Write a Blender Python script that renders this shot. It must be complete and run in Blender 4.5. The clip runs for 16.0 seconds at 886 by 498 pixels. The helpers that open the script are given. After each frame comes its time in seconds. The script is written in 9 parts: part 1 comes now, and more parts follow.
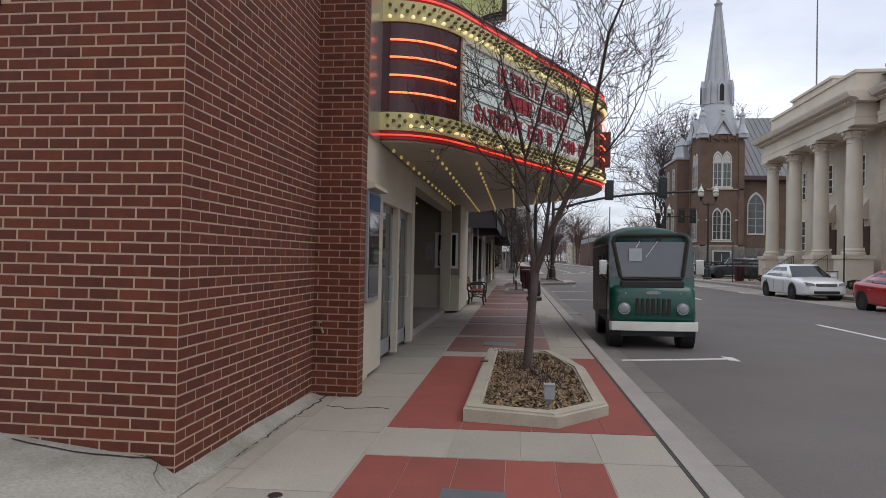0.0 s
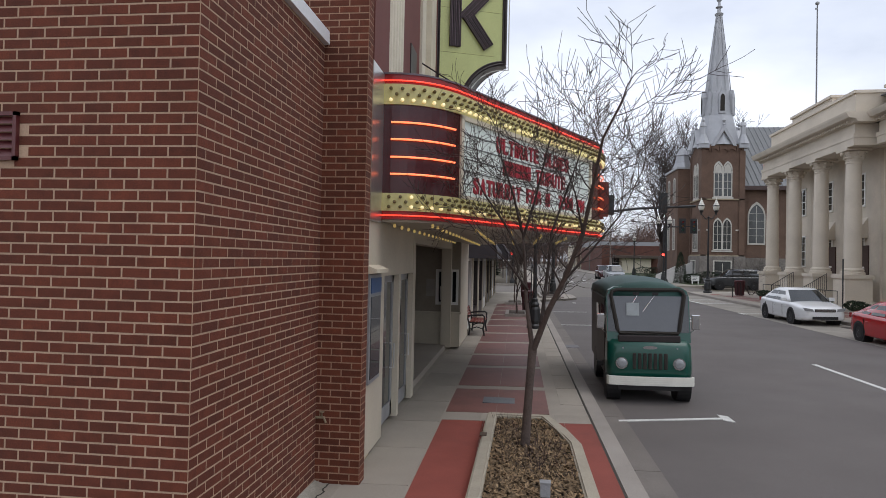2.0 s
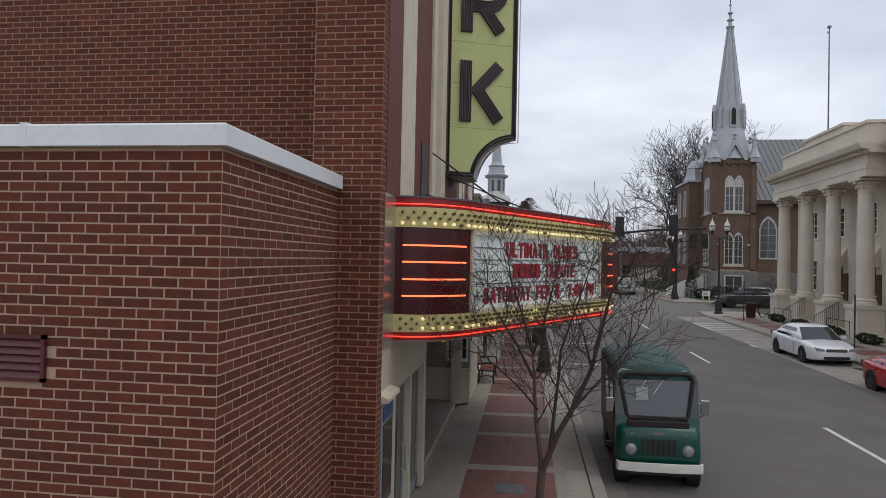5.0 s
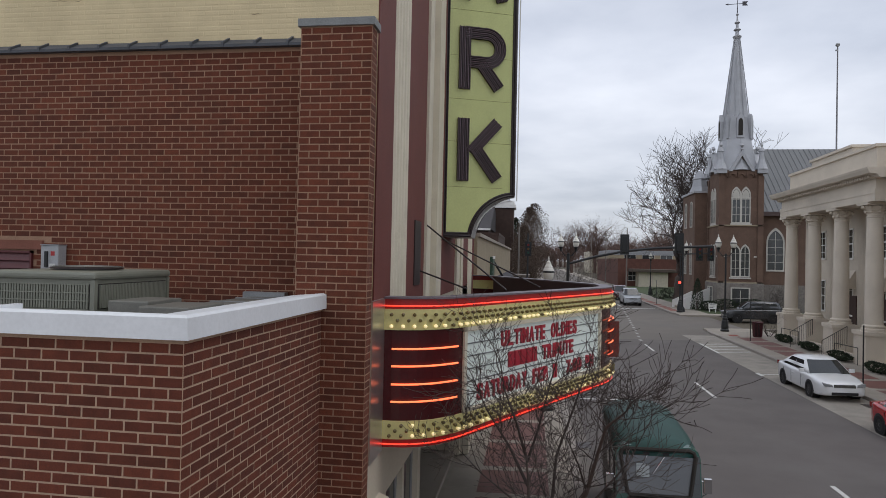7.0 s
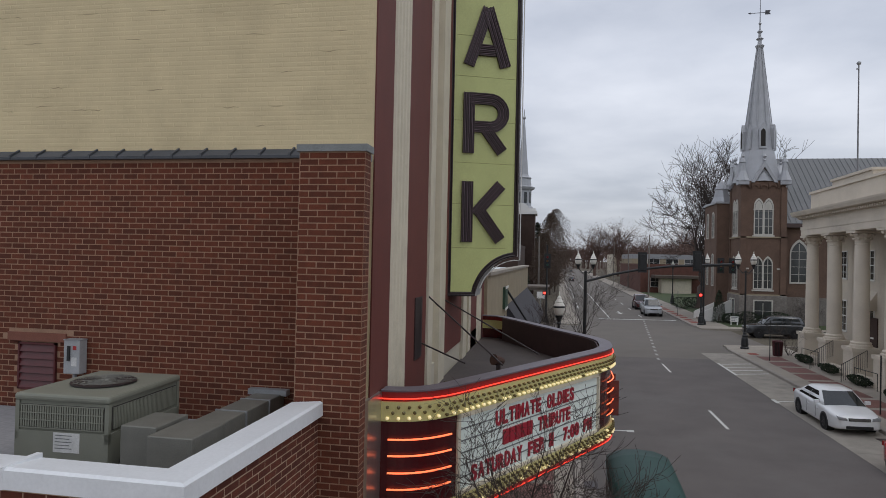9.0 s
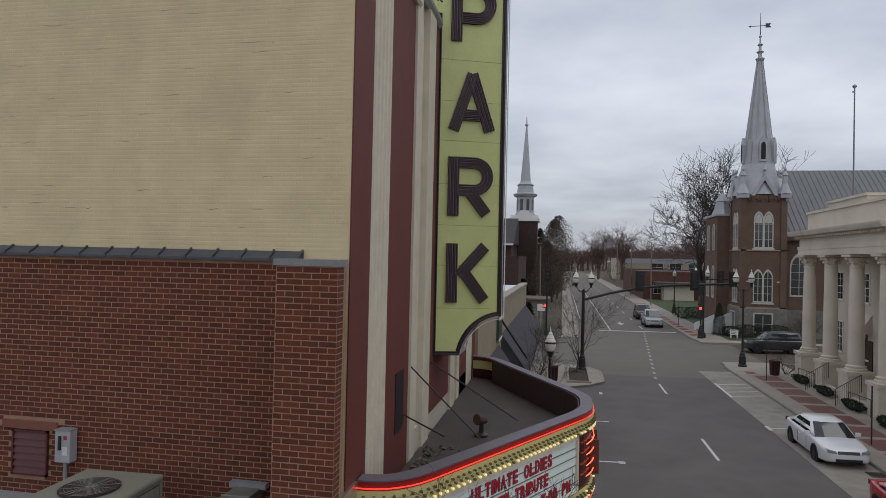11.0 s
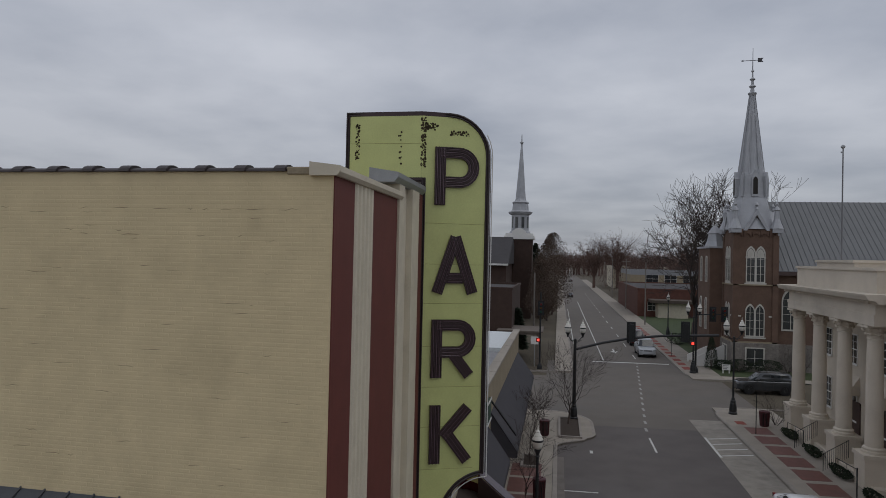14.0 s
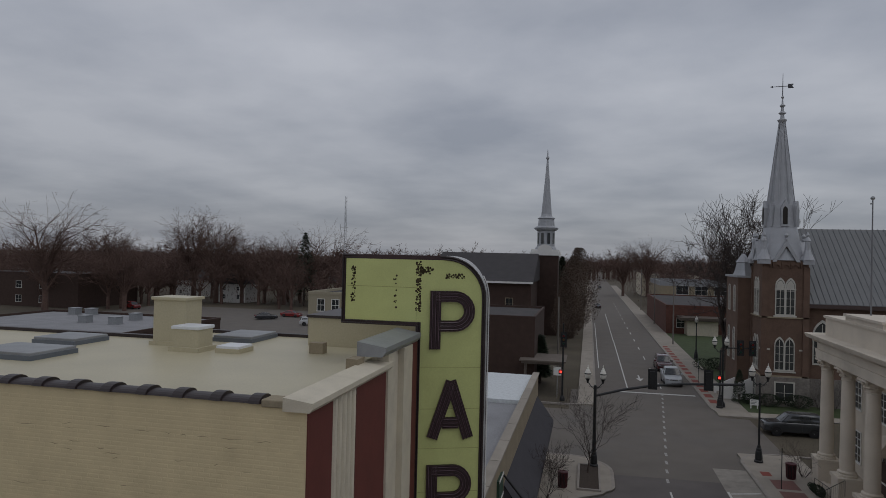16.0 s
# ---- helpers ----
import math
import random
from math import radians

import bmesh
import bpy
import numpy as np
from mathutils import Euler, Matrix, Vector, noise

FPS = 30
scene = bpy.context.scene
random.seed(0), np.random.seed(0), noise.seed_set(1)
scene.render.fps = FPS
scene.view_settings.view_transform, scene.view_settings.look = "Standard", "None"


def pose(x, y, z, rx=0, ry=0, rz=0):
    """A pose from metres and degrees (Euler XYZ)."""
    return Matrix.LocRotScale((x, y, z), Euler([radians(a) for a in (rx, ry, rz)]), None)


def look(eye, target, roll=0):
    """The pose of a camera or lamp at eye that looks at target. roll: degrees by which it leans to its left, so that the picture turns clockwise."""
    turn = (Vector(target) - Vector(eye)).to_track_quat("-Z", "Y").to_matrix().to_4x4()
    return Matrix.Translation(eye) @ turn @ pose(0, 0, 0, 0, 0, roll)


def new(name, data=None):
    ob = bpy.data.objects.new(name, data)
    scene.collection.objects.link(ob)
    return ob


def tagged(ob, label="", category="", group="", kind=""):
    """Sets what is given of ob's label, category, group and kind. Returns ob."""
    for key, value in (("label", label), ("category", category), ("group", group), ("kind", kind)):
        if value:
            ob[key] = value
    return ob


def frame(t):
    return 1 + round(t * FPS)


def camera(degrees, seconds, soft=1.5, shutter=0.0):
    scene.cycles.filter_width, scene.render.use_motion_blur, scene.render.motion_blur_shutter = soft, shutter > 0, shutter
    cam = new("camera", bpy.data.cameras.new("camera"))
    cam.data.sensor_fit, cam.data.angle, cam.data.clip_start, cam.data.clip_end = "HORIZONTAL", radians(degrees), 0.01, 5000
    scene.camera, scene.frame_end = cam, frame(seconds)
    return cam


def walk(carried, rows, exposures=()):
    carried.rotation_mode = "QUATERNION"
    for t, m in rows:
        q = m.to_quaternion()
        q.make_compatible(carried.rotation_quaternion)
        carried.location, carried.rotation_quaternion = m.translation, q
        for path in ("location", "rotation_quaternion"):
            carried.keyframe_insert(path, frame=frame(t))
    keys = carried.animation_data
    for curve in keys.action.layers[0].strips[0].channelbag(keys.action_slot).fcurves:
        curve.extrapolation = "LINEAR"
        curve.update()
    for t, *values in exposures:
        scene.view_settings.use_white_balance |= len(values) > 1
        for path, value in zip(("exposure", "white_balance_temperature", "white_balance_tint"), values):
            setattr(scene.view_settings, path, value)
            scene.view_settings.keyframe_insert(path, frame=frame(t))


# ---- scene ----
cam = camera(69.52, 16.0, soft=0.85)
# seconds, eye in metres, yaw to the left, pitch and roll in degrees
ROWS = [
    (0.0, 0.134, 0.332, 1.567, 6.592, 0.836, 1.187),
    (0.5, 0.096, 0.329, 1.864, 6.655, 0.835, 1.184),
    (1.0, 0.074, 0.289, 2.138, 6.491, 0.869, 1.168),
    (1.5, 0.095, 0.203, 2.422, 6.582, 0.846, 1.206),
    (2.0, 0.162, 0.109, 2.655, 6.721, 0.886, 1.2),
    (2.5, 0.229, 0.052, 2.854, 6.891, 0.897, 1.181),
    (3.0, 0.253, -0.015, 3.11, 7.055, 0.874, 1.203),
    (3.5, 0.205, -0.071, 3.401, 7.194, 0.883, 1.172),
    (4.0, 0.151, -0.172, 3.739, 7.354, 0.887, 1.166),
    (6.5, 0.128, 0.223, 5.42, 7.9, 0.813, 1.228),
    (7.0, 0.274, 0.268, 5.843, 8.13, 0.805, 1.223),
    (7.5, 0.419, 0.24, 6.302, 8.684, 0.804, 1.198),
    (8.0, 0.507, 0.113, 6.717, 9.361, 0.808, 1.181),
    (8.5, 0.617, -0.027, 7.041, 9.888, 0.764, 1.213),
    (9.0, 0.753, -0.181, 7.26, 10.198, 0.749, 1.221),
    (11.5, 1.381, -0.577, 9.294, 10.672, 0.75, 1.237),
    (12.0, 1.454, -0.658, 9.913, 10.713, 0.734, 1.217),
    (12.5, 1.448, -0.785, 10.562, 10.512, 0.741, 1.221),
    (13.0, 1.458, -0.864, 11.224, 10.191, 0.732, 1.255),
    (13.5, 1.498, -0.865, 11.965, 10.126, 0.732, 1.244),
    (14.0, 1.562, -0.735, 12.78, 10.327, 0.723, 1.281),
    (14.5, 1.763, -0.598, 13.601, 10.762, 0.723, 1.308),
    (15.0, 1.957, -0.507, 14.325, 11.55, 0.704, 1.348),
    (15.5, 2.144, -0.444, 15.216, 12.201, 0.695, 1.346),
    (16.0, 2.29, -0.513, 16.392, 12.922, 0.648, 1.342),
]
EXPOSURES = [(0.0, 0.02), (1.5, 0.07), (2.8, 0.06), (3.5, 0.0), (4.0, -0.12), (6.5, -0.25), (7.2, -0.25), (9.0, -0.43), (12.5, -0.58), (14.0, -1.0), (16.0, -1.28)]
walk(cam, [(t, look((x, y, z), (x - math.sin(radians(yaw)), y + math.cos(radians(yaw)), z + math.tan(radians(pitch))), roll)) for t, x, y, z, yaw, pitch, roll in ROWS], EXPOSURES)


# ---- sky and light: a bright overcast day ----
def build_world():
    w = bpy.data.worlds.new("overcast_sky")
    scene.world = w
    w.use_nodes = True
    nt = w.node_tree
    nt.nodes.clear()
    N, L = nt.nodes.new, nt.links.new
    out, bg = N("ShaderNodeOutputWorld"), N("ShaderNodeBackground")
    sky = N("ShaderNodeTexSky")
    sky.sky_type, sky.sun_disc = "NISHITA", False
    sky.sun_elevation, sky.sun_rotation = radians(38), radians(200)
    tc, mp, n1, n2 = N("ShaderNodeTexCoord"), N("ShaderNodeMapping"), N("ShaderNodeTexNoise"), N("ShaderNodeTexNoise")
    # flat cloud deck: the view direction meets a level layer overhead
    sep, up, div, comb = N("ShaderNodeSeparateXYZ"), N("ShaderNodeMath"), N("ShaderNodeVectorMath"), N("ShaderNodeCombineXYZ")
    L(tc.outputs["Generated"], sep.inputs[0])
    mx = N("ShaderNodeMath")
    mx.operation = "ABSOLUTE"
    L(sep.outputs["Z"], mx.inputs[0])
    up.operation, up.inputs[1].default_value = "ADD", 0.16
    L(mx.outputs[0], up.inputs[0])
    for a in "XYZ":
        L(up.outputs[0], comb.inputs[a])
    div.operation = "DIVIDE"
    L(tc.outputs["Generated"], div.inputs[0])
    L(comb.outputs[0], div.inputs[1])
    mp.inputs["Scale"].default_value = (0.8, 0.8, 0.8)
    mp.inputs["Location"].default_value = (3.1, 1.7, 0.0)
    L(div.outputs[0], mp.inputs["Vector"])
    n1.inputs["Scale"].default_value, n1.inputs["Detail"].default_value, n1.inputs["Roughness"].default_value = 1.7, 8, 0.52
    n2.inputs["Scale"].default_value, n2.inputs["Detail"].default_value = 0.9, 3
    L(mp.outputs[0], n1.inputs["Vector"])
    L(mp.outputs[0], n2.inputs["Vector"])
    add = N("ShaderNodeMath")
    add.operation = "ADD"
    L(n1.outputs["Fac"], add.inputs[0])
    L(n2.outputs["Fac"], add.inputs[1])
    ramp = N("ShaderNodeValToRGB")
    e = ramp.color_ramp.elements
    e[0].position, e[0].color = 0.38, (0.58, 0.62, 0.72, 1)
    e[1].position, e[1].color = 0.62, (0.92, 0.95, 1.04, 1)
    half = N("ShaderNodeMath")
    half.operation = "MULTIPLY"
    half.inputs[1].default_value = 0.5
    L(add.outputs[0], half.inputs[0])
    L(half.outputs[0], ramp.inputs["Fac"])
    mix = N("ShaderNodeMixRGB")
    mix.inputs["Fac"].default_value = 0.985
    L(sky.outputs[0], mix.inputs["Color1"])
    L(ramp.outputs[0], mix.inputs["Color2"])
    L(mix.outputs[0], bg.inputs["Color"])
    # the deck thickens towards the horizon
    low, lift = N("ShaderNodeMapRange"), N("ShaderNodeVectorMath")
    low.inputs["From Min"].default_value, low.inputs["From Max"].default_value = 0.0, 0.3
    low.inputs["To Min"].default_value, low.inputs["To Max"].default_value = 0.71, 1.03
    L(mx.outputs[0], low.inputs["Value"])
    lift.operation = "SCALE"
    L(mix.outputs[0], lift.inputs[0])
    L(low.outputs[0], lift.inputs["Scale"])
    L(lift.outputs[0], bg.inputs["Color"])
    bg.inputs["Strength"].default_value = SKY
    L(bg.outputs[0], out.inputs["Surface"])


SKY = 1.13
build_world()
sun = new("sun", bpy.data.lights.new("sun", "SUN"))
sun.data.energy, sun.data.angle, sun.data.color = 0.85, radians(40), (1.0, 0.97, 0.93)
sun.matrix_world = look((0, 0, 60), (-28, 7, 0))


# ---- materials ----
MATS = {}


def mat(name, col, rough=0.7, metal=0.0, var=0.18, scale=5.0, bump=0.15, fine=70.0, rnd=0.0, island=False, emit=0.0, stretch=None, spec=None, stain=0.0, stain_col=(0.05, 0.045, 0.04)):
    if name in MATS:
        return MATS[name]
    m = bpy.data.materials.new(name)
    m.use_nodes = True
    nt = m.node_tree
    N, L = nt.nodes.new, nt.links.new
    b = nt.nodes["Principled BSDF"]
    b.inputs["Roughness"].default_value, b.inputs["Metallic"].default_value = rough, metal
    if spec is not None:
        b.inputs["Specular IOR Level"].default_value = spec
    tc = N("ShaderNodeTexCoord")
    vec = tc.outputs["Object"]
    if stretch:
        mp = N("ShaderNodeMapping")
        mp.inputs["Scale"].default_value = stretch
        L(vec, mp.inputs["Vector"])
        vec = mp.outputs[0]
    if rnd:
        ad = N("ShaderNodeVectorMath")
        oi = N("ShaderNodeObjectInfo")
        if island:
            oi = N("ShaderNodeNewGeometry")
            r_out = oi.outputs["Random Per Island"]
        else:
            r_out = oi.outputs["Random"]
        mul = N("ShaderNodeMath")
        mul.operation = "MULTIPLY"
        mul.inputs[1].default_value = 37.0
        L(r_out, mul.inputs[0])
        L(vec, ad.inputs[0])
        L(mul.outputs[0], ad.inputs[1])
        vec = ad.outputs[0]
    na, nb = N("ShaderNodeTexNoise"), N("ShaderNodeTexNoise")
    na.inputs["Scale"].default_value, na.inputs["Detail"].default_value = scale, 5
    nb.inputs["Scale"].default_value, nb.inputs["Detail"].default_value = fine, 3
    L(vec, na.inputs["Vector"])
    L(vec, nb.inputs["Vector"])
    s = N("ShaderNodeMath")
    s.operation = "ADD"
    L(na.outputs["Fac"], s.inputs[0])
    L(nb.outputs["Fac"], s.inputs[1])
    r = N("ShaderNodeMapRange")
    r.inputs["From Min"].default_value, r.inputs["From Max"].default_value = 0.65, 1.35
    r.inputs["To Min"].default_value, r.inputs["To Max"].default_value = 1 - var, 1 + var
    L(s.outputs[0], r.inputs["Value"])
    val = r.outputs[0]
    if rnd:
        rr = N("ShaderNodeMapRange")
        rr.inputs["To Min"].default_value, rr.inputs["To Max"].default_value = 1 - rnd, 1 + rnd
        L(r_out, rr.inputs["Value"])
        mm = N("ShaderNodeMath")
        mm.operation = "MULTIPLY"
        L(val, mm.inputs[0])
        L(rr.outputs[0], mm.inputs[1])
        val = mm.outputs[0]
    c = N("ShaderNodeVectorMath")
    c.operation = "SCALE"
    c.inputs[0].default_value = col
    L(val, c.inputs["Scale"])
    colour = c.outputs[0]
    if stain:
        ns = N("ShaderNodeTexNoise")
        ns.inputs["Scale"].default_value, ns.inputs["Detail"].default_value, ns.inputs["Roughness"].default_value = scale * 0.35, 7, 0.65
        L(vec, ns.inputs["Vector"])
        sr = N("ShaderNodeMapRange")
        sr.inputs["From Min"].default_value, sr.inputs["From Max"].default_value = 0.5, 0.72
        sr.inputs["To Max"].default_value = stain
        L(ns.outputs["Fac"], sr.inputs["Value"])
        mx = N("ShaderNodeMixRGB")
        L(sr.outputs[0], mx.inputs["Fac"])
        L(colour, mx.inputs["Color1"])
        mx.inputs["Color2"].default_value = (*stain_col, 1)
        colour = mx.outputs[0]
    L(colour, b.inputs["Base Color"])
    if bump:
        bp = N("ShaderNodeBump")
        bp.inputs["Strength"].default_value, bp.inputs["Distance"].default_value = bump, 0.01
        L(nb.outputs["Fac"], bp.inputs["Height"])
        L(bp.outputs[0], b.inputs["Normal"])
    if emit:
        L(colour, b.inputs["Emission Color"])
        b.inputs["Emission Strength"].default_value = emit
    MATS[name] = m
    return m


def glass_mat(name, col, rough=0.03):
    """Dark window glass: a glossy pane over a dim interior."""
    return mat(name, col, rough, 0.0, 0.25, 0.7, 0.0, 3.0, spec=0.8)


BRICK = mat("red_brick", (0.109, 0.0257, 0.0118), 0.9, var=0.3, scale=9, fine=120, bump=0.5, rnd=0.22)
BRICKS = mat("red_brick_joined", (0.109, 0.0257, 0.0118), 0.9, var=0.3, scale=9, fine=120, bump=0.5, rnd=0.22, island=True)
PBRICK = mat("brown_red_brick", (0.117, 0.0295, 0.013), 0.9, var=0.3, scale=9, fine=120, bump=0.5, rnd=0.24)
PBRICKS = mat("brown_red_brick_joined", (0.117, 0.0295, 0.013), 0.9, var=0.3, scale=9, fine=120, bump=0.5, rnd=0.24, island=True)
MORTARD = mat("brown_mortar", (0.31, 0.19, 0.125), 0.95, var=0.25, scale=4, fine=90, bump=0.3)
MORTAR = mat("mortar", (0.39, 0.27, 0.19), 0.95, var=0.2, scale=4, fine=90, bump=0.3)
CREAM = mat("cream_painted_brick", (0.66, 0.545, 0.33), 0.75, var=0.1, scale=2, fine=60, bump=0.2, stain=0.25, stain_col=(0.3, 0.24, 0.14))
CREAMW = mat("cream_wall_panel", (0.55, 0.5, 0.4), 0.5, var=0.08, scale=1.5, fine=30, bump=0.05, stain=0.2, stain_col=(0.32, 0.28, 0.2))
FLUTE = mat("ivory_paint", (0.62, 0.56, 0.44), 0.6, var=0.1, scale=3, fine=50, bump=0.1, stain=0.3, stain_col=(0.35, 0.3, 0.22))
MAROON = mat("maroon_paint", (0.13, 0.03, 0.022), 0.7, var=0.14, scale=2.5, fine=40, bump=0.15)
ENAMEL = mat("maroon_enamel", (0.055, 0.006, 0.008), 0.22, var=0.12, scale=3, fine=30, bump=0.02)
REDLIP = mat("red_enamel", (0.25, 0.012, 0.012), 0.35, var=0.12, scale=3, fine=30, bump=0.02)
YELLOW = mat("pale_yellow_enamel", (0.62, 0.56, 0.24), 0.35, var=0.08, scale=3, fine=40, bump=0.03)
SIGNY = mat("yellow_green_enamel", (0.56, 0.6, 0.24), 0.4, var=0.08, scale=2, fine=30, bump=0.04, stain=0.12, stain_col=(0.35, 0.32, 0.12))
DARKTRIM = mat("dark_brown_metal", (0.03, 0.02, 0.02), 0.45, var=0.2, scale=5, fine=60, bump=0.05)
LETTERM = mat("purple_brown_channel", (0.045, 0.022, 0.024), 0.45, var=0.2, scale=8, fine=60, bump=0.05)
TUBE = mat("unlit_neon_tube", (0.16, 0.11, 0.13), 0.2, var=0.1, bump=0.0)
NEONO = mat("orange_neon", (1.0, 0.17, 0.065), 0.3, var=0.05, bump=0.0, emit=2.0)
NEONR = mat("red_neon", (1.0, 0.05, 0.025), 0.3, var=0.05, bump=0.0, emit=1.6)
BULBON = mat("lit_bulb", (1.0, 0.84, 0.45), 0.2, var=0.05, bump=0.0, emit=0.65)
BULBDIM = mat("glowing_bulb", (0.75, 0.55, 0.2), 0.2, var=0.05, bump=0.0, emit=0.3)
BULBOFF = mat("unlit_bulb", (0.13, 0.1, 0.035), 0.12, var=0.1, bump=0.0)
BOARD = mat("white_letter_board", (0.62, 0.68, 0.64), 0.45, var=0.05, scale=1.5, fine=30, bump=0.02, emit=0.12)
RAIL = mat("grey_rail", (0.16, 0.17, 0.17), 0.5)
REDLET = mat("red_letters", (0.35, 0.012, 0.03), 0.35, var=0.1)
WHITECAP = mat("white_metal_coping", (0.72, 0.74, 0.76), 0.4, var=0.06, scale=2, fine=30, bump=0.03, stain=0.1)
GREYMETAL = mat("grey_metal", (0.3, 0.31, 0.32), 0.45, metal=0.3, var=0.12, bump=0.05)
STEEL = mat("stainless", (0.62, 0.62, 0.6), 0.3, metal=0.9, var=0.08, bump=0.02)
BLACKM = mat("black_painted_iron", (0.014, 0.015, 0.016), 0.45, var=0.2, bump=0.1)
SLATE = mat("dark_tile_coping", (0.06, 0.065, 0.075), 0.6, var=0.25, scale=4, bump=0.2)
ROOFC = mat("cream_roof_coating", (0.5, 0.45, 0.31), 0.42, var=0.1, scale=0.6, fine=20, bump=0.08, stain=0.3, stain_col=(0.36, 0.32, 0.22))
ROOFG = mat("grey_roofing", (0.25, 0.25, 0.26), 0.8, var=0.2, scale=0.5, fine=15, bump=0.1)
ROOFD = mat("dark_roofing", (0.05, 0.045, 0.045), 0.85, var=0.25, scale=1.5, fine=30, bump=0.2, stain=0.4, stain_col=(0.14, 0.12, 0.11))
ASPHALT = mat("asphalt", (0.12, 0.106, 0.1), 0.9, var=0.2, scale=0.45, fine=60, bump=0.3, stain=0.35, stain_col=(0.17, 0.16, 0.155))
ASPHALT2 = mat("worn_asphalt", (0.146, 0.129, 0.112), 0.9, var=0.14, scale=0.4, fine=50, bump=0.25, stain=0.4, stain_col=(0.12, 0.118, 0.118))
CONC = mat("concrete", (0.32, 0.285, 0.24), 0.9, var=0.14, scale=0.9, fine=60, bump=0.2, rnd=0.08, stain=0.55, stain_col=(0.2, 0.18, 0.155))
KERBM = mat("kerb_concrete", (0.3, 0.27, 0.24), 0.9, var=0.16, scale=1.5, fine=60, bump=0.25, stain=0.4, stain_col=(0.18, 0.16, 0.14))
# duller copy of the red paving; far west panels' sky reflection is in its colour
PAVERB = mat("dull_brown_paving", (0.17, 0.072, 0.058), 0.6, var=0.18, scale=2.5, fine=60, bump=0.2, rnd=0.12, stain=0.5, stain_col=(0.09, 0.055, 0.048))
PAVER = mat("red_stamped_paving", (0.24, 0.058, 0.042), 0.85, var=0.14, scale=2.5, fine=60, bump=0.2, rnd=0.1, stain=0.3, stain_col=(0.14, 0.05, 0.042))
GRASS = mat("winter_ground", (0.09, 0.074, 0.05), 0.95, var=0.3, scale=0.15, fine=6, bump=0.4)
LAWN = mat("lawn", (0.05, 0.07, 0.025), 0.95, var=0.3, scale=1.0, fine=40, bump=0.6)
PAINTW = mat("road_paint", (0.6, 0.6, 0.57), 0.8, var=0.15, scale=6, fine=50, bump=0.1, stain=0.3, stain_col=(0.25, 0.25, 0.25))
BARK = mat("grey_brown_bark", (0.085, 0.062, 0.052), 0.9, var=0.3, scale=7, fine=40, bump=0.4)
TWIG = mat("twig", (0.05, 0.037, 0.032), 0.9, var=0.3, scale=3, bump=0.0)
WOOD = mat("winter_wood", (0.125, 0.078, 0.063), 0.95, var=0.3, scale=0.3, bump=0.0, fine=2)
LIMESTONE = mat("limestone", (0.61, 0.545, 0.455), 0.85, var=0.12, scale=0.7, fine=30, bump=0.15, stain=0.4, stain_col=(0.26, 0.23, 0.19))
CHBRICK = mat("church_brick", (0.135, 0.084, 0.06), 0.9, var=0.25, scale=1.2, fine=14, bump=0.3, stain=0.3, stain_col=(0.07, 0.04, 0.03))
SILVER = mat("silver_painted_metal", (0.4, 0.41, 0.43), 0.5, metal=0.25, var=0.14, scale=1.2, fine=20, bump=0.08, stain=0.35, stain_col=(0.3, 0.3, 0.32))
CHROOF = mat("grey_standing_seam", (0.14, 0.145, 0.15), 0.55, metal=0.1, var=0.12, scale=0.6, fine=12, bump=0.05)
WHITEP = mat("white_paint", (0.74, 0.73, 0.7), 0.5, var=0.06, scale=3, bump=0.05)
PANE = glass_mat("window_glass", (0.03, 0.034, 0.036))
PANEL = glass_mat("lead_glass", (0.045, 0.05, 0.05), 0.12)
DARKIN = mat("dark_interior", (0.03, 0.026, 0.022), 0.9)
DARKBR = mat("dark_brown_brick", (0.06, 0.036, 0.028), 0.9, var=0.25, scale=1.5, fine=14, bump=0.3)
AWNING = mat("charcoal_awning", (0.055, 0.052, 0.06), 0.85, var=0.12, scale=1.5, fine=60, bump=0.1)
TANSTONE = mat("tan_stone", (0.3, 0.25, 0.17), 0.85, var=0.18, scale=1.2, fine=20, bump=0.2)


# ---- mesh tools ----
def gz(x, y):
    """The pavement's level: the town rises slightly to the east."""
    return 0.018 * max(-20.0, min(30.0, x)) - 0.03


def link(name, bm, material, parent=None, label="", smooth=False):
    me = bpy.data.meshes.new(name)
    bm.to_mesh(me)
    bm.free()
    for q in (material if isinstance(material, (list, tuple)) else (material,)):
        me.materials.append(q)
    if smooth:
        for p in me.polygons:
            p.use_smooth = True
    ob = new(name, me)
    if label:
        ob["label"] = label
    if parent is not None:
        ob.parent = parent
    return ob


def part(name, bm, material, parent, label="", smooth=False):
    return link(name, bm, material, parent, label, smooth)


def from_lists(name, verts, faces, material, parent=None, label="", smooth=False):
    me = bpy.data.meshes.new(name)
    me.from_pydata(verts, [], faces)
    me.materials.append(material)
    if smooth:
        me.polygons.foreach_set("use_smooth", [True] * len(me.polygons))
    ob = new(name, me)
    if label:
        ob["label"] = label
    if parent is not None:
        ob.parent = parent
    return ob


def thing(name, m, label, category, group="", kind=""):
    ob = new(name)
    ob.empty_display_size = 0.2
    ob.matrix_basis = m
    return tagged(ob, label, category, group, kind)


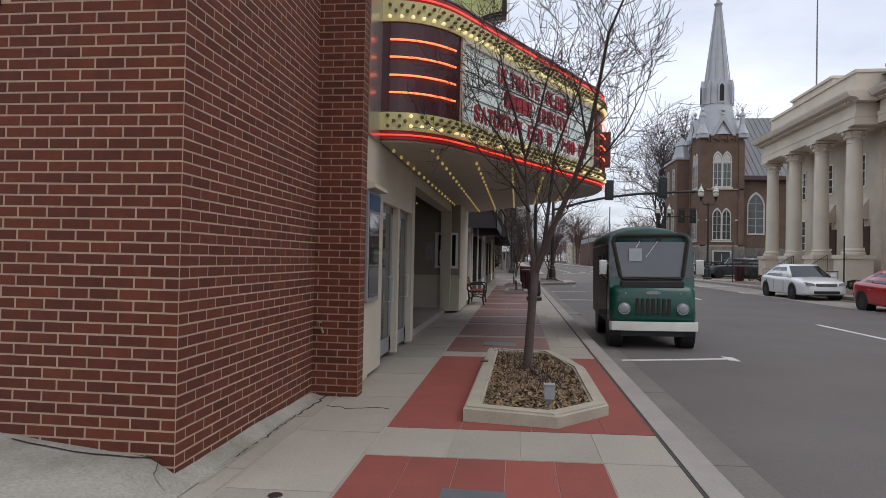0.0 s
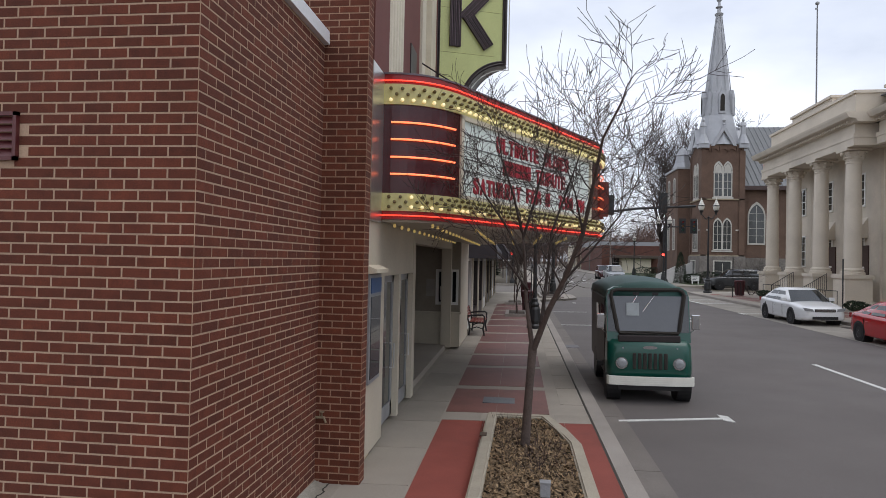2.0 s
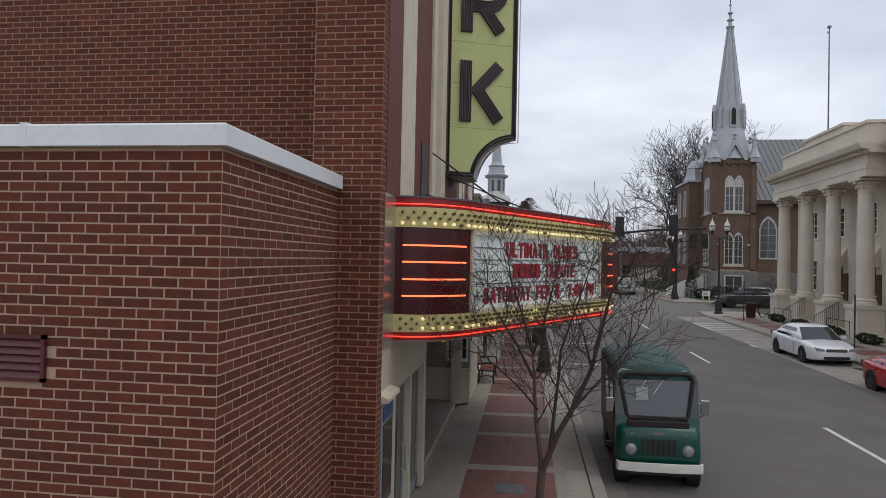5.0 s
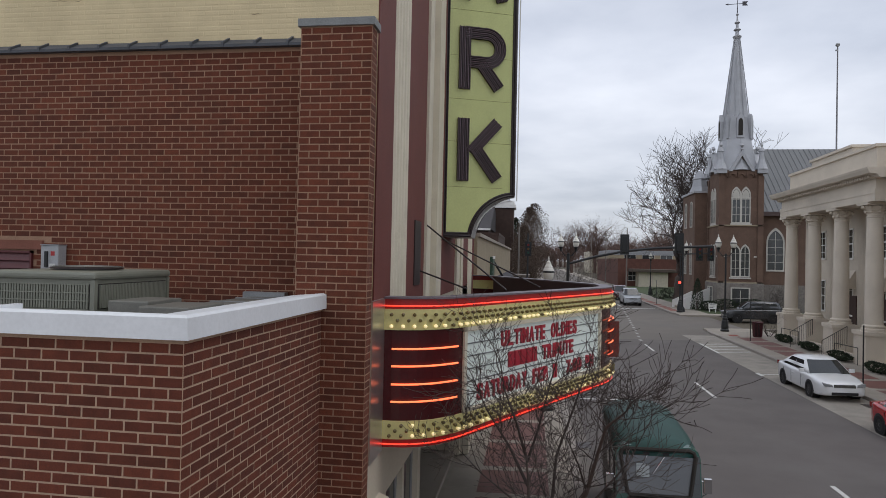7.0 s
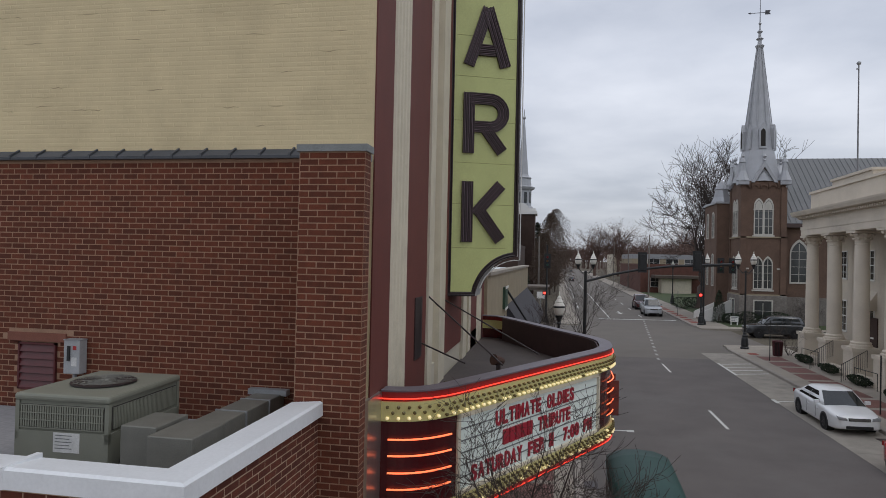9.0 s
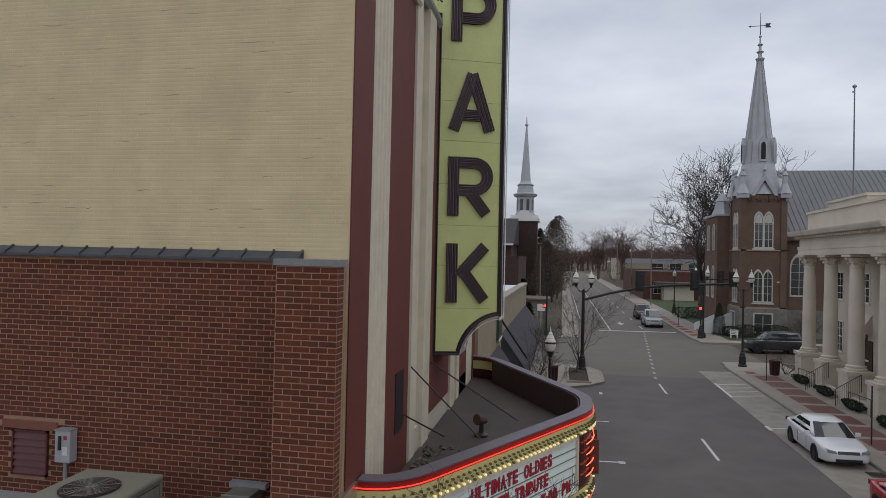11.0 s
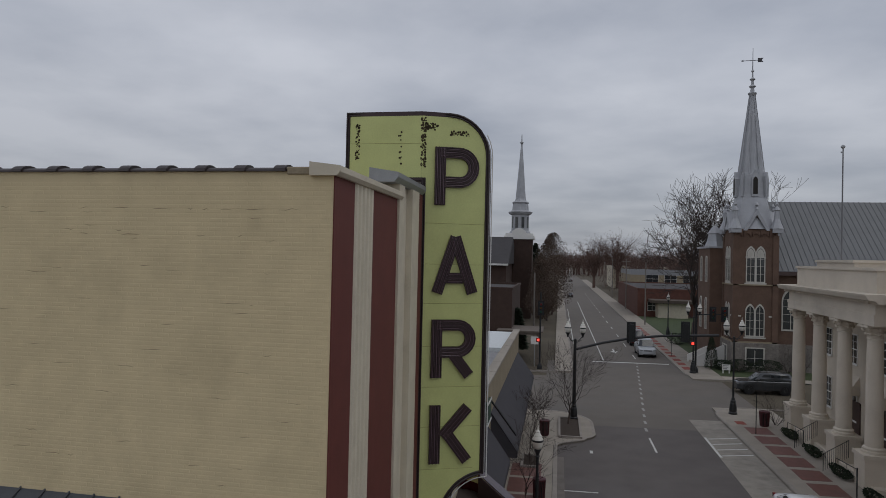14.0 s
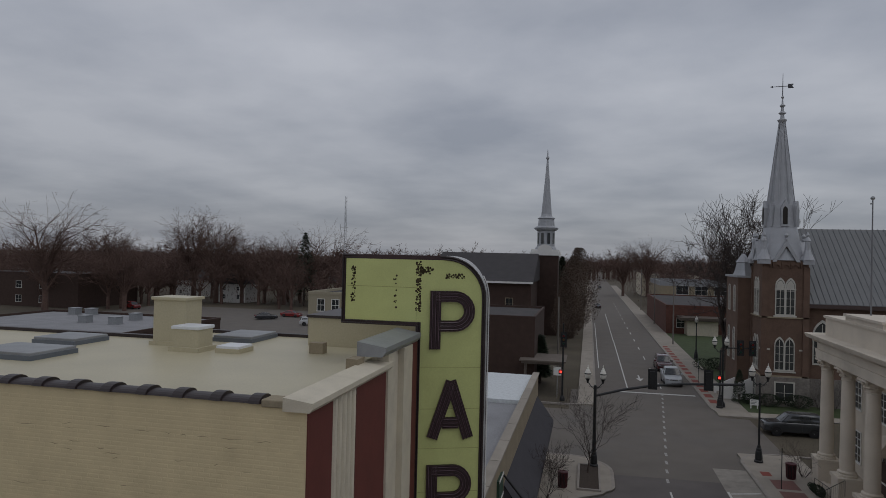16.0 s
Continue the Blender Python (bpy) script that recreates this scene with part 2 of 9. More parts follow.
def box(bm, x0, x1, y0, y1, z0, z1, bevel=0.0):
    v = [bm.verts.new((x, y, z)) for z in (z0, z1) for y in (y0, y1) for x in (x0, x1)]
    fs = [bm.faces.new([v[i] for i in f]) for f in ((0, 2, 3, 1), (4, 5, 7, 6), (0, 1, 5, 4), (2, 6, 7, 3), (0, 4, 6, 2), (1, 3, 7, 5))]
    if bevel:
        es = list({e for f in fs for e in f.edges})
        bmesh.ops.bevel(bm, geom=es, offset=bevel, segments=2, affect="EDGES", profile=0.5)
    return bm


def boxes(*args, bevel=0.0):
    bm = bmesh.new()
    for a in args:
        box(bm, *a, bevel=bevel)
    return bm


def prism(bm, pts, axis, a, b):
    """A polygon in the two other axes, drawn out along axis from a to b."""
    def at(p, k):
        return {"x": (k, p[0], p[1]), "y": (p[0], k, p[1]), "z": (p[0], p[1], k)}[axis]
    lo, hi = [bm.verts.new(at(p, a)) for p in pts], [bm.verts.new(at(p, b)) for p in pts]
    n = len(pts)
    bm.faces.new(lo[::-1])
    bm.faces.new(hi)
    for i in range(n):
        bm.faces.new((lo[i], lo[(i + 1) % n], hi[(i + 1) % n], hi[i]))
    bmesh.ops.recalc_face_normals(bm, faces=bm.faces)
    return bm


def rod(bm, p, q, r0, r1=None, n=8, caps=True):
    p, q = Vector(p), Vector(q)
    r1 = r0 if r1 is None else r1
    turn = (q - p).to_track_quat("Z", "Y")
    rings = []
    for c, r in ((p, r0), (q, r1)):
        rings.append([bm.verts.new(c + turn @ Vector((r * math.cos(2 * math.pi * i / n), r * math.sin(2 * math.pi * i / n), 0))) for i in range(n)])
    for i in range(n):
        bm.faces.new((rings[0][i], rings[0][(i + 1) % n], rings[1][(i + 1) % n], rings[1][i]))
    if caps:
        bm.faces.new(rings[0][::-1])
        bm.faces.new(rings[1])
    return bm


def path_rod(bm, pts, r, n=6):
    """One unbroken tube along a line of points."""
    pts = [Vector(p) for p in pts]
    shut = (pts[0] - pts[-1]).length < 1e-6
    rings = []
    for i, p in enumerate(pts[:-1] if shut else pts):
        a = pts[i - 1] if i > 0 else (pts[-2] if shut else p)
        b = pts[i + 1] if i + 1 < len(pts) else p
        d = b - a
        q = d.to_track_quat("Z", "Y" if abs(d.normalized().y) < 0.9 else "X")
        rings.append([bm.verts.new(p + q @ Vector((r * math.cos(2 * math.pi * k / n), r * math.sin(2 * math.pi * k / n), 0))) for k in range(n)])
    pairs = list(zip(rings, rings[1:])) + ([(rings[-1], rings[0])] if shut else [])
    for a, b in pairs:
        # join each vertex to the nearest start of the next ring, so that the tube never twists
        j = min(range(n), key=lambda t: (a[0].co - b[t].co).length)
        for k in range(n):
            bm.faces.new((a[k], a[(k + 1) % n], b[(j + k + 1) % n], b[(j + k) % n]))
    if not shut:
        bm.faces.new(rings[0][::-1])
        bm.faces.new(rings[-1])
    return bm


def lathe(bm, prof, n=16, at=(0, 0, 0)):
    """prof: (radius, height) pairs from the bottom up."""
    rings = []
    for r, z in prof:
        rings.append([bm.verts.new((at[0] + r * math.cos(2 * math.pi * i / n), at[1] + r * math.sin(2 * math.pi * i / n), at[2] + z)) for i in range(n)])
    for a, b in zip(rings, rings[1:]):
        for i in range(n):
            bm.faces.new((a[i], a[(i + 1) % n], b[(i + 1) % n], b[i]))
    bm.faces.new(rings[0][::-1])
    bm.faces.new(rings[-1])
    return bm


def ribbon(bm, path, z0, z1, thick, closed=False):
    """An upright band of some thickness along a plan path; the thickness lies to the path's left."""
    n = len(path)
    inner = []
    for i, p in enumerate(path):
        a, b = Vector(path[max(i - 1, 0)]), Vector(path[min(i + 1, n - 1)])
        t = (b - a).normalized()
        inner.append((p[0] - t.y * thick, p[1] + t.x * thick))
    col = []
    for p, q in zip(path, inner):
        col.append([bm.verts.new((*p, z0)), bm.verts.new((*p, z1)), bm.verts.new((*q, z1)), bm.verts.new((*q, z0))])
    for a, b in zip(col, col[1:]):
        for k in range(4):
            bm.faces.new((a[k], b[k], b[(k + 1) % 4], a[(k + 1) % 4]))
    bm.faces.new(col[0])
    bm.faces.new(col[-1][::-1])
    bmesh.ops.recalc_face_normals(bm, faces=bm.faces)
    return bm


def slope(ob):
    """Lay a flat piece of ground onto the town's slope."""
    for v in ob.data.vertices:
        v.co.z += gz(v.co.x, v.co.y)
    return ob


# ---- ground, roads, pavements ----
KW, KE = 1.7, 14.62       # faces of the west and east kerbs
CS, CN = 58.6, 71.7        # cross street


def flat(name, x0, x1, y0, y1, z0, z1, material, parent=None, label="", nx=1, ny=1):
    bm = boxes((x0, x1, y0, y1, z0, z1))
    ob = slope(link(name, bm, material, parent, label))
    return ob


def build_ground():
    bm = bmesh.new()
    xs = (-2500, -1200, -500, -240, -120, -60, -20, 0, 30, 60, 120, 240, 500, 1200, 2500)
    ys = (-1500, -400, -100, -30, 0, 40, 80, 200, 420, 800, 1500, 4000)
    rows = [[bm.verts.new((x, y, gz(x, y) - 0.19)) for x in xs] for y in ys]
    for p, q in zip(rows, rows[1:]):
        for i in range(len(xs) - 1):
            bm.faces.new((p[i], p[i + 1], q[i + 1], q[i]))
    g = link("ground", bm, GRASS)
    tagged(g, "brown winter ground reaching to the horizon", "ground", kind="structure")
    tagged(flat("road", KW, KE, -40, 50.6, -0.19, -0.15, ASPHALT), "dark grey asphalt street with worn patches", "road", kind="structure")
    tagged(flat("road", 0.4, 16.6, 50.6, 83.0, -0.19, -0.15, ASPHALT2), "lighter worn asphalt of the street crossing", "road", kind="structure")
    tagged(flat("road", 3.4, 15.8, 83.0, 900, -0.19, -0.152, ASPHALT2), "lighter worn asphalt of the street beyond", "road", kind="structure")
    tagged(flat("road", -130, 0.4, 54.6, CN, -0.19, -0.154, ASPHALT2), "worn asphalt side street", "road", kind="structure")
    tagged(flat("road", 16.6, 130, CS, CN, -0.19, -0.154, ASPHALT2), "worn asphalt side street", "road", kind="structure")


build_ground()


def pavement(name, x0, x1, y0, y1, label):
    return tagged(flat(name, x0, x1, y0, y1, -0.19, 0.0, CONC), label, "pavement", kind="structure")


pave_w = pavement("pavement_west", -2.6, KW - 0.26, -30, 44.0, "concrete pavement with red stamped panels beside the theatre")
pave_s = pavement("pavement_south", -30, -2.6, -30, 4.6, "stained concrete yard slab beside the brick annex")
pave_e = pavement("pavement_east", KE + 0.26, 19.6, -30, CS - 0.3, "concrete pavement with red panels before the courthouse")
pave_nw = pavement("pavement_north_west", 1.3, 3.2, CN + 2.3, 420, "concrete pavement along the far street")
pave_ne = pavement("pavement_north_east", 16.0, 19.4, CN + 0.3, 420, "concrete pavement before the brick church")
pave_nec = pavement("pavement_church", 19.4, 90, CN + 0.3, CN + 2.6, "concrete pavement along the side street")
tagged(flat("lawn", 19.4, 80, CN + 2.6, 150, -0.19, 0.02, LAWN), "short winter lawn round the church", "lawn", kind="structure")


def arc(cx, cy, r, a0, a1, n=10):
    return [(cx + r * math.cos(radians(a0 + (a1 - a0) * i / n)), cy + r * math.sin(radians(a0 + (a1 - a0) * i / n))) for i in range(n + 1)]


def kerb(name, path, label, width=0.27):
    bm = ribbon(bmesh.new(), path, -0.19, 0.006, width)
    es = [e for e in bm.edges if all(v.co.z > 0 for v in e.verts)]
    bmesh.ops.bevel(bm, geom=es, offset=0.02, segments=2, affect="EDGES")
    ob = link(name, bm, KERBM)
    return tagged(slope(ob), label, "kerb", kind="structure")


tagged(slope(link("kerb_joint", boxes((KW - 0.285, KW - 0.262, -30, 44.0, -0.05, 0.0062)), mat("joint_dirt", (0.05, 0.045, 0.04), 0.95))), "dirt-filled joint behind the kerb", "joint", kind="structure")
kerb("kerb_west", [(KW, y) for y in np.linspace(-30, 44.2, 20)], "weathered concrete kerb of the west pavement")
CORNER = [(KW, 44.2), (KW + 0.25, 44.7), (3.55, 45.8)] + arc(2.9, 47.6, 1.55, -55, 0, 6) + [(4.45, 50.4)] + arc(0.6, 50.7, 3.85, 0, 90, 12) + [(-2, 54.6)]
kerb("kerb_west_corner", CORNER + [(-80, 54.6)], "concrete kerb of the widened street corner")
kerb("kerb_east", [(KE, y) for y in np.linspace(55.4, -30, 20)], "weathered concrete kerb of the east pavement")
bm = bmesh.new()
prism(bm, [(-2, 44.0)] + CORNER, "z", -0.19, -0.004)
tagged(slope(link("pavement_corner", bm, CONC)), "concrete pavement of the widened street corner", "pavement", kind="structure")
kerb("kerb_east_corner", [(KE, 55.4)] + arc(KE + 3.1, 55.6, 3.1, 180, 95, 8) + [(80, 58.7)], "concrete kerb rounding the courthouse corner", -0.27)
kerb("kerb_church", [(80, CN + 0.3), (20.0, CN + 0.3)] + arc(19.6, 75.9, 3.9, 275, 185, 10) + [(15.75, 79), (15.75, 420)], "concrete kerb rounding the church corner", -0.27)
kerb("kerb_north_west", [(3.45, 420), (3.45, 77)] + arc(0.55, 76.6, 2.9, 0, -90, 8) + [(-80, CN + 2.0)], "concrete kerb of the far corner", -0.27)
for nm, x0, x1 in (("gutter_west", KW, KW + 0.42), ("gutter_east", KE - 2.45, KE)):
    bm = bmesh.new()
    for i in range(28):
        y = -30 + i * 3.0
        if y < (41 if x0 == KW else 52):
            box(bm, x0, x1, y + 0.006, y + 2.994, -0.17, -0.143)
    tagged(slope(link(nm, bm, mat("dark_gutter", (0.165, 0.146, 0.13), 0.9, var=0.25, scale=1.2, fine=60, bump=0.3, stain=0.5, stain_col=(0.1, 0.09, 0.08)) if x0 == KW else mat("gutter_concrete", (0.285, 0.26, 0.225), 0.9, var=0.2, scale=1.5, fine=60, bump=0.25, stain=0.5, stain_col=(0.12, 0.11, 0.1)))), "concrete gutter strip along the kerb", "gutter", kind="structure")


def lay(parent, name, x0, x1, y0, y1, material, h=0.006, gap=0.006):
    """One slab or panel lying proud of the pavement."""
    bm = boxes((x0 + gap, x1 - gap, y0 + gap, y1 - gap, -0.02, h))
    return slope(link(name, bm, material, parent))


def build_panels():
    # west pavement: red panels between concrete bands
    spans = [(-4.0, 1.6), (1.9, 5.45)]
    for y0, y1 in spans:
        for k in range(5):
            lay(pave_w, "panel", -1.06 + k * 0.38, -1.06 + (k + 1) * 0.38, y0, y1, PAVER, 0.005, 0.003)
    cols = (-1.06, -0.36, 0.3, 0.97, 1.42)
    for a, b in zip(cols, cols[1:]):
        lay(pave_w, "panel", a, b, 6.33, 10.82, PAVER, 0.005, 0.003)
    y = 11.4
    for y1 in (13.45, 16.1, 18.2, 20.9, 23.6, 26.3, 29.0, 31.7, 34.4, 37.1, 39.8):
        for a, b in ((-1.06, -0.17), (-0.17, 0.76)):
            lay(pave_w, "panel", a, b, y, y1, PAVERB, 0.005, 0.003)
        y = y1 + 0.36
    # concrete slabs
    for y0 in np.arange(-3, 43, 1.52):
        lay(pave_w, "slab", -1.86, -1.08, y0, y0 + 1.52, CONC, 0.004, 0.008)
        if not 3.95 < y0 < 11.39:
            lay(pave_w, "slab", 0.99, 1.42, y0, y0 + 1.52, CONC, 0.004, 0.008)
    lay(pave_w, "slab", 0.84, 1.42, 3.1, 5.44, CONC, 0.004, 0.008)
    for y0 in (-3.0, -1.4, 0.2, 1.8, 3.4, 5.0, 6.6):
        lay(pave_w, "slab", -2.08, -1.88, y0, y0 + 1.6, CONC, 0.004, 0.008)
    for x0, x1 in ((-1.06, -0.41), (-0.41, 0.19), (0.19, 0.83), (0.83, 1.42)):
        lay(pave_w, "slab", x0, x1, 5.46, 6.32, CONC, 0.004, 0.008)
        lay(pave_w, "slab", x0, x1, 10.83, 11.39, CONC, 0.004, 0.008)
    # east pavement
    for k in range(14):
        y0 = 49.8 - k * 2.5
        lay(pave_e, "panel", 15.75, 17.4, y0, y0 + 2.0, PAVERB, 0.006, 0.003)
    lay(pave_e, "panel", 15.5, 16.2, 52.6, 53.6, PAVER, 0.006, 0.003)
    for y0 in np.arange(78, 128, 3.2):
        lay(pave_ne, "panel", 16.2, 17.1, y0, y0 + 2.0, PAVER, 0.006, 0.003)


def crack(points, width, label):
    """A thin jagged dark crack lying on the concrete."""
    rng = random.Random(int(points[0][0] * 100))
    fine = []
    for (x0, y0), (x1, y1) in zip(points, points[1:]):
        n = max(2, int(math.hypot(x1 - x0, y1 - y0) / 0.06))
        for k in range(n):
            f = k / n
            fine.append((x0 + (x1 - x0) * f + rng.gauss(0, 0.012), y0 + (y1 - y0) * f + rng.gauss(0, 0.012)))
    bm = bmesh.new()
    ribbon(bm, fine, 0.001, 0.0085, width)
    return tagged(slope(link("pavement_crack", bm, mat("crack_dirt", (0.03, 0.027, 0.024), 0.95))), label, "crack", kind="structure")


def build_apron():
    """Old raised concrete at the foot of the brick annex, worn down to the pavement."""
    def level(x, y):
        if y <= 4.66:
            top = (0.13 + 0.095 * min(1.6, max(0.0, -2.37 - x)) - 0.045 * (4.64 - y)) * min(1.0, (x + 12) / 4)
        else:
            top = 0.13 - 0.075 * max(0.0, y - 6.0)
        k = min(1.0, max(0.0, (-2.1 - x) / 0.26))
        low = gz(x, y) + 0.008
        return low + max(0.0, top - low) * k + 0.006 * noise.noise((x * 2.3, y * 2.3, 0.0)) * (0.2 + k)
    bm = bmesh.new()
    for xs, ys in ((np.linspace(-12, -2.08, 60), np.linspace(-2, 4.66, 60)), (np.linspace(-2.4, -2.04, 12), np.linspace(4.66, 8.1, 50))):
        rows = [[bm.verts.new((x, y, level(x, y))) for x in xs] for y in ys]
        for a, b in zip(rows, rows[1:]):
            for i in range(len(xs) - 1):
                bm.faces.new((a[i], a[i + 1], b[i + 1], b[i]))
    ob = link("apron", bm, mat("old_dirty_concrete", (0.3, 0.275, 0.235), 0.92, var=0.28, scale=1.3, fine=45, bump=0.2, stain=0.95, stain_col=(0.1, 0.098, 0.07)))
    tagged(ob, "old patched concrete at the foot of the brick annex", "apron", kind="structure")
    bm = bmesh.new()
    rng = random.Random(4)
    for pts, w in (([(-2.06, 4.0), (-2.14, 4.35), (-2.28, 4.42), (-2.32, 4.55), (-2.36, 4.63)], 0.012), ([(-3.4, 4.5), (-2.9, 4.46), (-2.5, 4.52), (-2.32, 4.6)], 0.02)):
        fine = [Vector((*p, 0)) for p in pts]
        dense = []
        for a, b in zip(fine, fine[1:]):
            dense += [a.lerp(b, f) + Vector((rng.gauss(0, 0.008), rng.gauss(0, 0.008), 0)) for f in (0, 0.33, 0.66)]
        dense.append(fine[-1])
        vs = [[bm.verts.new((p.x - w * 0.5 * e, p.y + w * 0.5 * e, level(p.x, p.y) + 0.006)) for e in (-1, 1)] for p in dense]
        for a, b in zip(vs, vs[1:]):
            bm.faces.new((a[0], b[0], b[1], a[1]))
    tagged(link("crack", bm, MATS["crack_dirt"] if "crack_dirt" in MATS else mat("crack_dirt", (0.035, 0.032, 0.025), 0.95)), "dark cracks in the old concrete", "crack", kind="structure")


build_apron()
crack([(-2.1, -2), (-2.1, 2.0), (-2.11, 4.35), (-2.07, 5.3), (-2.05, 6.5), (-2.01, 7.84), (-1.9, 8.9)], 0.018, "dirt-filled joint along the wall slab")
crack([(-1.9, 7.1), (-1.6, 7.0), (-1.3, 7.1), (-1.1, 7.0)], 0.008, "thin crack across the pavement slab")


WORNP = mat("worn_road_paint", (0.36, 0.35, 0.33), 0.85, var=0.2, scale=6, fine=50, bump=0.1, stain=0.5, stain_col=(0.16, 0.15, 0.14))


def stripe(x0, x1, y0, y1, label, shear=0.0, z=-0.138, material=PAINTW):
    bm = bmesh.new()
    prism(bm, [(x0, y0), (x1, y0 + shear), (x1, y1 + shear), (x0, y1)], "z", -0.16, z)
    return tagged(slope(link("road_marking", bm, material)), label, "road marking", kind="structure")


for y0 in (-13.5, 1.0, 15.2, 29.8, 44.2):
    stripe(8.2, 8.33, y0, y0 + 3.5, "white dashed lane line on the asphalt")
for k in range(15):
    f = k / 14
    stripe(8.24 + 3.0 * f, 8.44 + 3.0 * f, 49.6 + 32.0 * f, 50.5 + 32.0 * f, "short worn white guide dash across the crossing", material=WORNP)
stripe(1.98, 3.85, 11.67, 11.77, "white parking bay line on the asphalt", 0.4)
stripe(3.84, 4.0, 11.98, 12.4, "white parking bay end mark", -0.12)
stripe(2.1, 3.9, 28.6, 28.72, "white parking bay line on the asphalt")
stripe(3.85, 4.15, 28.5, 28.8, "white parking bay end mark")
stripe(2.1, 3.95, 35.8, 35.92, "white parking bay line on the asphalt")
stripe(3.85, 4.05, 43.2, 43.8, "white parking bay end mark")
stripe(12.2, 14.6, 36.1, 36.22, "white parking bay line on the asphalt", 0.1)
stripe(12.1, 12.3, 35.7, 36.6, "white parking bay end mark")
stripe(12.2, 12.36, 43.9, 48.7, "white edge of the hatched kerb zone")
for k in range(4):
    stripe(12.4, 14.5, 44.2 + k * 1.35, 44.36 + k * 1.35, "white hatching beside the kerb", 0.55)
stripe(6.0, 15.2, 82.6, 83.1, "white stop line of the far street", -0.5)
for k in range(14):
    stripe(11.56, 11.7, 86 + 12.2 * k, 89.6 + 12.2 * k, "white dashed lane line beyond the crossing")
stripe(7.35, 7.5, 84, 135, "white solid lane line beyond the crossing")
stripe(7.3, 7.45, 135, 200, "white solid lane line beyond the crossing")
stripe(3.95, 4.08, 100, 170, "white edge line beyond the crossing")
# arrow painted on the far lane
bm = prism(bmesh.new(), [(9.35, 95.0), (9.55, 95.0), (9.55, 92.6), (9.95, 92.6), (9.45, 90.6), (8.95, 92.6), (9.35, 92.6)], "z", -0.16, -0.136)
tagged(slope(link("road_marking", bm, PAINTW)), "white lane arrow painted on the far street", "road marking", kind="structure")
for x0, x1, y0, y1 in ((13.95, 14.6, 28.7, 29.4), (1.75, 2.2, 21.2, 21.9)):
    drain = slope(link("storm_drain", boxes((x0, x1, y0, y1, -0.16, -0.138)), DARKTRIM))
    tagged(drain, "dark iron storm drain grate in the gutter", "drain", kind="structure")


# ---- the theatre ----
FX = -1.82                 # the facade's plane
YC = 15.55                 # the facade's middle
# brown panelling, its colour deepened by the shade of the entrance recess
LOBBY = mat("shaded_brown_panelling", (0.075, 0.058, 0.045), 0.6, var=0.2, scale=2)
theatre = thing("theatre", pose(0, 0, 0), "cream and maroon art deco theatre with painted brick side wall", "building")


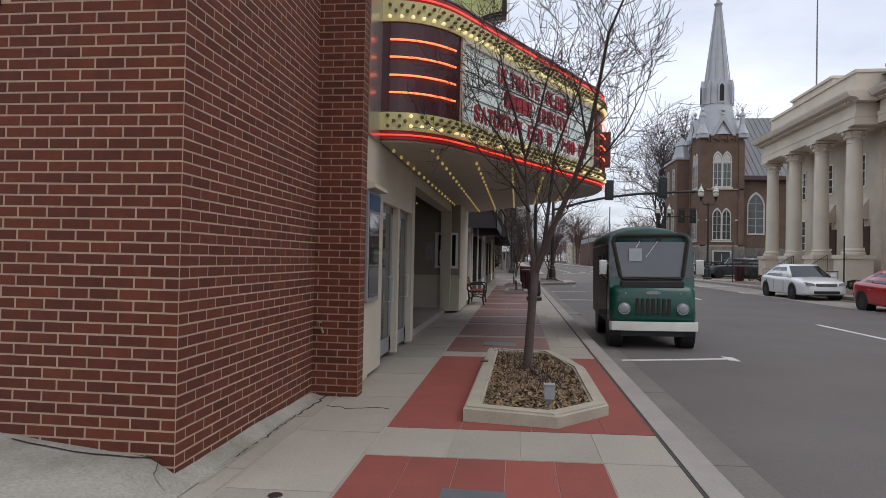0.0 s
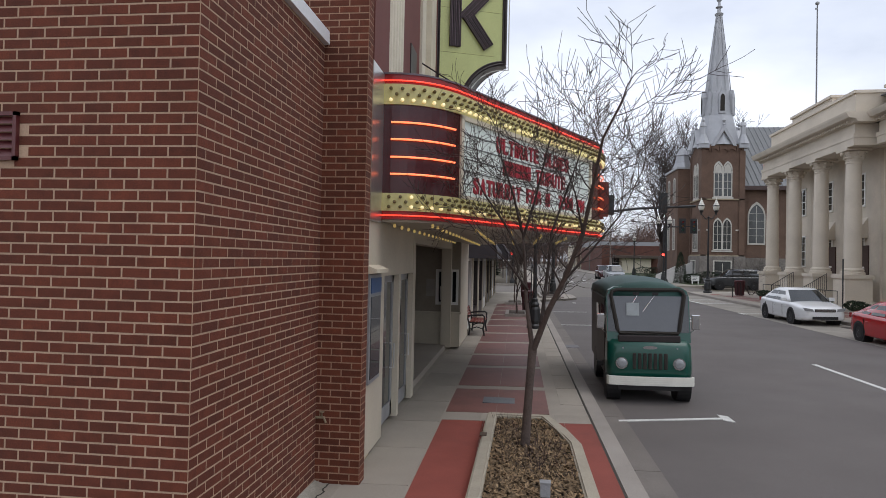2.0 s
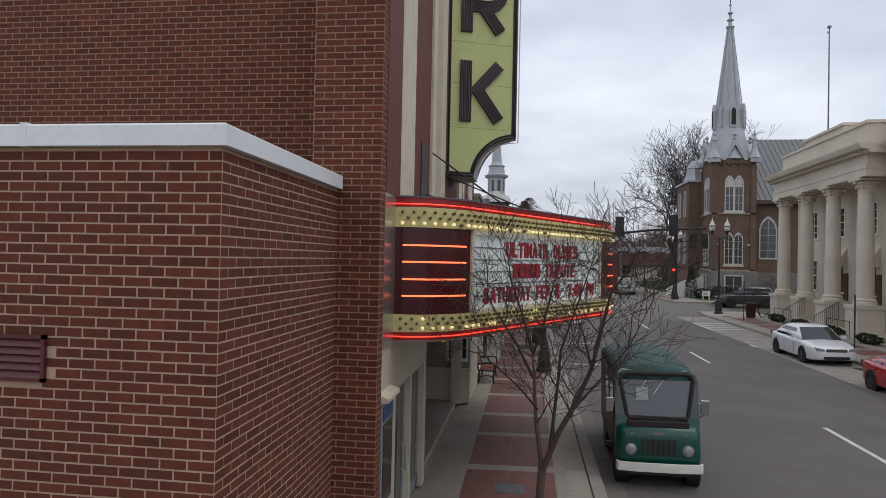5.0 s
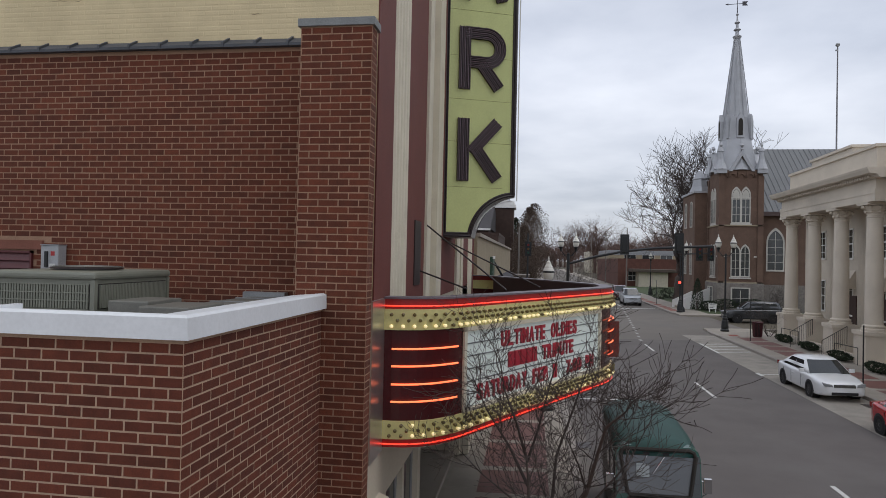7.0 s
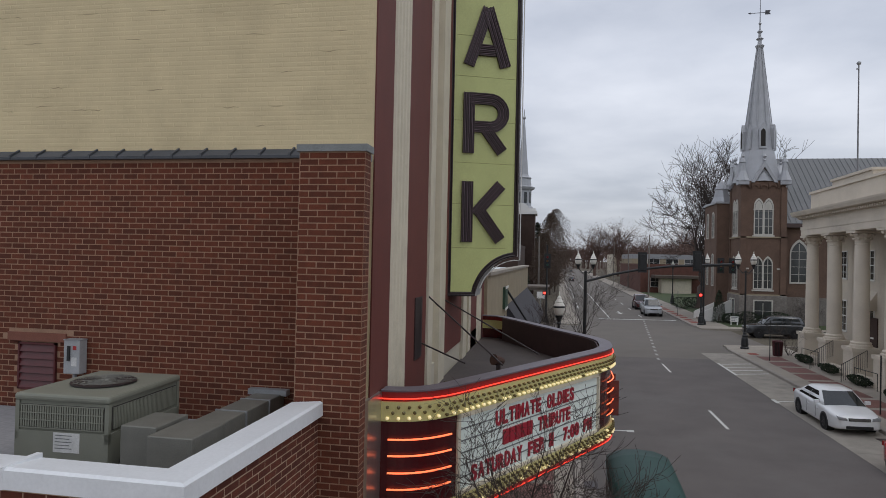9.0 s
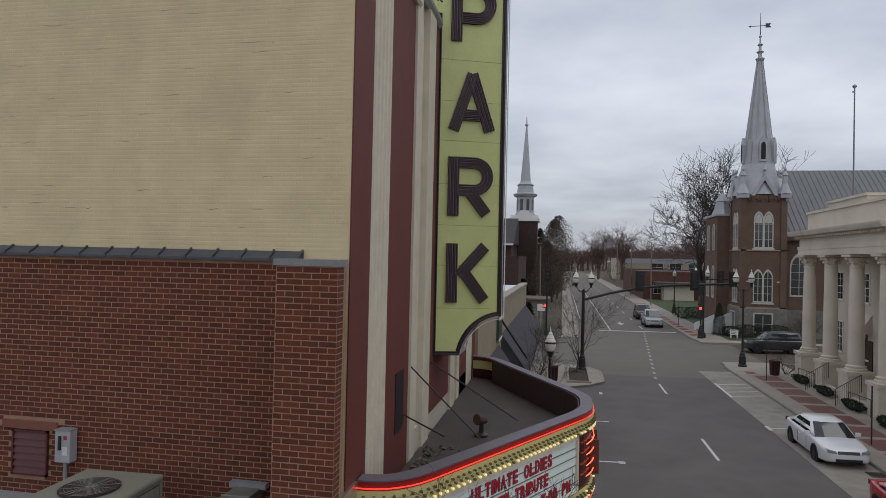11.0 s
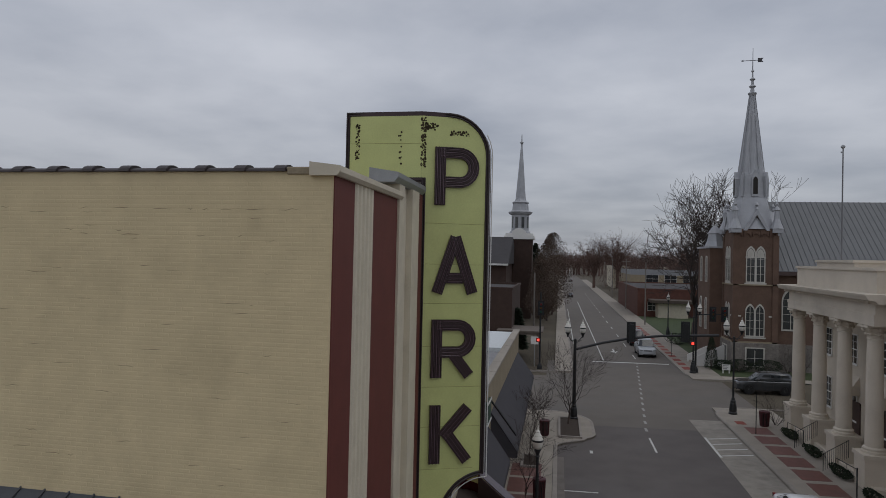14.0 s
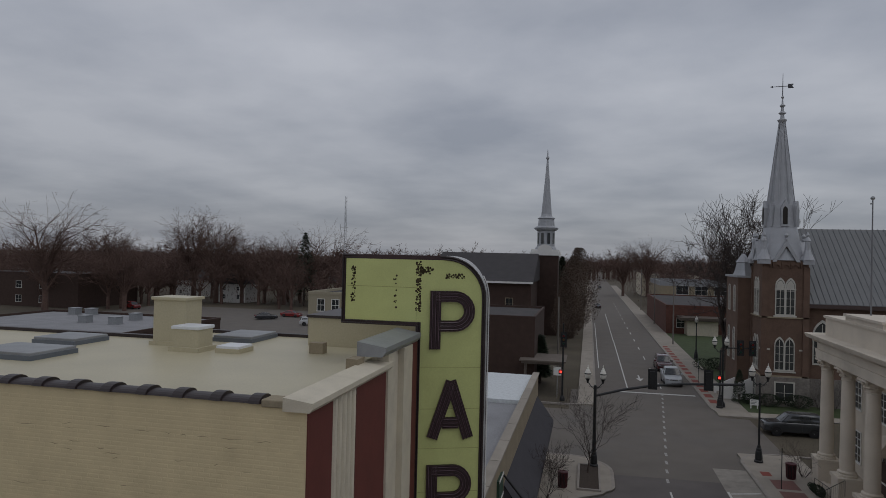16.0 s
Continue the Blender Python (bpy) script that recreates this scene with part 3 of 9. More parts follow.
def build_theatre():
    P = theatre
    # side wall, painted upper part, closed block behind
    part("rear_wall", boxes((-30, -29.7, 8.6, 22.3, -0.5, 13.9)), CREAM, P)
    part("north_wall", boxes((-30, FX, 22.1, 22.4, -0.5, 12.7)), CREAM, P)
    part("lower_roof", boxes((-29.7, FX - 0.4, 17.1, 22.1, 12.5, 12.76)), ROOFG, P, "lower grey roof behind")
    part("roof", boxes((-29.7, FX - 0.4, 8.8, 17.0, 13.2, 13.6)), ROOFC, P, "flat roof with cream coating")
    part("roof", boxes((-10.9, FX - 0.4, 17.0, 19.0, 13.2, 13.6)), ROOFC, P, "flat roof with cream coating")
    part("side_wall", boxes((-30, FX - 0.02, 8.52, 8.8, -0.5, 14.05)), CREAM, P, "cream-painted brick side wall with old cracks")
    # clay tile coping of the side wall, one roll after another
    for k in range(40):
        x1 = -2.6 - k * 0.67
        bm = bmesh.new()
        prism(bm, [(8.47 + 0.19 * (1 - math.cos(a)), 14.05 + 0.075 * math.sin(a)) for a in np.linspace(0, math.pi, 9)], "x", x1 - 0.66, x1)
        prism(bm, [(8.45 + 0.21 * (1 - math.cos(a)), 14.05 + 0.12 * math.sin(a)) for a in np.linspace(0, math.pi, 9)], "x", x1 - 0.2, x1 - 0.01)
        part("coping_tile", bm, DARKTRIM, P, "dark glazed coping tile" if k == 0 else "")
    part("coping_block", boxes((-2.6, -2.12, 8.49, 8.85, 14.0, 14.12), bevel=0.02), TANSTONE, P, "broken weathered coping end")
    # front: maroon strips, fluted ivory pilasters, both halves
    for s in (0, 1):
        def Y(y):
            return y if s == 0 else 2 * YC - y
        def yb(a, b):
            return (min(Y(a), Y(b)), max(Y(a), Y(b)))
        part("front_panel", boxes((FX - 0.016, FX + 0.004, *yb(8.517, 9.48), 3.2 if s == 0 else 0, 13.98)), MAROON, P, "flat maroon painted strip")
        fp = part("fluted_pilaster", boxes((FX - 0.3, FX - 0.05, *yb(9.48, 10.6), 4.2, 13.98)), FLUTE, P, "ivory fluted pilaster")
        for k in range(5):
            y0 = 9.5 + k * 0.218
            a, b = yb(y0, y0 + 0.17)
            bm = prism(bmesh.new(), [(FX - 0.05 + 0.09 * math.sin(t), a + (b - a) * (1 - math.cos(t)) / 2) for t in np.linspace(0, math.pi, 7)], "z", 4.2, 13.98)
            part("flute", bm, FLUTE, fp)
        part("front_panel", boxes((FX - 0.3, FX, *yb(10.6, 12.33), 3.2, 13.98)), MAROON, P)
        for xo, ya, yz in ((0.05, 12.33, 12.8), (-0.06, 12.8, 13.4), (0.08, 13.4, 14.1)):
            part("ivory_strip", boxes((FX - 0.3, FX + xo, *yb(ya, yz), 3.2, 14.3)), FLUTE, P, "ivory stepped strip with grey streaks")
        # cornice slabs
        bm = bmesh.new()
        prism(bm, [(FX - 0.38, 13.98), (FX + 0.06, 13.98), (FX + 0.11, 14.04), (FX + 0.11, 14.13), (FX - 0.38, 14.19)], "y", *yb(8.42, 12.5))
        part("cornice", bm, FLUTE, P, "ivory cornice slab, chipped")
        bm = bmesh.new()
        prism(bm, [(FX - 0.5, 14.3), (FX + 0.04, 14.3), (FX + 0.12, 14.4), (FX + 0.12, 14.5), (FX - 0.5, 14.6)], "y", *yb(11.9, 14.68))
        part("cornice", bm, GREYMETAL, P, "grey metal cornice cap")
    part("front_panel", boxes((FX - 0.3, FX + 0.02, 14.1, 2 * YC - 14.1, 5.0, 14.3)), MAROON, P)
    part("front_window", boxes((FX - 0.02, FX + 0.02, 11.3, 11.9, 5.35, 6.5)), DARKTRIM, P, "narrow dark window opening")
    part("front_wall", boxes((FX - 0.3, FX - 0.005, 12.42, 19.2, 2.95, 5.0)), CREAMW, P)
    part("front_panel", boxes((FX - 0.3, FX, 19.2, 22.4, 0.0, 5.0)), CREAMW, P)
    part("parapet", boxes((-2.42, FX - 0.3, 8.81, 22.3, 13.0, 13.97)), CREAM, P)
    part("parapet_pier", boxes((-2.4, -2.15, 11.5, 11.9, 13.3, 14.3)), TANSTONE, P, "weathered masonry pier behind the cornice")
    # street-level wall and doors
    for a in ((FX - 0.25, FX + 0.014, 8.3, 9.45, 0, 3.2), (FX - 0.25, FX, 9.45, 12.12, 2.38, 3.2), (FX - 0.25, FX + 0.004, 12.12, 12.42, 0, 3.2), (FX - 0.25, FX, 10.72, 10.87, 0, 2.38)):
        part("front_panel", boxes(a), CREAMW, P, "cream panel wall of the street front")
    part("end_strip", boxes((FX - 0.02, FX + 0.05, 8.3, 8.98, 3.15, 5.26)), STEEL, P, "polished metal strip beside the marquee")
    for y0 in (9.48, 10.89):
        d = part("door", boxes((FX - 0.14, FX - 0.09, y0, y0 + 0.12, 0.04, 2.38), (FX - 0.14, FX - 0.09, y0 + 1.1, y0 + 1.22, 0.04, 2.38), (FX - 0.14, FX - 0.09, y0, y0 + 1.22, 2.26, 2.38), (FX - 0.14, FX - 0.09, y0, y0 + 1.22, 0.04, 0.28)), GREYMETAL, P, "grey metal-framed glass door, closed")
        part("pane", boxes((FX - 0.12, FX - 0.105, y0 + 0.12, y0 + 1.1, 0.28, 2.3)), PANE, d)
        bm = bmesh.new()
        path_rod(bm, [(FX - 0.09, y0 + 1.0, 0.85), (FX - 0.02, y0 + 1.0, 0.85), (FX - 0.02, y0 + 1.0, 1.25), (FX - 0.09, y0 + 1.0, 1.25)], 0.015)
        part("handle", bm, STEEL, d, "metal pull handle")
    # recessed entrance
    part("lobby_wall", boxes((-5.2, -5.0, 12.2, 19.5, 0, 3.3)), LOBBY, P, "dark back wall of the entrance recess")
    part("lobby_wall", boxes((-5.0, FX - 0.25, 12.25, 12.42, 0, 3.25)), LOBBY, P)
    for k in range(4):
        part("lobby_door", boxes((-4.98, -4.93, 13.4 + k * 1.35, 14.6 + k * 1.35, 0.1, 2.3)), PANE, P)
    part("lobby_ceiling", boxes((-5.0, FX - 0.3, 12.42, 19.5, 3.2, 3.28)), LOBBY, P)
    part("lobby_floor", boxes((-5.0, FX - 0.15, 12.42, 19.4, -0.2, 0.075)), CONC, P)
    # cream panels above the ledge; the marquee's shade is put into their brown-grey
    BOOTH = mat("shaded_cream_panel", (0.27, 0.235, 0.185), 0.6, var=0.12)
    b = part("ticket_wall", boxes((-5.0, -1.56, 19.35, 19.6, 0, 1.06)), CREAMW, P, "cream base of the ticket booth")
    for a in ((-5.0, -2.3, 19.352, 19.6, 1.06, 3.25), (-1.61, -1.56, 19.352, 19.6, 1.06, 3.25), (-2.3, -1.61, 19.352, 19.6, 2.34, 3.25), (-2.3, -1.61, 19.352, 19.6, 1.06, 1.27)):
        part("booth_panel", boxes(a), BOOTH, P, "cream booth panel with shade in its colour")
    part("booth_side", boxes((-1.76, -1.56, 19.6, 22.4, 0, 3.2)), CREAMW, P)
    part("booth_ledge", boxes((-3.2, -1.52, 19.28, 19.36, 1.0, 1.06), bevel=0.01), CREAMW, P)
    part("window_frame", boxes((-2.3, -2.21, 19.3, 19.5, 1.27, 2.34), (-1.68, -1.61, 19.3, 19.5, 1.27, 2.34), (-2.21, -1.68, 19.3, 19.5, 1.27, 1.35), (-2.21, -1.68, 19.3, 19.5, 2.27, 2.34), (-1.86, -1.8, 19.3, 19.5, 1.35, 2.27)), WHITEP, b)
    part("pane", boxes((-2.21, -1.86, 19.42, 19.44, 1.35, 2.27)), PANE, b)
    part("pane", boxes((-1.8, -1.68, 19.42, 19.44, 1.35, 2.27)), PANE, b)
    nt = part("notice", boxes((-2.17, -1.9, 19.395, 19.405, 1.4, 1.82)), WHITEP, b)
    part("notice_picture", boxes((-2.13, -1.94, 19.39, 19.397, 1.5, 1.76)), DARKTRIM, nt)
    part("notice", boxes((-2.59, -2.32, 19.33, 19.345, 1.52, 2.04)), mat("grey_paper", (0.33, 0.3, 0.26), 0.7), b)


build_theatre()

# poster case beside the pilaster
case = thing("poster_case", pose(FX, 8.6, 0.98), "tall poster case with a blue header and a small ledge", "poster case")
part("case_box", boxes((0, 0.07, -0.3, 0.38, 0.0, 1.45), bevel=0.008), GREYMETAL, case)
part("pane", boxes((0.07, 0.078, -0.24, 0.32, 0.06, 1.15)), PANE, case)
part("header", boxes((0.07, 0.082, -0.26, 0.34, 1.2, 1.4)), mat("blue_panel", (0.03, 0.08, 0.2), 0.4), case, "blue header panel")
bm = bmesh.new()
prism(bm, [(0.0, 1.45), (0.16, 1.47), (0.16, 1.52), (0.0, 1.58)], "y", -0.34, 0.42)
part("ledge", bm, FLUTE, case)


# ---- blade sign ----
SA, SB = Vector((-1.85, 14.76)), Vector((-0.22, 15.42))
SU = (SB - SA).normalized()
SL = (SB - SA).length


def sign_outline(inset=0.0):
    i = inset
    r = 1.05 - i
    top, low = 16.4 - i, 6.34 + i
    right = SL - i
    pts = [(-1.98 + i, 14.64 + i), (-1.98 + i, top)]
    pts += [(right - r + r * math.sin(a), top - r + r * math.cos(a)) for a in np.linspace(0, math.pi / 2, 10)]
    cx, cz, rr = SL + 0.05, 6.22, 1.1 + i
    a_hi = math.pi / 2 - math.asin((cx - right) / rr)
    a_lo = math.asin((low - cz) / rr)
    pts += [(cx - rr * math.cos(a), cz + rr * math.sin(a)) for a in np.linspace(a_hi, a_lo, 12)]
    pts += [(0 + i, low), (0 + i, 14.64 + i)]
    return pts


def build_sign():
    S = thing("blade_sign", pose(FX, YC, 6.4), "tall yellow-green blade sign with dark brown letters", "sign")
    inv = Matrix.Translation((-FX, -YC, -6.4))

    def put(name, bm, material, parent, label=""):
        bmesh.ops.transform(bm, matrix=inv, verts=bm.verts)
        return part(name, bm, material, parent, label)

    def at(u, z, out=0.0, side=0):
        q = SA + SU * u
        nrm = Vector((SU.y, -SU.x))
        if u < 0:
            q, nrm = SA + Vector((1, 0)) * u, Vector((0, -1))
        x, y = q.x + nrm.x * out, q.y + nrm.y * out
        return (x, y if side == 0 else 2 * YC - y, z)

    def plate(pts, o0, o1, side):
        bm = bmesh.new()
        # split at u = 0, where the face turns
        for keep in (-1, 1):
            poly = []
            n = len(pts)
            for k in range(n):
                p, q = pts[k], pts[(k + 1) % n]
                if p[0] * keep >= 0:
                    poly.append(p)
                if p[0] * q[0] < 0:
                    f = p[0] / (p[0] - q[0])
                    poly.append((0.0, p[1] + f * (q[1] - p[1])))
            if len(poly) < 3:
                continue
            a = [bm.verts.new(at(u if keep > 0 or u < 0 else -1e-6, z, o0, side)) for u, z in poly]
            b = [bm.verts.new(at(u if keep > 0 or u < 0 else -1e-6, z, o1, side)) for u, z in poly]
            bm.faces.new(a[::-1])
            bm.faces.new(b)
            for k in range(len(poly)):
                bm.faces.new((a[k], a[(k + 1) % len(poly)], b[(k + 1) % len(poly)], b[k]))
        bmesh.ops.recalc_face_normals(bm, faces=bm.faces)
        return bm

    outer, inner = sign_outline(0.0), sign_outline(0.11)
    for side in (0, 1):
        put("sign_face", plate(inner, -0.03, 0.01, side), SIGNY, S, "yellow-green enamel face with rust marks")
        put("border_plate", plate(outer, -0.04, 0.003, side), LETTERM, S, "dark maroon border channel")
        bm = bmesh.new()
        for path, r in ((sign_outline(0.03), 0.03), (sign_outline(0.09), 0.022)):
            path_rod(bm, [at(u, z, 0.02, side) for u, z in path + path[:1]], r, 6)
        put("border", bm, DARKTRIM, S, "dark brown double border")
        # sheet seams
        for zs, u0, u1 in ((13.62, 0.12, SL - 0.12), (11.62, 0.12, SL - 0.12), (9.54, 0.12, SL - 0.12), (7.5, 0.12, SL - 0.3), (15.6, -1.85, 0.15), (12.6, 0.12, SL - 0.12), (10.55, 0.12, SL - 0.12), (8.55, 0.12, SL - 0.12)):
            bm = bmesh.new()
            path_rod(bm, [at(u0, zs, 0.009, side), at(min(u1, -0.01) if u0 < 0 else u1, zs, 0.009, side)], 0.006, 4)
            put("seam", bm, mat("seam_shadow", (0.3, 0.3, 0.1), 0.6), S)
    # edge: closes the two faces
    bm = bmesh.new()
    a = [bm.verts.new(at(u, z, 0.0, 0)) for u, z in outer]
    b = [bm.verts.new(at(u, z, 0.0, 1)) for u, z in outer]
    for k in range(len(outer)):
        bm.faces.new((a[k], a[(k + 1) % len(outer)], b[(k + 1) % len(outer)], b[k]))
    put("edge", bm, mat("sign_edge", (0.42, 0.42, 0.41), 0.45, var=0.25, scale=4, stain=0.3), S, "grey painted sheet-metal edge")
    # white tube frame outside the edge
    bm = bmesh.new()
    pts = sign_outline(-0.09)[8:22]
    path_rod(bm, [at(u, z, -0.06, 0) for u, z in pts], 0.014)
    put("edge_tube", bm, WHITEP, S, "white neon tube round the edge")
    # letters: channels with four tubes each
    W, H, B = 0.86, 1.41, 0.135

    def bowl(zlo):
        top = H - B + 0.02
        r = (top - zlo) / 2
        return [(0.0, top), (W - r, top)] + [(W - r + r * math.sin(t), top - r + r * math.cos(t)) for t in np.linspace(0.15, math.pi - 0.15, 11)] + [(W - r, zlo), (0.1, zlo)]
    strokes = {
        "P": [[(0, 0), (0, H)], bowl(0.56)],
        "A": [[(-0.02, 0), (W / 2, H - 0.04), (W + 0.02, 0)], [(0.24, 0.36), (W - 0.24, 0.36)]],
        "R": [[(0, 0), (0, H)], bowl(0.62), [(0.4, 0.6), (W - 0.03, 0.05)]],
        "K": [[(0, 0), (0, H)], [(W - 0.04, H - 0.05), (0.2, 0.66)], [(0.3, 0.74), (W - 0.04, 0.05)]],
    }
    for ch, zb in (("P", 14.1), ("A", 11.9), ("R", 9.79), ("K", 7.66)):
        for side in (0, 1):
            bm, tb = bmesh.new(), bmesh.new()
            for path in strokes[ch]:
                n = len(path)
                segs = [(Vector(path[k + 1]) - Vector(path[k])).normalized() for k in range(n - 1)]
                for k in range(n - 1):
                    p, q = Vector(path[k]), Vector(path[k + 1])
                    t = segs[k]
                    nn = Vector((-t.y, t.x))
                    ext = 0.0 if n > 6 else 0.02
                    p2, q2 = p - t * ext, q + t * ext
                    # the bowls are mitred where their short lengths meet
                    np_, nq = nn, nn
                    if n > 6:
                        if k > 0:
                            m = (segs[k - 1] + t).normalized()
                            np_ = Vector((-m.y, m.x)) / max(0.5, m.dot(t))
                        if k < n - 2:
                            m = (segs[k + 1] + t).normalized()
                            nq = Vector((-m.y, m.x)) / max(0.5, m.dot(t))
                    for w0, w1, o in ((-B, B, 0.05), (-B, 0.022 - B, 0.085), (-0.054, -0.036, 0.085), (0.036, 0.054, 0.085), (B - 0.022, B, 0.085)):
                        quad = [p2 + np_ * w0, q2 + nq * w0, q2 + nq * w1, p2 + np_ * w1]
                        v0 = [bm.verts.new(at(0.47 + c.x, zb + c.y, 0.0, side)) for c in quad]
                        v1 = [bm.verts.new(at(0.47 + c.x, zb + c.y, o + (0.0006 * k if n <= 6 else 0.0006), side)) for c in quad]
                        bm.faces.new(v1)
                        for j in range(4):
                            bm.faces.new((v0[j], v0[(j + 1) % 4], v1[(j + 1) % 4], v1[j]))
                    for w in (-0.084, 0.0, 0.084):
                        rod(tb, at(0.47 + p.x + np_.x * w, zb + p.y + np_.y * w, 0.075, side), at(0.47 + q.x + nq.x * w, zb + q.y + nq.y * w, 0.075, side), 0.009, 0.009, 5)
            bmesh.ops.recalc_face_normals(bm, faces=bm.faces)
            lt = put("letter", bm, LETTERM, S, "dark brown ribbed channel letter")
            put("tube", tb, TUBE, lt, "unlit neon tubes")
    # rust marks left by old fixings
    rng = random.Random(4)
    bm = bmesh.new()
    for u0, z0, du, dz, n in ((-1.72, 15.15, 0.1, 0.95, 60), (-0.02, 15.0, 0.12, 1.25, 110), (0.1, 15.95, 0.3, 0.16, 45), (0.7, 15.85, 0.5, 0.1, 45), (-0.6, 15.0, 0.08, 0.9, 14)):
        for _ in range(n):
            u, z, r = u0 + rng.random() * du, z0 + rng.random() * dz, 0.012 + 0.02 * rng.random()
            c = [bm.verts.new(at(u + r * math.cos(t) * 1.0, z + r * math.sin(t), 0.013, 0)) for t in np.linspace(0, 2 * math.pi, 7)[:-1]]
            bm.faces.new(c)
    put("rust_marks", bm, mat("rust_black", (0.06, 0.045, 0.02), 0.9), S, "dark rust specks")["kind"] = "stuff"
    # brackets
    bm = bmesh.new()
    for z in (7.2, 9.6, 12.0):
        box(bm, FX - 0.05, FX + 0.2, YC - 0.5, YC + 0.5, z, z + 0.12)
    put("bracket", bm, DARKTRIM, S)


build_sign()


# ---- marquee ----
def bez(p, h, k, q, n=10):
    out = []
    for i in range(n + 1):
        t = i / n
        out.append(tuple((1 - t) ** 3 * p[j] + 3 * t * (1 - t) ** 2 * h[j] + 3 * t * t * (1 - t) * k[j] + t ** 3 * q[j] for j in (0, 1)))
    return out


B0, B1 = (-0.74, 9.65), (1.68, 14.09)
half = bez((-1.78, 8.98), (-1.36, 8.96), (-1.02, 9.16), B0, 10)
n_curve = len(half)
half += [tuple(B0[j] + (B1[j] - B0[j]) * k / 8 for j in (0, 1)) for k in range(1, 9)]
n_board = len(half)
half += bez(B1, (1.86, 14.42), (2.01, 14.78), (2.04, 15.2), 6)[1:]
MPATH = half + [(x, 2 * YC - y) for x, y in half[::-1]]


def build_marquee():
    M = thing("marquee", pose(FX, YC, 3.3), "lit theatre marquee with neon, bulb bands and letter boards", "marquee")
    inv = Matrix.Translation((-FX, -YC, -3.3))

    def put(name, bm, material, parent=M, label="", smooth=False):
        bmesh.ops.transform(bm, matrix=inv, verts=bm.verts)
        return part(name, bm, material, parent, label, smooth)

    off = lambda path, d: [(p[0] + d * t[0], p[1] + d * t[1]) for p, t in zip(path, outs(path))]

    def outs(path):
        res = []
        for i in range(len(path)):
            a, b = Vector(path[max(i - 1, 0)]), Vector(path[min(i + 1, len(path) - 1)])
            t = (b - a).normalized()
            res.append((t.y, -t.x))
        return res
    put("lower_lip", ribbon(bmesh.new(), MPATH, 3.2, 3.32, 0.12), REDLIP, label="dark red lower rim")
    put("bulb_band", ribbon(bmesh.new(), off(MPATH, 0.03), 3.32, 3.57, 0.14), YELLOW, label="pale yellow enamel bulb band")
    put("bulb_band", ribbon(bmesh.new(), off(MPATH, 0.03), 4.83, 5.12, 0.14), YELLOW, label="pale yellow enamel bulb band")
    put("upper_lip", ribbon(bmesh.new(), off(MPATH, 0.0), 5.12, 5.26, 0.12), REDLIP, label="dark red upper rim")
    put("cap", ribbon(bmesh.new(), off(MPATH, 0.015), 5.26, 5.285, 0.3), mat("mauve_grey_metal", (0.13, 0.11, 0.13), 0.5), label="mauve-grey metal cap")
    for s, path in ((0, MPATH[:n_curve]), (1, MPATH[-n_curve:])):
        put("curved_panel", ribbon(bmesh.new(), path, 3.57, 4.83, 0.1), ENAMEL, label="glossy maroon curved panel")
    put("nose_panel", ribbon(bmesh.new(), off(MPATH[n_board - 1:-(n_board - 1)], -0.02), 3.57, 4.83, 0.1), ENAMEL, label="glossy maroon nose panel")
    # neon
    for z in (3.255, 5.165):
        bm = bmesh.new()
        path_rod(bm, [(*p, z) for p in off(MPATH, 0.035)], 0.011)
        put("neon_tube", bm, NEONR, label="red neon line, lit")
    for z in (3.84, 4.08, 4.33, 4.57):
        for path in (MPATH[1:n_curve - 1], MPATH[-n_curve + 1:-1], MPATH[n_board + 1:-(n_board + 1)]):
            bm = bmesh.new()
            path_rod(bm, [(*p, z) for p in off(path, 0.045)], 0.014)
            put("neon_tube", bm, NEONO, label="orange neon bar, lit")
    for y in (15.1, 2 * YC - 15.1):
        put("nose_fin", boxes((1.95, 2.2, y - 0.03, y + 0.03, 3.7, 4.5)), MAROON, label="upright maroon fin")
    # letter boards, south and north
    for side in (0, 1):
        def W(u, z, o):
            d = Vector((B1[0] - B0[0], B1[1] - B0[1])).normalized()
            x, y = B0[0] + d.x * u + d.y * o, B0[1] + d.y * u - d.x * o
            return (x, y if side == 0 else 2 * YC - y, z)
        L = math.hypot(B1[0] - B0[0], B1[1] - B0[1])

        def slab(u0, u1, z0, z1, o0, o1):
            bm = bmesh.new()
            v = [bm.verts.new(W(u, z, o)) for o in (o0, o1) for z in (z0, z1) for u in (u0, u1)]
            for f in ((0, 1, 3, 2), (4, 6, 7, 5), (0, 4, 5, 1), (2, 3, 7, 6), (0, 2, 6, 4), (1, 5, 7, 3)):
                bm.faces.new([v[i] for i in f])
            bmesh.ops.recalc_face_normals(bm, faces=bm.faces)
            return bm
        b = put("letter_board", slab(0.06, L - 0.05, 3.6, 4.8, -0.08, -0.02), BOARD, label="white letter board, lit from inside")
        for u0, u1, z0, z1 in ((0.0, 0.07, 3.57, 4.83), (L - 0.06, L, 3.57, 4.83), (0.0, L, 4.76, 4.83), (0.0, L, 3.57, 3.62)):
            put("board_frame", slab(u0, u1, z0, z1, -0.08, 0.035), FLUTE, b)
        for k in range(1, 6):
            z = 3.62 + k * 0.19
            put("rail", slab(0.07, L - 0.06, z - 0.009, z + 0.009, -0.02, -0.006), RAIL, b)
        rows = (("ULTIMATE OLDIES", 4.44, 1.1, 0.207), ("##### TRIBUTE", 4.075, 1.33, 0.2), ("SATURDAY FEB 11  7:00 PM", 3.69, 0.42, 0.196))
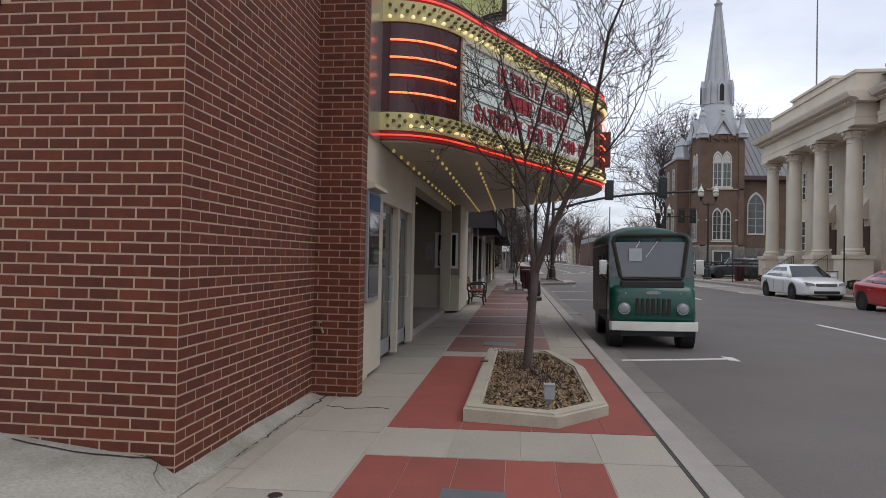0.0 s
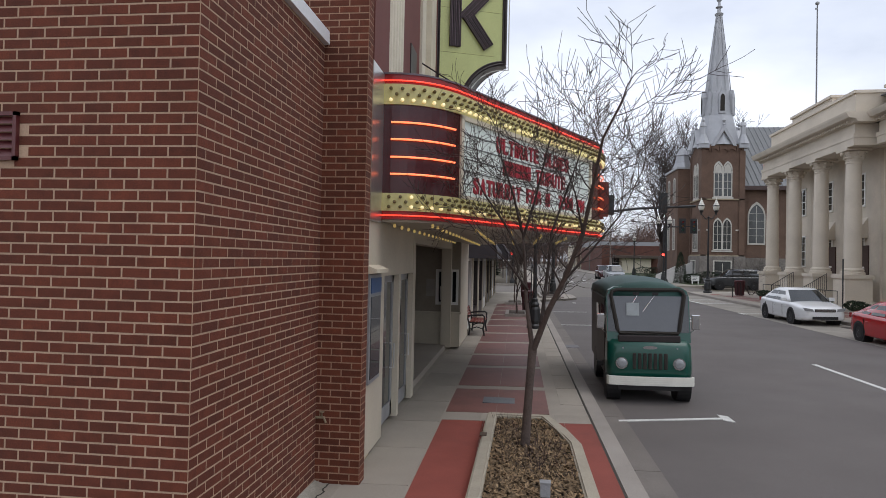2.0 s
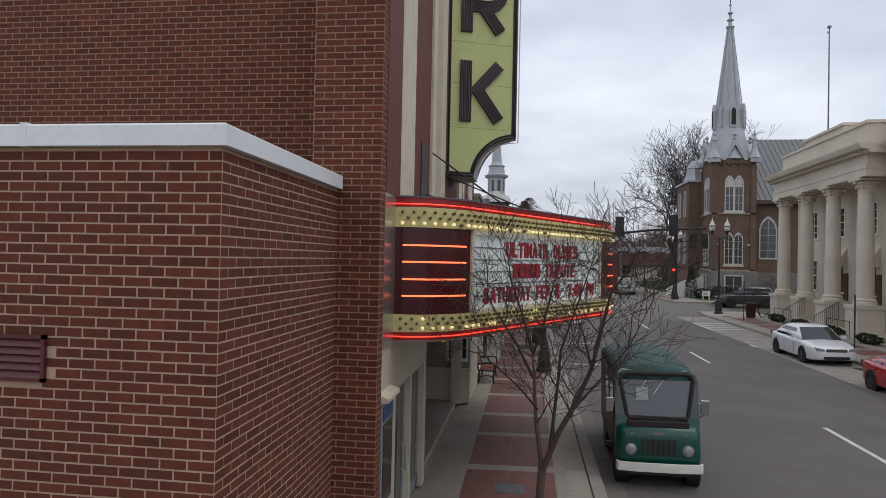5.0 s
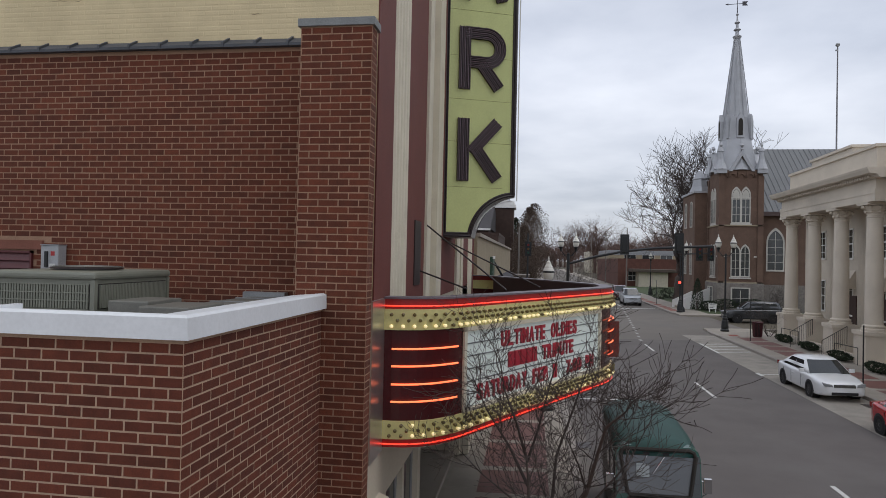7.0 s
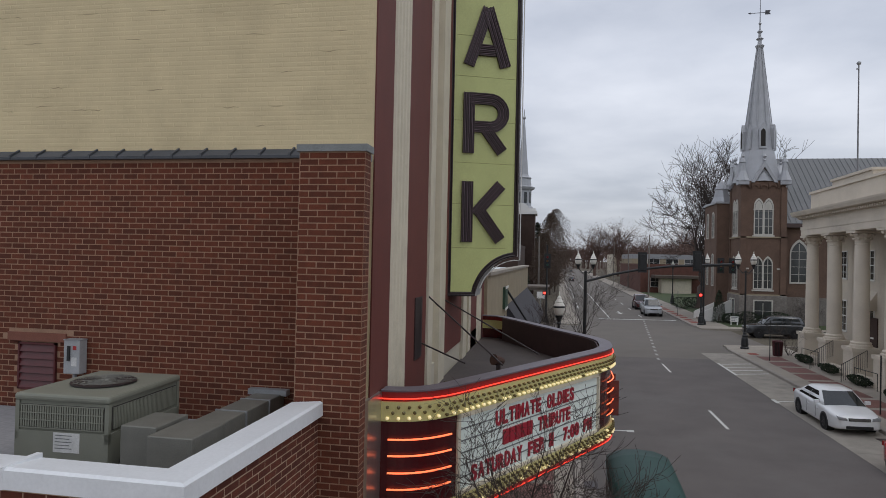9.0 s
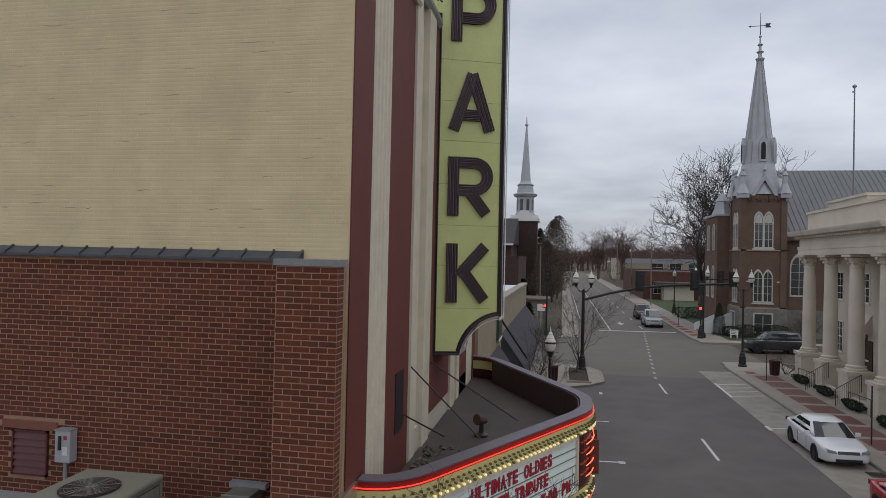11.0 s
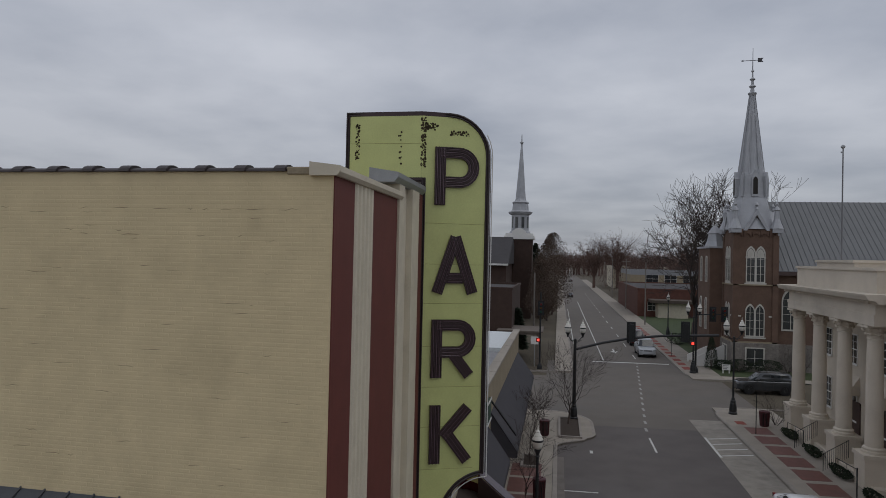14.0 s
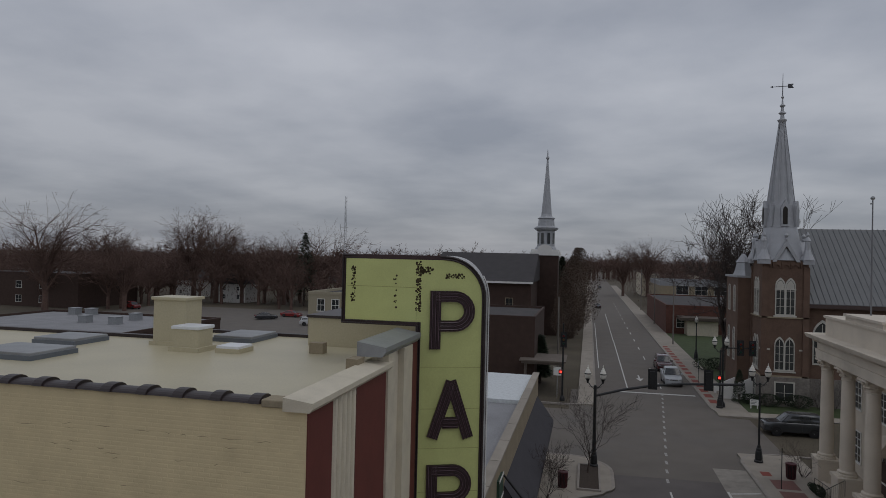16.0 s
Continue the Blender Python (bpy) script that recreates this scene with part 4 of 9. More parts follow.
        for text, z, u0, adv in rows:
            u = u0
            for ch in text:
                if ch == " ":
                    u += adv * 0.95
                    continue
                if ch == "#":
                    put("bar", slab(u, u + 0.15, z, z + 0.25, -0.02, 0.012), REDLET, b)
                    u += adv
                    continue
                cu = bpy.data.curves.new("glyph", "FONT")
                cu.body, cu.size, cu.extrude, cu.offset = ch, 0.345, 0.012, 0.012
                tmp = bpy.data.objects.new("glyph", cu)
                me = bpy.data.meshes.new_from_object(tmp)
                bpy.data.objects.remove(tmp)
                wid = max(v.co.x for v in me.vertices) - min(v.co.x for v in me.vertices)
                x0 = min(v.co.x for v in me.vertices)
                k = min(1.0, 0.168 / wid)
                for v in me.vertices:
                    uu = u + (v.co.x - x0) * k
                    if side == 1:
                        uu = L - uu
                    v.co = inv @ Vector(W(uu, z + v.co.y, -0.01 + v.co.z))
                me.materials.append(REDLET)
                ob = new("letter", me)
                ob.parent = b
                u += (wid * k + 0.035) if ch in "I1:" else adv
    # soffit and deck
    bm = bmesh.new()
    prism(bm, off(MPATH, -0.06), "z", 3.17, 3.23)
    put("soffit", bm, mat("ivory_soffit", (0.45, 0.41, 0.33), 0.55, var=0.08, scale=1.5), label="ivory plank soffit")
    bm = bmesh.new()
    prism(bm, off(MPATH, -0.13), "z", 4.48, 4.52)
    put("deck", bm, mat("tarred_brown_deck", (0.06, 0.046, 0.042), 0.75, var=0.3, scale=1.2, fine=30, bump=0.2, stain=0.6, stain_col=(0.03, 0.024, 0.022)), label="dark tarred deck behind the parapet")
    inner = off(MPATH, -0.31)
    put("inner_parapet", ribbon(bmesh.new(), inner[n_curve - 1:-(n_curve - 1)], 4.5, 5.26, 0.03), mat("dark_inner_parapet", (0.05, 0.025, 0.026), 0.7), label="dark inner side of the parapet")
    # bulbs: staggered rows on both bands
    bulb = bpy.data.meshes.new("bulb")
    bm = lathe(bmesh.new(), [(0.016, 0), (0.018, 0.012), (0.027, 0.03), (0.024, 0.05), (0.012, 0.062)], 7)
    bm.to_mesh(bulb)
    bm.free()
    dim, warm = bulb.copy(), bulb.copy()
    warm.materials.append(BULBDIM)
    bulb.materials.append(BULBON)
    dim.materials.append(BULBOFF)
    front = off(MPATH[:n_board + 8], 0.03)
    seg = [0.0]
    for a, b2 in zip(front, front[1:]):
        seg.append(seg[-1] + math.hypot(b2[0] - a[0], b2[1] - a[1]))

    def along(s):
        k = max(i for i in range(len(seg) - 1) if seg[i] <= s)
        f = (s - seg[k]) / (seg[k + 1] - seg[k])
        a, b2 = front[k], front[k + 1]
        t = Vector((b2[0] - a[0], b2[1] - a[1])).normalized()
        return a[0] + f * (b2[0] - a[0]), a[1] + f * (b2[1] - a[1]), t
    step = 0.155
    for band, zr in ((0, (3.375, 3.445, 3.515)), (1, (4.885, 4.965, 5.045))):
        for r, z in enumerate(zr):
            s = 0.12 + (r % 2) * step / 2
            while s < seg[-1] - 0.05:
                x, y, t = along(s)
                turn = Vector((t.y, -t.x, 0)).to_track_quat("Z", "Y")
                lit = (r == 0 and random.random() < (0.85 if band else 0.6)) or (band == 0 and r == 2 and random.random() < 0.12)
                o = new("bulb", bulb if lit else dim)
                o.matrix_basis = Matrix.LocRotScale(Vector((x - FX, y - YC, z - 3.3)), turn, None)
                o.parent = M
                s += step
    for x in (-2.82, -2.25, -1.7, -1.12, -0.55, 0.03, 0.6, 1.17):
        edge = [y for y in np.arange(9.6, 2 * YC - 9.6, 0.62) if (x < FX - 0.1 and 13.2 < y < 19.2) or (x > FX - 0.1 and abs(y - YC) < YC - 9.1 - max(0.0, (x + 1.3) * 1.72))]
        for y in edge:
            o = new("bulb", warm)
            o.matrix_basis = pose(x - FX, y - YC, -0.13 if x > FX - 0.1 else -0.1, 180) @ Matrix.Diagonal((0.95, 0.95, 0.95, 1))
            o.parent = M
    # guy rods
    for a, b2 in (((FX, 12.4, 6.5), (-0.2, 11.6, 5.3)), ((FX, 14.3, 6.3), (0.4, 13.2, 5.3)), ((FX, 11.9, 5.6), (-0.9, 11.6, 5.3))):
        put("tie_rod", rod(bmesh.new(), a, b2, 0.016, 0.016, 6), DARKTRIM)


build_marquee()

# leaf litter and a weathered lump on the marquee deck
rng = random.Random(9)
bm = bmesh.new()
for _ in range(260):
    x, y = -1.6 + rng.random() ** 2 * 1.2, 11.0 + rng.random() * 2.6
    r = 0.02 + 0.04 * rng.random()
    c = Vector((x, y, 4.525 + 0.05 * rng.random()))
    d1, d2 = Vector((rng.uniform(-1, 1), rng.uniform(-1, 1), rng.uniform(-0.3, 0.5))).normalized() * r, Vector((rng.uniform(-1, 1), rng.uniform(-1, 1), rng.uniform(-0.3, 0.5))).normalized() * r
    bm.faces.new([bm.verts.new(c + q) for q in (d1, d2, -d1, -d2)])
tagged(link("leaf_litter", bm, mat("dead_leaves", (0.1, 0.085, 0.06), 0.95, rnd=0.4, island=True)), "dry leaf litter gathered on the marquee deck", "leaves", kind="stuff")
lump = thing("flood_lamp", pose(-0.55, 14.6, 4.52), "small dark weathered flood lamp on the marquee deck", "lamp")
part("foot", lathe(bmesh.new(), [(0.16, 0), (0.17, 0.05), (0.06, 0.09), (0.05, 0.3)], 10), DARKTRIM, lump)
bm = bmesh.new()
rod(bm, (-0.1, -0.12, 0.42), (0.08, 0.1, 0.36), 0.13, 0.08, 10)
part("head", bm, mat("dark_rust", (0.07, 0.035, 0.025), 0.8), lump)


# ---- brick annex beside the theatre ----
AX, AY, AT = -2.21, 4.57, 5.21      # its east face, south face and wall top
PX, PY, PT = -1.665, 7.58, 8.585      # the brick pier: east face, south face, top
annex = thing("annex", pose(0, 0, 0), "low red brick annex with white metal coping", "building")
wall_s = part("south_wall", boxes((-12, AX - 0.0025, AY + 0.0025, AY + 0.3, -0.3, AT)), MORTAR, annex, "red brick wall with pale mortar")
wall_e = part("east_wall", boxes((AX - 0.3, AX - 0.0025, AY + 0.3, PY, -0.3, AT)), MORTAR, annex, "red brick wall with pale mortar")
part("roof", boxes((-12, AX - 0.3, AY + 0.3, 8.4, 4.72, 4.82)), ROOFG, annex, "flat grey roof")


def coping(prof, pts):
    """A folded metal cap along a plan path; prof: (outward, height)."""
    bm = bmesh.new()
    rings = []
    for (x, y), (dx, dy) in pts:
        rings.append([bm.verts.new((x + dx * o, y + dy * o, h)) for o, h in prof])
    for a, b in zip(rings, rings[1:]):
        n = len(prof)
        for k in range(n):
            bm.faces.new((a[k], a[(k + 1) % n], b[(k + 1) % n], b[k]))
    bm.faces.new(rings[0])
    bm.faces.new(rings[-1][::-1])
    bmesh.ops.recalc_face_normals(bm, faces=bm.faces)
    return bm


prof = [(0.06, AT + 0.005), (0.055, AT + 0.165), (0.02, AT + 0.185), (-0.36, AT + 0.15), (-0.38, AT - 0.06), (-0.3, AT - 0.06), (-0.3, AT - 0.0)]
part("coping", coping(prof, [((-12, AY), (0, -1)), ((AX, AY), (1, -1))]), WHITECAP, annex, "white folded metal coping")
part("coping", coping(prof, [((AX, AY), (1, -1)), ((AX, PY), (1, 0))]), WHITECAP, annex, "white folded metal coping")
for a in ((-3.9, AY), (-5.6, AY)):
    part("coping_seam", boxes((a[0], a[0] + 0.06, AY - 0.062, AY + 0.37, AT + 0.0, AT + 0.19)), WHITECAP, annex)


def louvre(x0, x1, z0, z1, y, parent, n=7):
    f = part("louvre", boxes((x0, x1, y - 0.03, y + 0.02, z0, z0 + 0.03), (x0, x1, y - 0.03, y + 0.02, z1 - 0.03, z1), (x0, x0 + 0.03, y - 0.03, y + 0.02, z0, z1), (x1 - 0.03, x1, y - 0.03, y + 0.02, z0, z1)), MATS["maroon_metal"], parent, "maroon metal louvre")
    part("backing", boxes((x0 + 0.03, x1 - 0.03, y + 0.012, y + 0.018, z0 + 0.03, z1 - 0.03)), DARKIN, f)
    h = (z1 - z0 - 0.06) / n
    for k in range(n):
        bm = bmesh.new()
        za = z0 + 0.03 + k * h
        prism(bm, [(y - 0.028, za), (y - 0.024, za + 0.006), (y + 0.01, za + h), (y + 0.006, za + h * 0.95)], "x", x0 + 0.03, x1 - 0.03)
        part("slat", bm, MATS["maroon_metal"], f)


mat("maroon_metal", (0.09, 0.018, 0.02), 0.4, var=0.12)
louvre(-4.6, -3.65, 3.34, 3.71, AY - 0.005, annex, 5)

# side wall of the theatre behind the annex, pier and sloped coping
wall_u = part("lower_side_wall", boxes((-14, PX - 0.895, 8.4225, 8.52, -0.3, 8.66)), MORTARD, theatre, "orange-red brick lower side wall")
pier = part("brick_pier", boxes((PX - 0.885, PX - 0.0025, PY + 0.0025, PY + 0.24, -0.3, PT), (PX - 0.885, FX - 0.03, PY + 0.24, 8.45, -0.3, PT)), MORTARD, theatre, "brown-red brick pier")
part("pier_cap", boxes((PX - 0.915, PX + 0.03, PY - 0.03, PY + 0.28, PT, PT + 0.09), (PX - 0.915, FX - 0.03, PY + 0.28, 8.5, PT, PT + 0.09)), mat("grey_stone_cap", (0.22, 0.23, 0.23), 0.8, var=0.2, bump=0.2), theatre, "grey weathered stone cap")
for k in range(26):
    x1 = PX - 0.89 - k * 0.46
    bm = bmesh.new()
    prism(bm, [(8.34, 8.63), (8.34, 8.67), (8.53, 8.79), (8.53, 8.63)], "x", x1 - 0.455, x1)
    prism(bm, [(8.33, 8.66), (8.34, 8.705), (8.53, 8.82), (8.53, 8.77)], "x", x1 - 0.03, x1)
    part("coping_tile", bm, SLATE, theatre, "dark sloped coping slab" if k == 0 else "")
louvre(-7.42, -6.76, 5.1, 5.82, 8.41, theatre, 6)
part("lintel", boxes((-7.62, -6.6, 8.39, 8.43, 5.84, 5.97)), mat("rust_lintel", (0.2, 0.075, 0.05), 0.85), theatre, "rust-red stone lintel")
part("corner_trim", boxes((AX - 0.04, AX - 0.008, PY - 0.03, PY, -0.1, AT)), mat("trim_strip", (0.36, 0.3, 0.26), 0.6), annex)

# rooftop air conditioner and ducts
GBEIGE = mat("grey_beige_enamel", (0.2, 0.205, 0.165), 0.5, var=0.1, scale=3, bump=0.04, stain=0.2, stain_col=(0.16, 0.15, 0.12))
DUCTM = mat("galvanised_duct", (0.19, 0.188, 0.165), 0.5, metal=0.3, var=0.2, scale=4, bump=0.1)


def build_ac():
    A = thing("air_conditioner", pose(-4.12, 6.17, 4.8, 0, 0, 2), "grey-beige rooftop air conditioner with louvred sides", "air conditioner")
    w, d, h = 1.16, 1.42, 0.74
    part("casing", boxes((-w, 0, 0, d, 0.08, 0.41), (-w, -w + 0.05, 0, 0.05, 0.3, h), (-0.05, 0, 0, 0.05, 0.3, h), (-w, -w + 0.05, d - 0.05, d, 0.3, h), (-0.05, 0, d - 0.05, d, 0.3, h), (-w + 0.02, -0.02, 0.02, d - 0.02, 0.3, h)), GBEIGE, A)
    bm = boxes((-w - 0.012, 0.012, -0.012, d + 0.012, h, h + 0.085), bevel=0.03)
    part("top", bm, GBEIGE, A)
    bm = lathe(bmesh.new(), [(0.0, 0.004), (0.37, 0.004), (0.37, 0.02), (0.35, 0.024)], 28, (-w / 2, d / 2, h + 0.092))
    part("fan_opening", bm, DARKTRIM, A, "dark round fan opening")
    bm = bmesh.new()
    for r in (0.06, 0.1, 0.14, 0.18, 0.22, 0.26, 0.3, 0.34):
        ring = [(-w / 2 + r * math.cos(t), d / 2 + r * math.sin(t), h + 0.125) for t in np.linspace(0, 2 * math.pi, 25)]
        path_rod(bm, ring, 0.003, 4)
    for k in range(6):
        t = k * math.pi / 6
        rod(bm, (-w / 2 + 0.37 * math.cos(t), d / 2 + 0.37 * math.sin(t), h + 0.12), (-w / 2 - 0.37 * math.cos(t), d / 2 - 0.37 * math.sin(t), h + 0.12), 0.004, 0.004, 4)
    part("fan_guard", bm, DUCTM, A)["kind"] = "stuff"
    bm = bmesh.new()
    for k in range(34):
        x = -w + 0.08 + k * (w - 0.16) / 33
        box(bm, x - 0.009, x + 0.009, -0.004, 0.03, 0.45, h - 0.05)
    for z in (0.44, 0.53, 0.61, 0.695):
        box(bm, -w + 0.06, -0.06, -0.006, 0.0, z - 0.006, z + 0.006)
    part("grille", bm, GBEIGE, A, "slotted side grille")
    bm = bmesh.new()
    for k in range(46):
        y = 0.1 + k * (d - 0.2) / 45
        box(bm, -0.03, 0.004, y - 0.01, y + 0.01, 0.45, h - 0.05)
    part("grille", bm, GBEIGE, A, "slotted side grille")
    part("coil", boxes((-w + 0.06, -0.06, 0.012, 0.022, 0.44, h - 0.04), (-0.022, -0.012, 0.07, d - 0.07, 0.44, h - 0.04)), DARKIN, A)
    part("rating_label", boxes((-w * 0.58, -w * 0.3, -0.004, 0.0, 0.18, 0.4)), mat("paper_label", (0.6, 0.6, 0.58), 0.6), A, "white rating label with grey bars")
    for k in range(5):
        part("label_bar", boxes((-w * 0.56, -w * 0.38 - 0.03 * (k % 2), -0.006, -0.002, 0.365 - k * 0.036, 0.374 - k * 0.036)), RAIL, A)
    part("rails", boxes((-w, 0, 0.1, 0.2, 0, 0.08), (-w, 0, d - 0.2, d - 0.1, 0, 0.08)), DUCTM, A)
    D = thing("roof_duct", pose(-3.96, 6.1, 4.82), "galvanised sheet-metal ducts running to the side wall", "duct")
    part("plenum", boxes((0.04, 0.47, 0.0, 0.62, 0.02, 0.53), bevel=0.012), DUCTM, D)
    part("elbow", boxes((0.5, 1.02, -0.2, 0.5, 0.02, 0.5), bevel=0.012), DUCTM, D)
    part("run", boxes((0.52, 0.92, 0.5, 2.3, 0.05, 0.46), bevel=0.012), DUCTM, D)
    part("flange", boxes((0.42, 1.0, 2.18, 2.3, 0.44, 0.52)), GREYMETAL, D, "pale flange at the wall")
    for y in (0.5, 1.15, 1.8):
        part("joint", boxes((0.505, 0.935, y, y + 0.025, 0.05, 0.47)), GREYMETAL, D)
    E = thing("disconnect_box", pose(-6.36, 8.4, 5.4), "grey electrical disconnect box on the brick wall", "electrical box")
    part("case", boxes((-0.135, 0.135, -0.16, 0, 0, 0.5), bevel=0.012), mat("light_grey_box", (0.36, 0.37, 0.38), 0.45), E)
    part("cover_edge", boxes((-0.14, 0.14, -0.17, 0.0, 0.5, 0.515)), GREYMETAL, E)
    part("handle", boxes((-0.06, -0.02, -0.185, -0.16, 0.2, 0.42)), BLACKM, E)
    part("warning_label", boxes((0.02, 0.08, -0.163, -0.158, 0.36, 0.42)), mat("red_label", (0.4, 0.03, 0.03), 0.5), E)
    part("rating_label", boxes((0.0, 0.09, -0.163, -0.158, 0.12, 0.25)), mat("paper_label", (0.6, 0.6, 0.58), 0.6), E)
    part("conduit", rod(bmesh.new(), (0.0, -0.08, -0.45), (0.0, -0.08, 0), 0.03), GREYMETAL, E)
    tp = thing("hose_tap", pose(AX + 0.02, 7.55, 0.73), "small brass hose tap low on the brick wall", "tap")
    bm = bmesh.new()
    rod(bm, (-0.03, 0, 0), (0.08, 0, 0), 0.016)
    rod(bm, (0.08, 0, 0.01), (0.11, 0, -0.06), 0.014)
    rod(bm, (0.06, 0, 0.0), (0.06, 0, 0.06), 0.008)
    lathe(bm, [(0.03, 0), (0.03, 0.012)], 10, (0.06, 0, 0.06))
    part("tap_body", bm, mat("old_brass", (0.3, 0.24, 0.16), 0.5, metal=0.6), tp)


build_ac()


# ---- courthouse across the street ----
def sash(parent, cx, axis, at, z0, z1, w, sign, material=WHITEP, frame_t=0.08, cols=2, rows=4, depth=0.12):
    """A sash window: frame, muntins and one pane, in a wall whose plane is axis = at; sign points outwards."""
    def bx(u0, u1, a, b, o0, o1):
        lo, hi = sorted((at + sign * o0, at + sign * o1))
        return (lo, hi, u0, u1, a, b) if axis == "x" else (u0, u1, lo, hi, a, b)
    h = w / 2
    t = frame_t
    wn = part("window", boxes(bx(cx - h, cx - h + t, z0, z1, -depth, 0.05), bx(cx + h - t, cx + h, z0, z1, -depth, 0.05), bx(cx - h, cx + h, z1 - t, z1, -depth, 0.05)), material, parent)
    part("sill", boxes(bx(cx - h - 0.04, cx + h + 0.04, z0 - 0.02, z0 + t, -depth, 0.09)), material, wn)
    for k in range(1, cols):
        u = cx - h + w * k / cols
        part("glazing_bar", boxes(bx(u - 0.02, u + 0.02, z0 + t, z1 - t, -0.01, 0.026)), material, wn)
    for k in range(1, rows):
        z = z0 + (z1 - z0) * k / rows
        e = 0.03 if k == rows // 2 else 0.015
        part("glazing_bar", boxes(bx(cx - h + t, cx + h - t, z - e, z + e, -0.01, 0.03)), material, wn)
    part("pane", boxes(bx(cx - h + t * 0.5, cx + h - t * 0.5, z0 + 0.02, z1 - 0.02, -0.03, 0.012)), PANE, wn)
    return wn


def build_courthouse():
    x0 = 18.0
    C = thing("courthouse", pose(19.6, 51.5, 0.31, 0, 0, -1.4) @ Matrix.Scale(1.12, 4), "pale limestone courthouse with a row of tall columns", "building")
    y0, g0 = 45.75, 0.53
    inv = Matrix.Translation((-x0, -y0, -g0))

    def put(name, bm, material, parent=C, label="", smooth=False):
        bmesh.ops.transform(bm, matrix=inv, verts=bm.verts)
        return part(name, bm, material, parent, label, smooth)
    bays = [46.12 - 3.73 * k for k in range(8)]
    yn, ysn, ye = 47.45, 12.0, 33.75
    wx, back = 19.2, 0.95      # the part south of the portico stands further back
    wall = put("wall", boxes((wx, wx + 14, ye, yn - 0.4, -0.2, 9.6)), LIMESTONE, label="plain ashlar limestone wall")
    put("wall", boxes((wx + back, wx + 14, ysn, ye, -0.2, 9.6)), LIMESTONE, label="plain ashlar limestone wall")
    # plinth with pedestals, entablature, cornice, attic: the portico, then the part set back
    for o, y0s, y1s in ((0.0, ye, yn), (back, ysn, ye - 0.005)):
        e = 0.0 if o == 0 else 0.5
        put("plinth", boxes((17.6 + o, wx + o, y0s, y1s - 0.5 + e, -0.2, 0.75)), LIMESTONE, label="limestone plinth")
        put("architrave", boxes((17.45 + o, wx + 0.3 + o, y0s, y1s - 0.7 + e, 8.72, 9.1), (17.42 + o, wx + 0.3 + o, y0s - 0.03, y1s - 0.67 + e, 9.1, 9.3)), LIMESTONE)
        put("frieze", boxes((17.52 + o, wx + 0.3 + o, y0s + 0.05, y1s - 0.75 + e, 9.3, 9.82)), LIMESTONE)
        bm = bmesh.new()
        prism(bm, [(wx + o, 9.82), (17.42 + o, 9.82), (17.3 + o, 9.98), (16.98 + o, 10.02), (16.88 + o, 10.2), (16.85 + o, 10.3), (wx + o, 10.34)], "y", y0s - (0.5 if o == 0 else 0), y1s - 0.3 + e)
        put("cornice", bm, LIMESTONE, label="projecting moulded cornice")
        n = 48 if o == 0 else 78
        for k in range(n):
            y = y1s - 0.7 + e - k * 0.27
            put("dentil", boxes((17.22 + o, 17.44 + o, y - 0.15, y, 9.84, 9.97)), LIMESTONE)
        put("attic", boxes((17.75 + o, wx + 13, y0s + 0.5 * (o == 0), y1s - 1.6 + e * 2.2, 10.3, 11.45), (17.65 + o, wx + 13, y0s + 0.4 * (o == 0), y1s - 1.5 + e * 2.2, 11.45, 11.6)), LIMESTONE, label="blank attic parapet")
    for k in range(6):
        x = 17.35 + k * 0.27
        put("dentil", boxes((x, x + 0.15, ye - 0.2, ye + 0.02, 9.84, 9.97)), LIMESTONE)
    put("attic_step", boxes((17.72, wx + 1.2, 36.8, 42.2, 11.6, 11.86), (17.62, wx + 1.25, 36.7, 42.3, 11.86, 12.0)), LIMESTONE, label="raised middle block of the attic")
    put("roof", boxes((18.9, wx + 13, ysn, yn - 1.7, 11.3, 11.34)), ROOFG)
    # columns
    prof = [(0.56, 0.0), (0.56, 0.12), (0.5, 0.16), (0.52, 0.26), (0.44, 0.32)]
    for i in range(13):
        t = i / 12
        prof.append((0.41 - 0.06 * t ** 1.8, 0.34 + 5.35 * t))
    prof += [(0.38, 5.72), (0.38, 5.78), (0.35, 5.8)]
    colm = bmesh.new()
    n = 32
    rings = []
    for r, z in prof:
        rings.append([colm.verts.new((r * math.cos(2 * math.pi * k / n), r * math.sin(2 * math.pi * k / n), z)) for k in range(n)])
    for a, b in zip(rings, rings[1:]):
        for k in range(n):
            colm.faces.new((a[k], a[(k + 1) % n], b[(k + 1) % n], b[k]))
    shaft = bpy.data.meshes.new("shaft")
    colm.to_mesh(shaft)
    colm.free()
    shaft.materials.append(LIMESTONE)
    cap = bmesh.new()
    lathe(cap, [(0.35, 0), (0.37, 0.1), (0.45, 0.2), (0.39, 0.24), (0.52, 0.48), (0.46, 0.52)], 20)
    box(cap, -0.6, 0.6, -0.6, 0.6, 0.52, 0.64)
    for a in range(8):
        t = a * math.pi / 4
        for r, z, s in ((0.44, 0.2, 0.09), (0.55, 0.42, 0.1)):
            bmesh.ops.create_icosphere(cap, subdivisions=1, radius=s, matrix=Matrix.Translation((r * math.cos(t), r * math.sin(t), z)))
    capm = bpy.data.meshes.new("capital")
    cap.to_mesh(capm)
    cap.free()
    capm.materials.append(LIMESTONE)
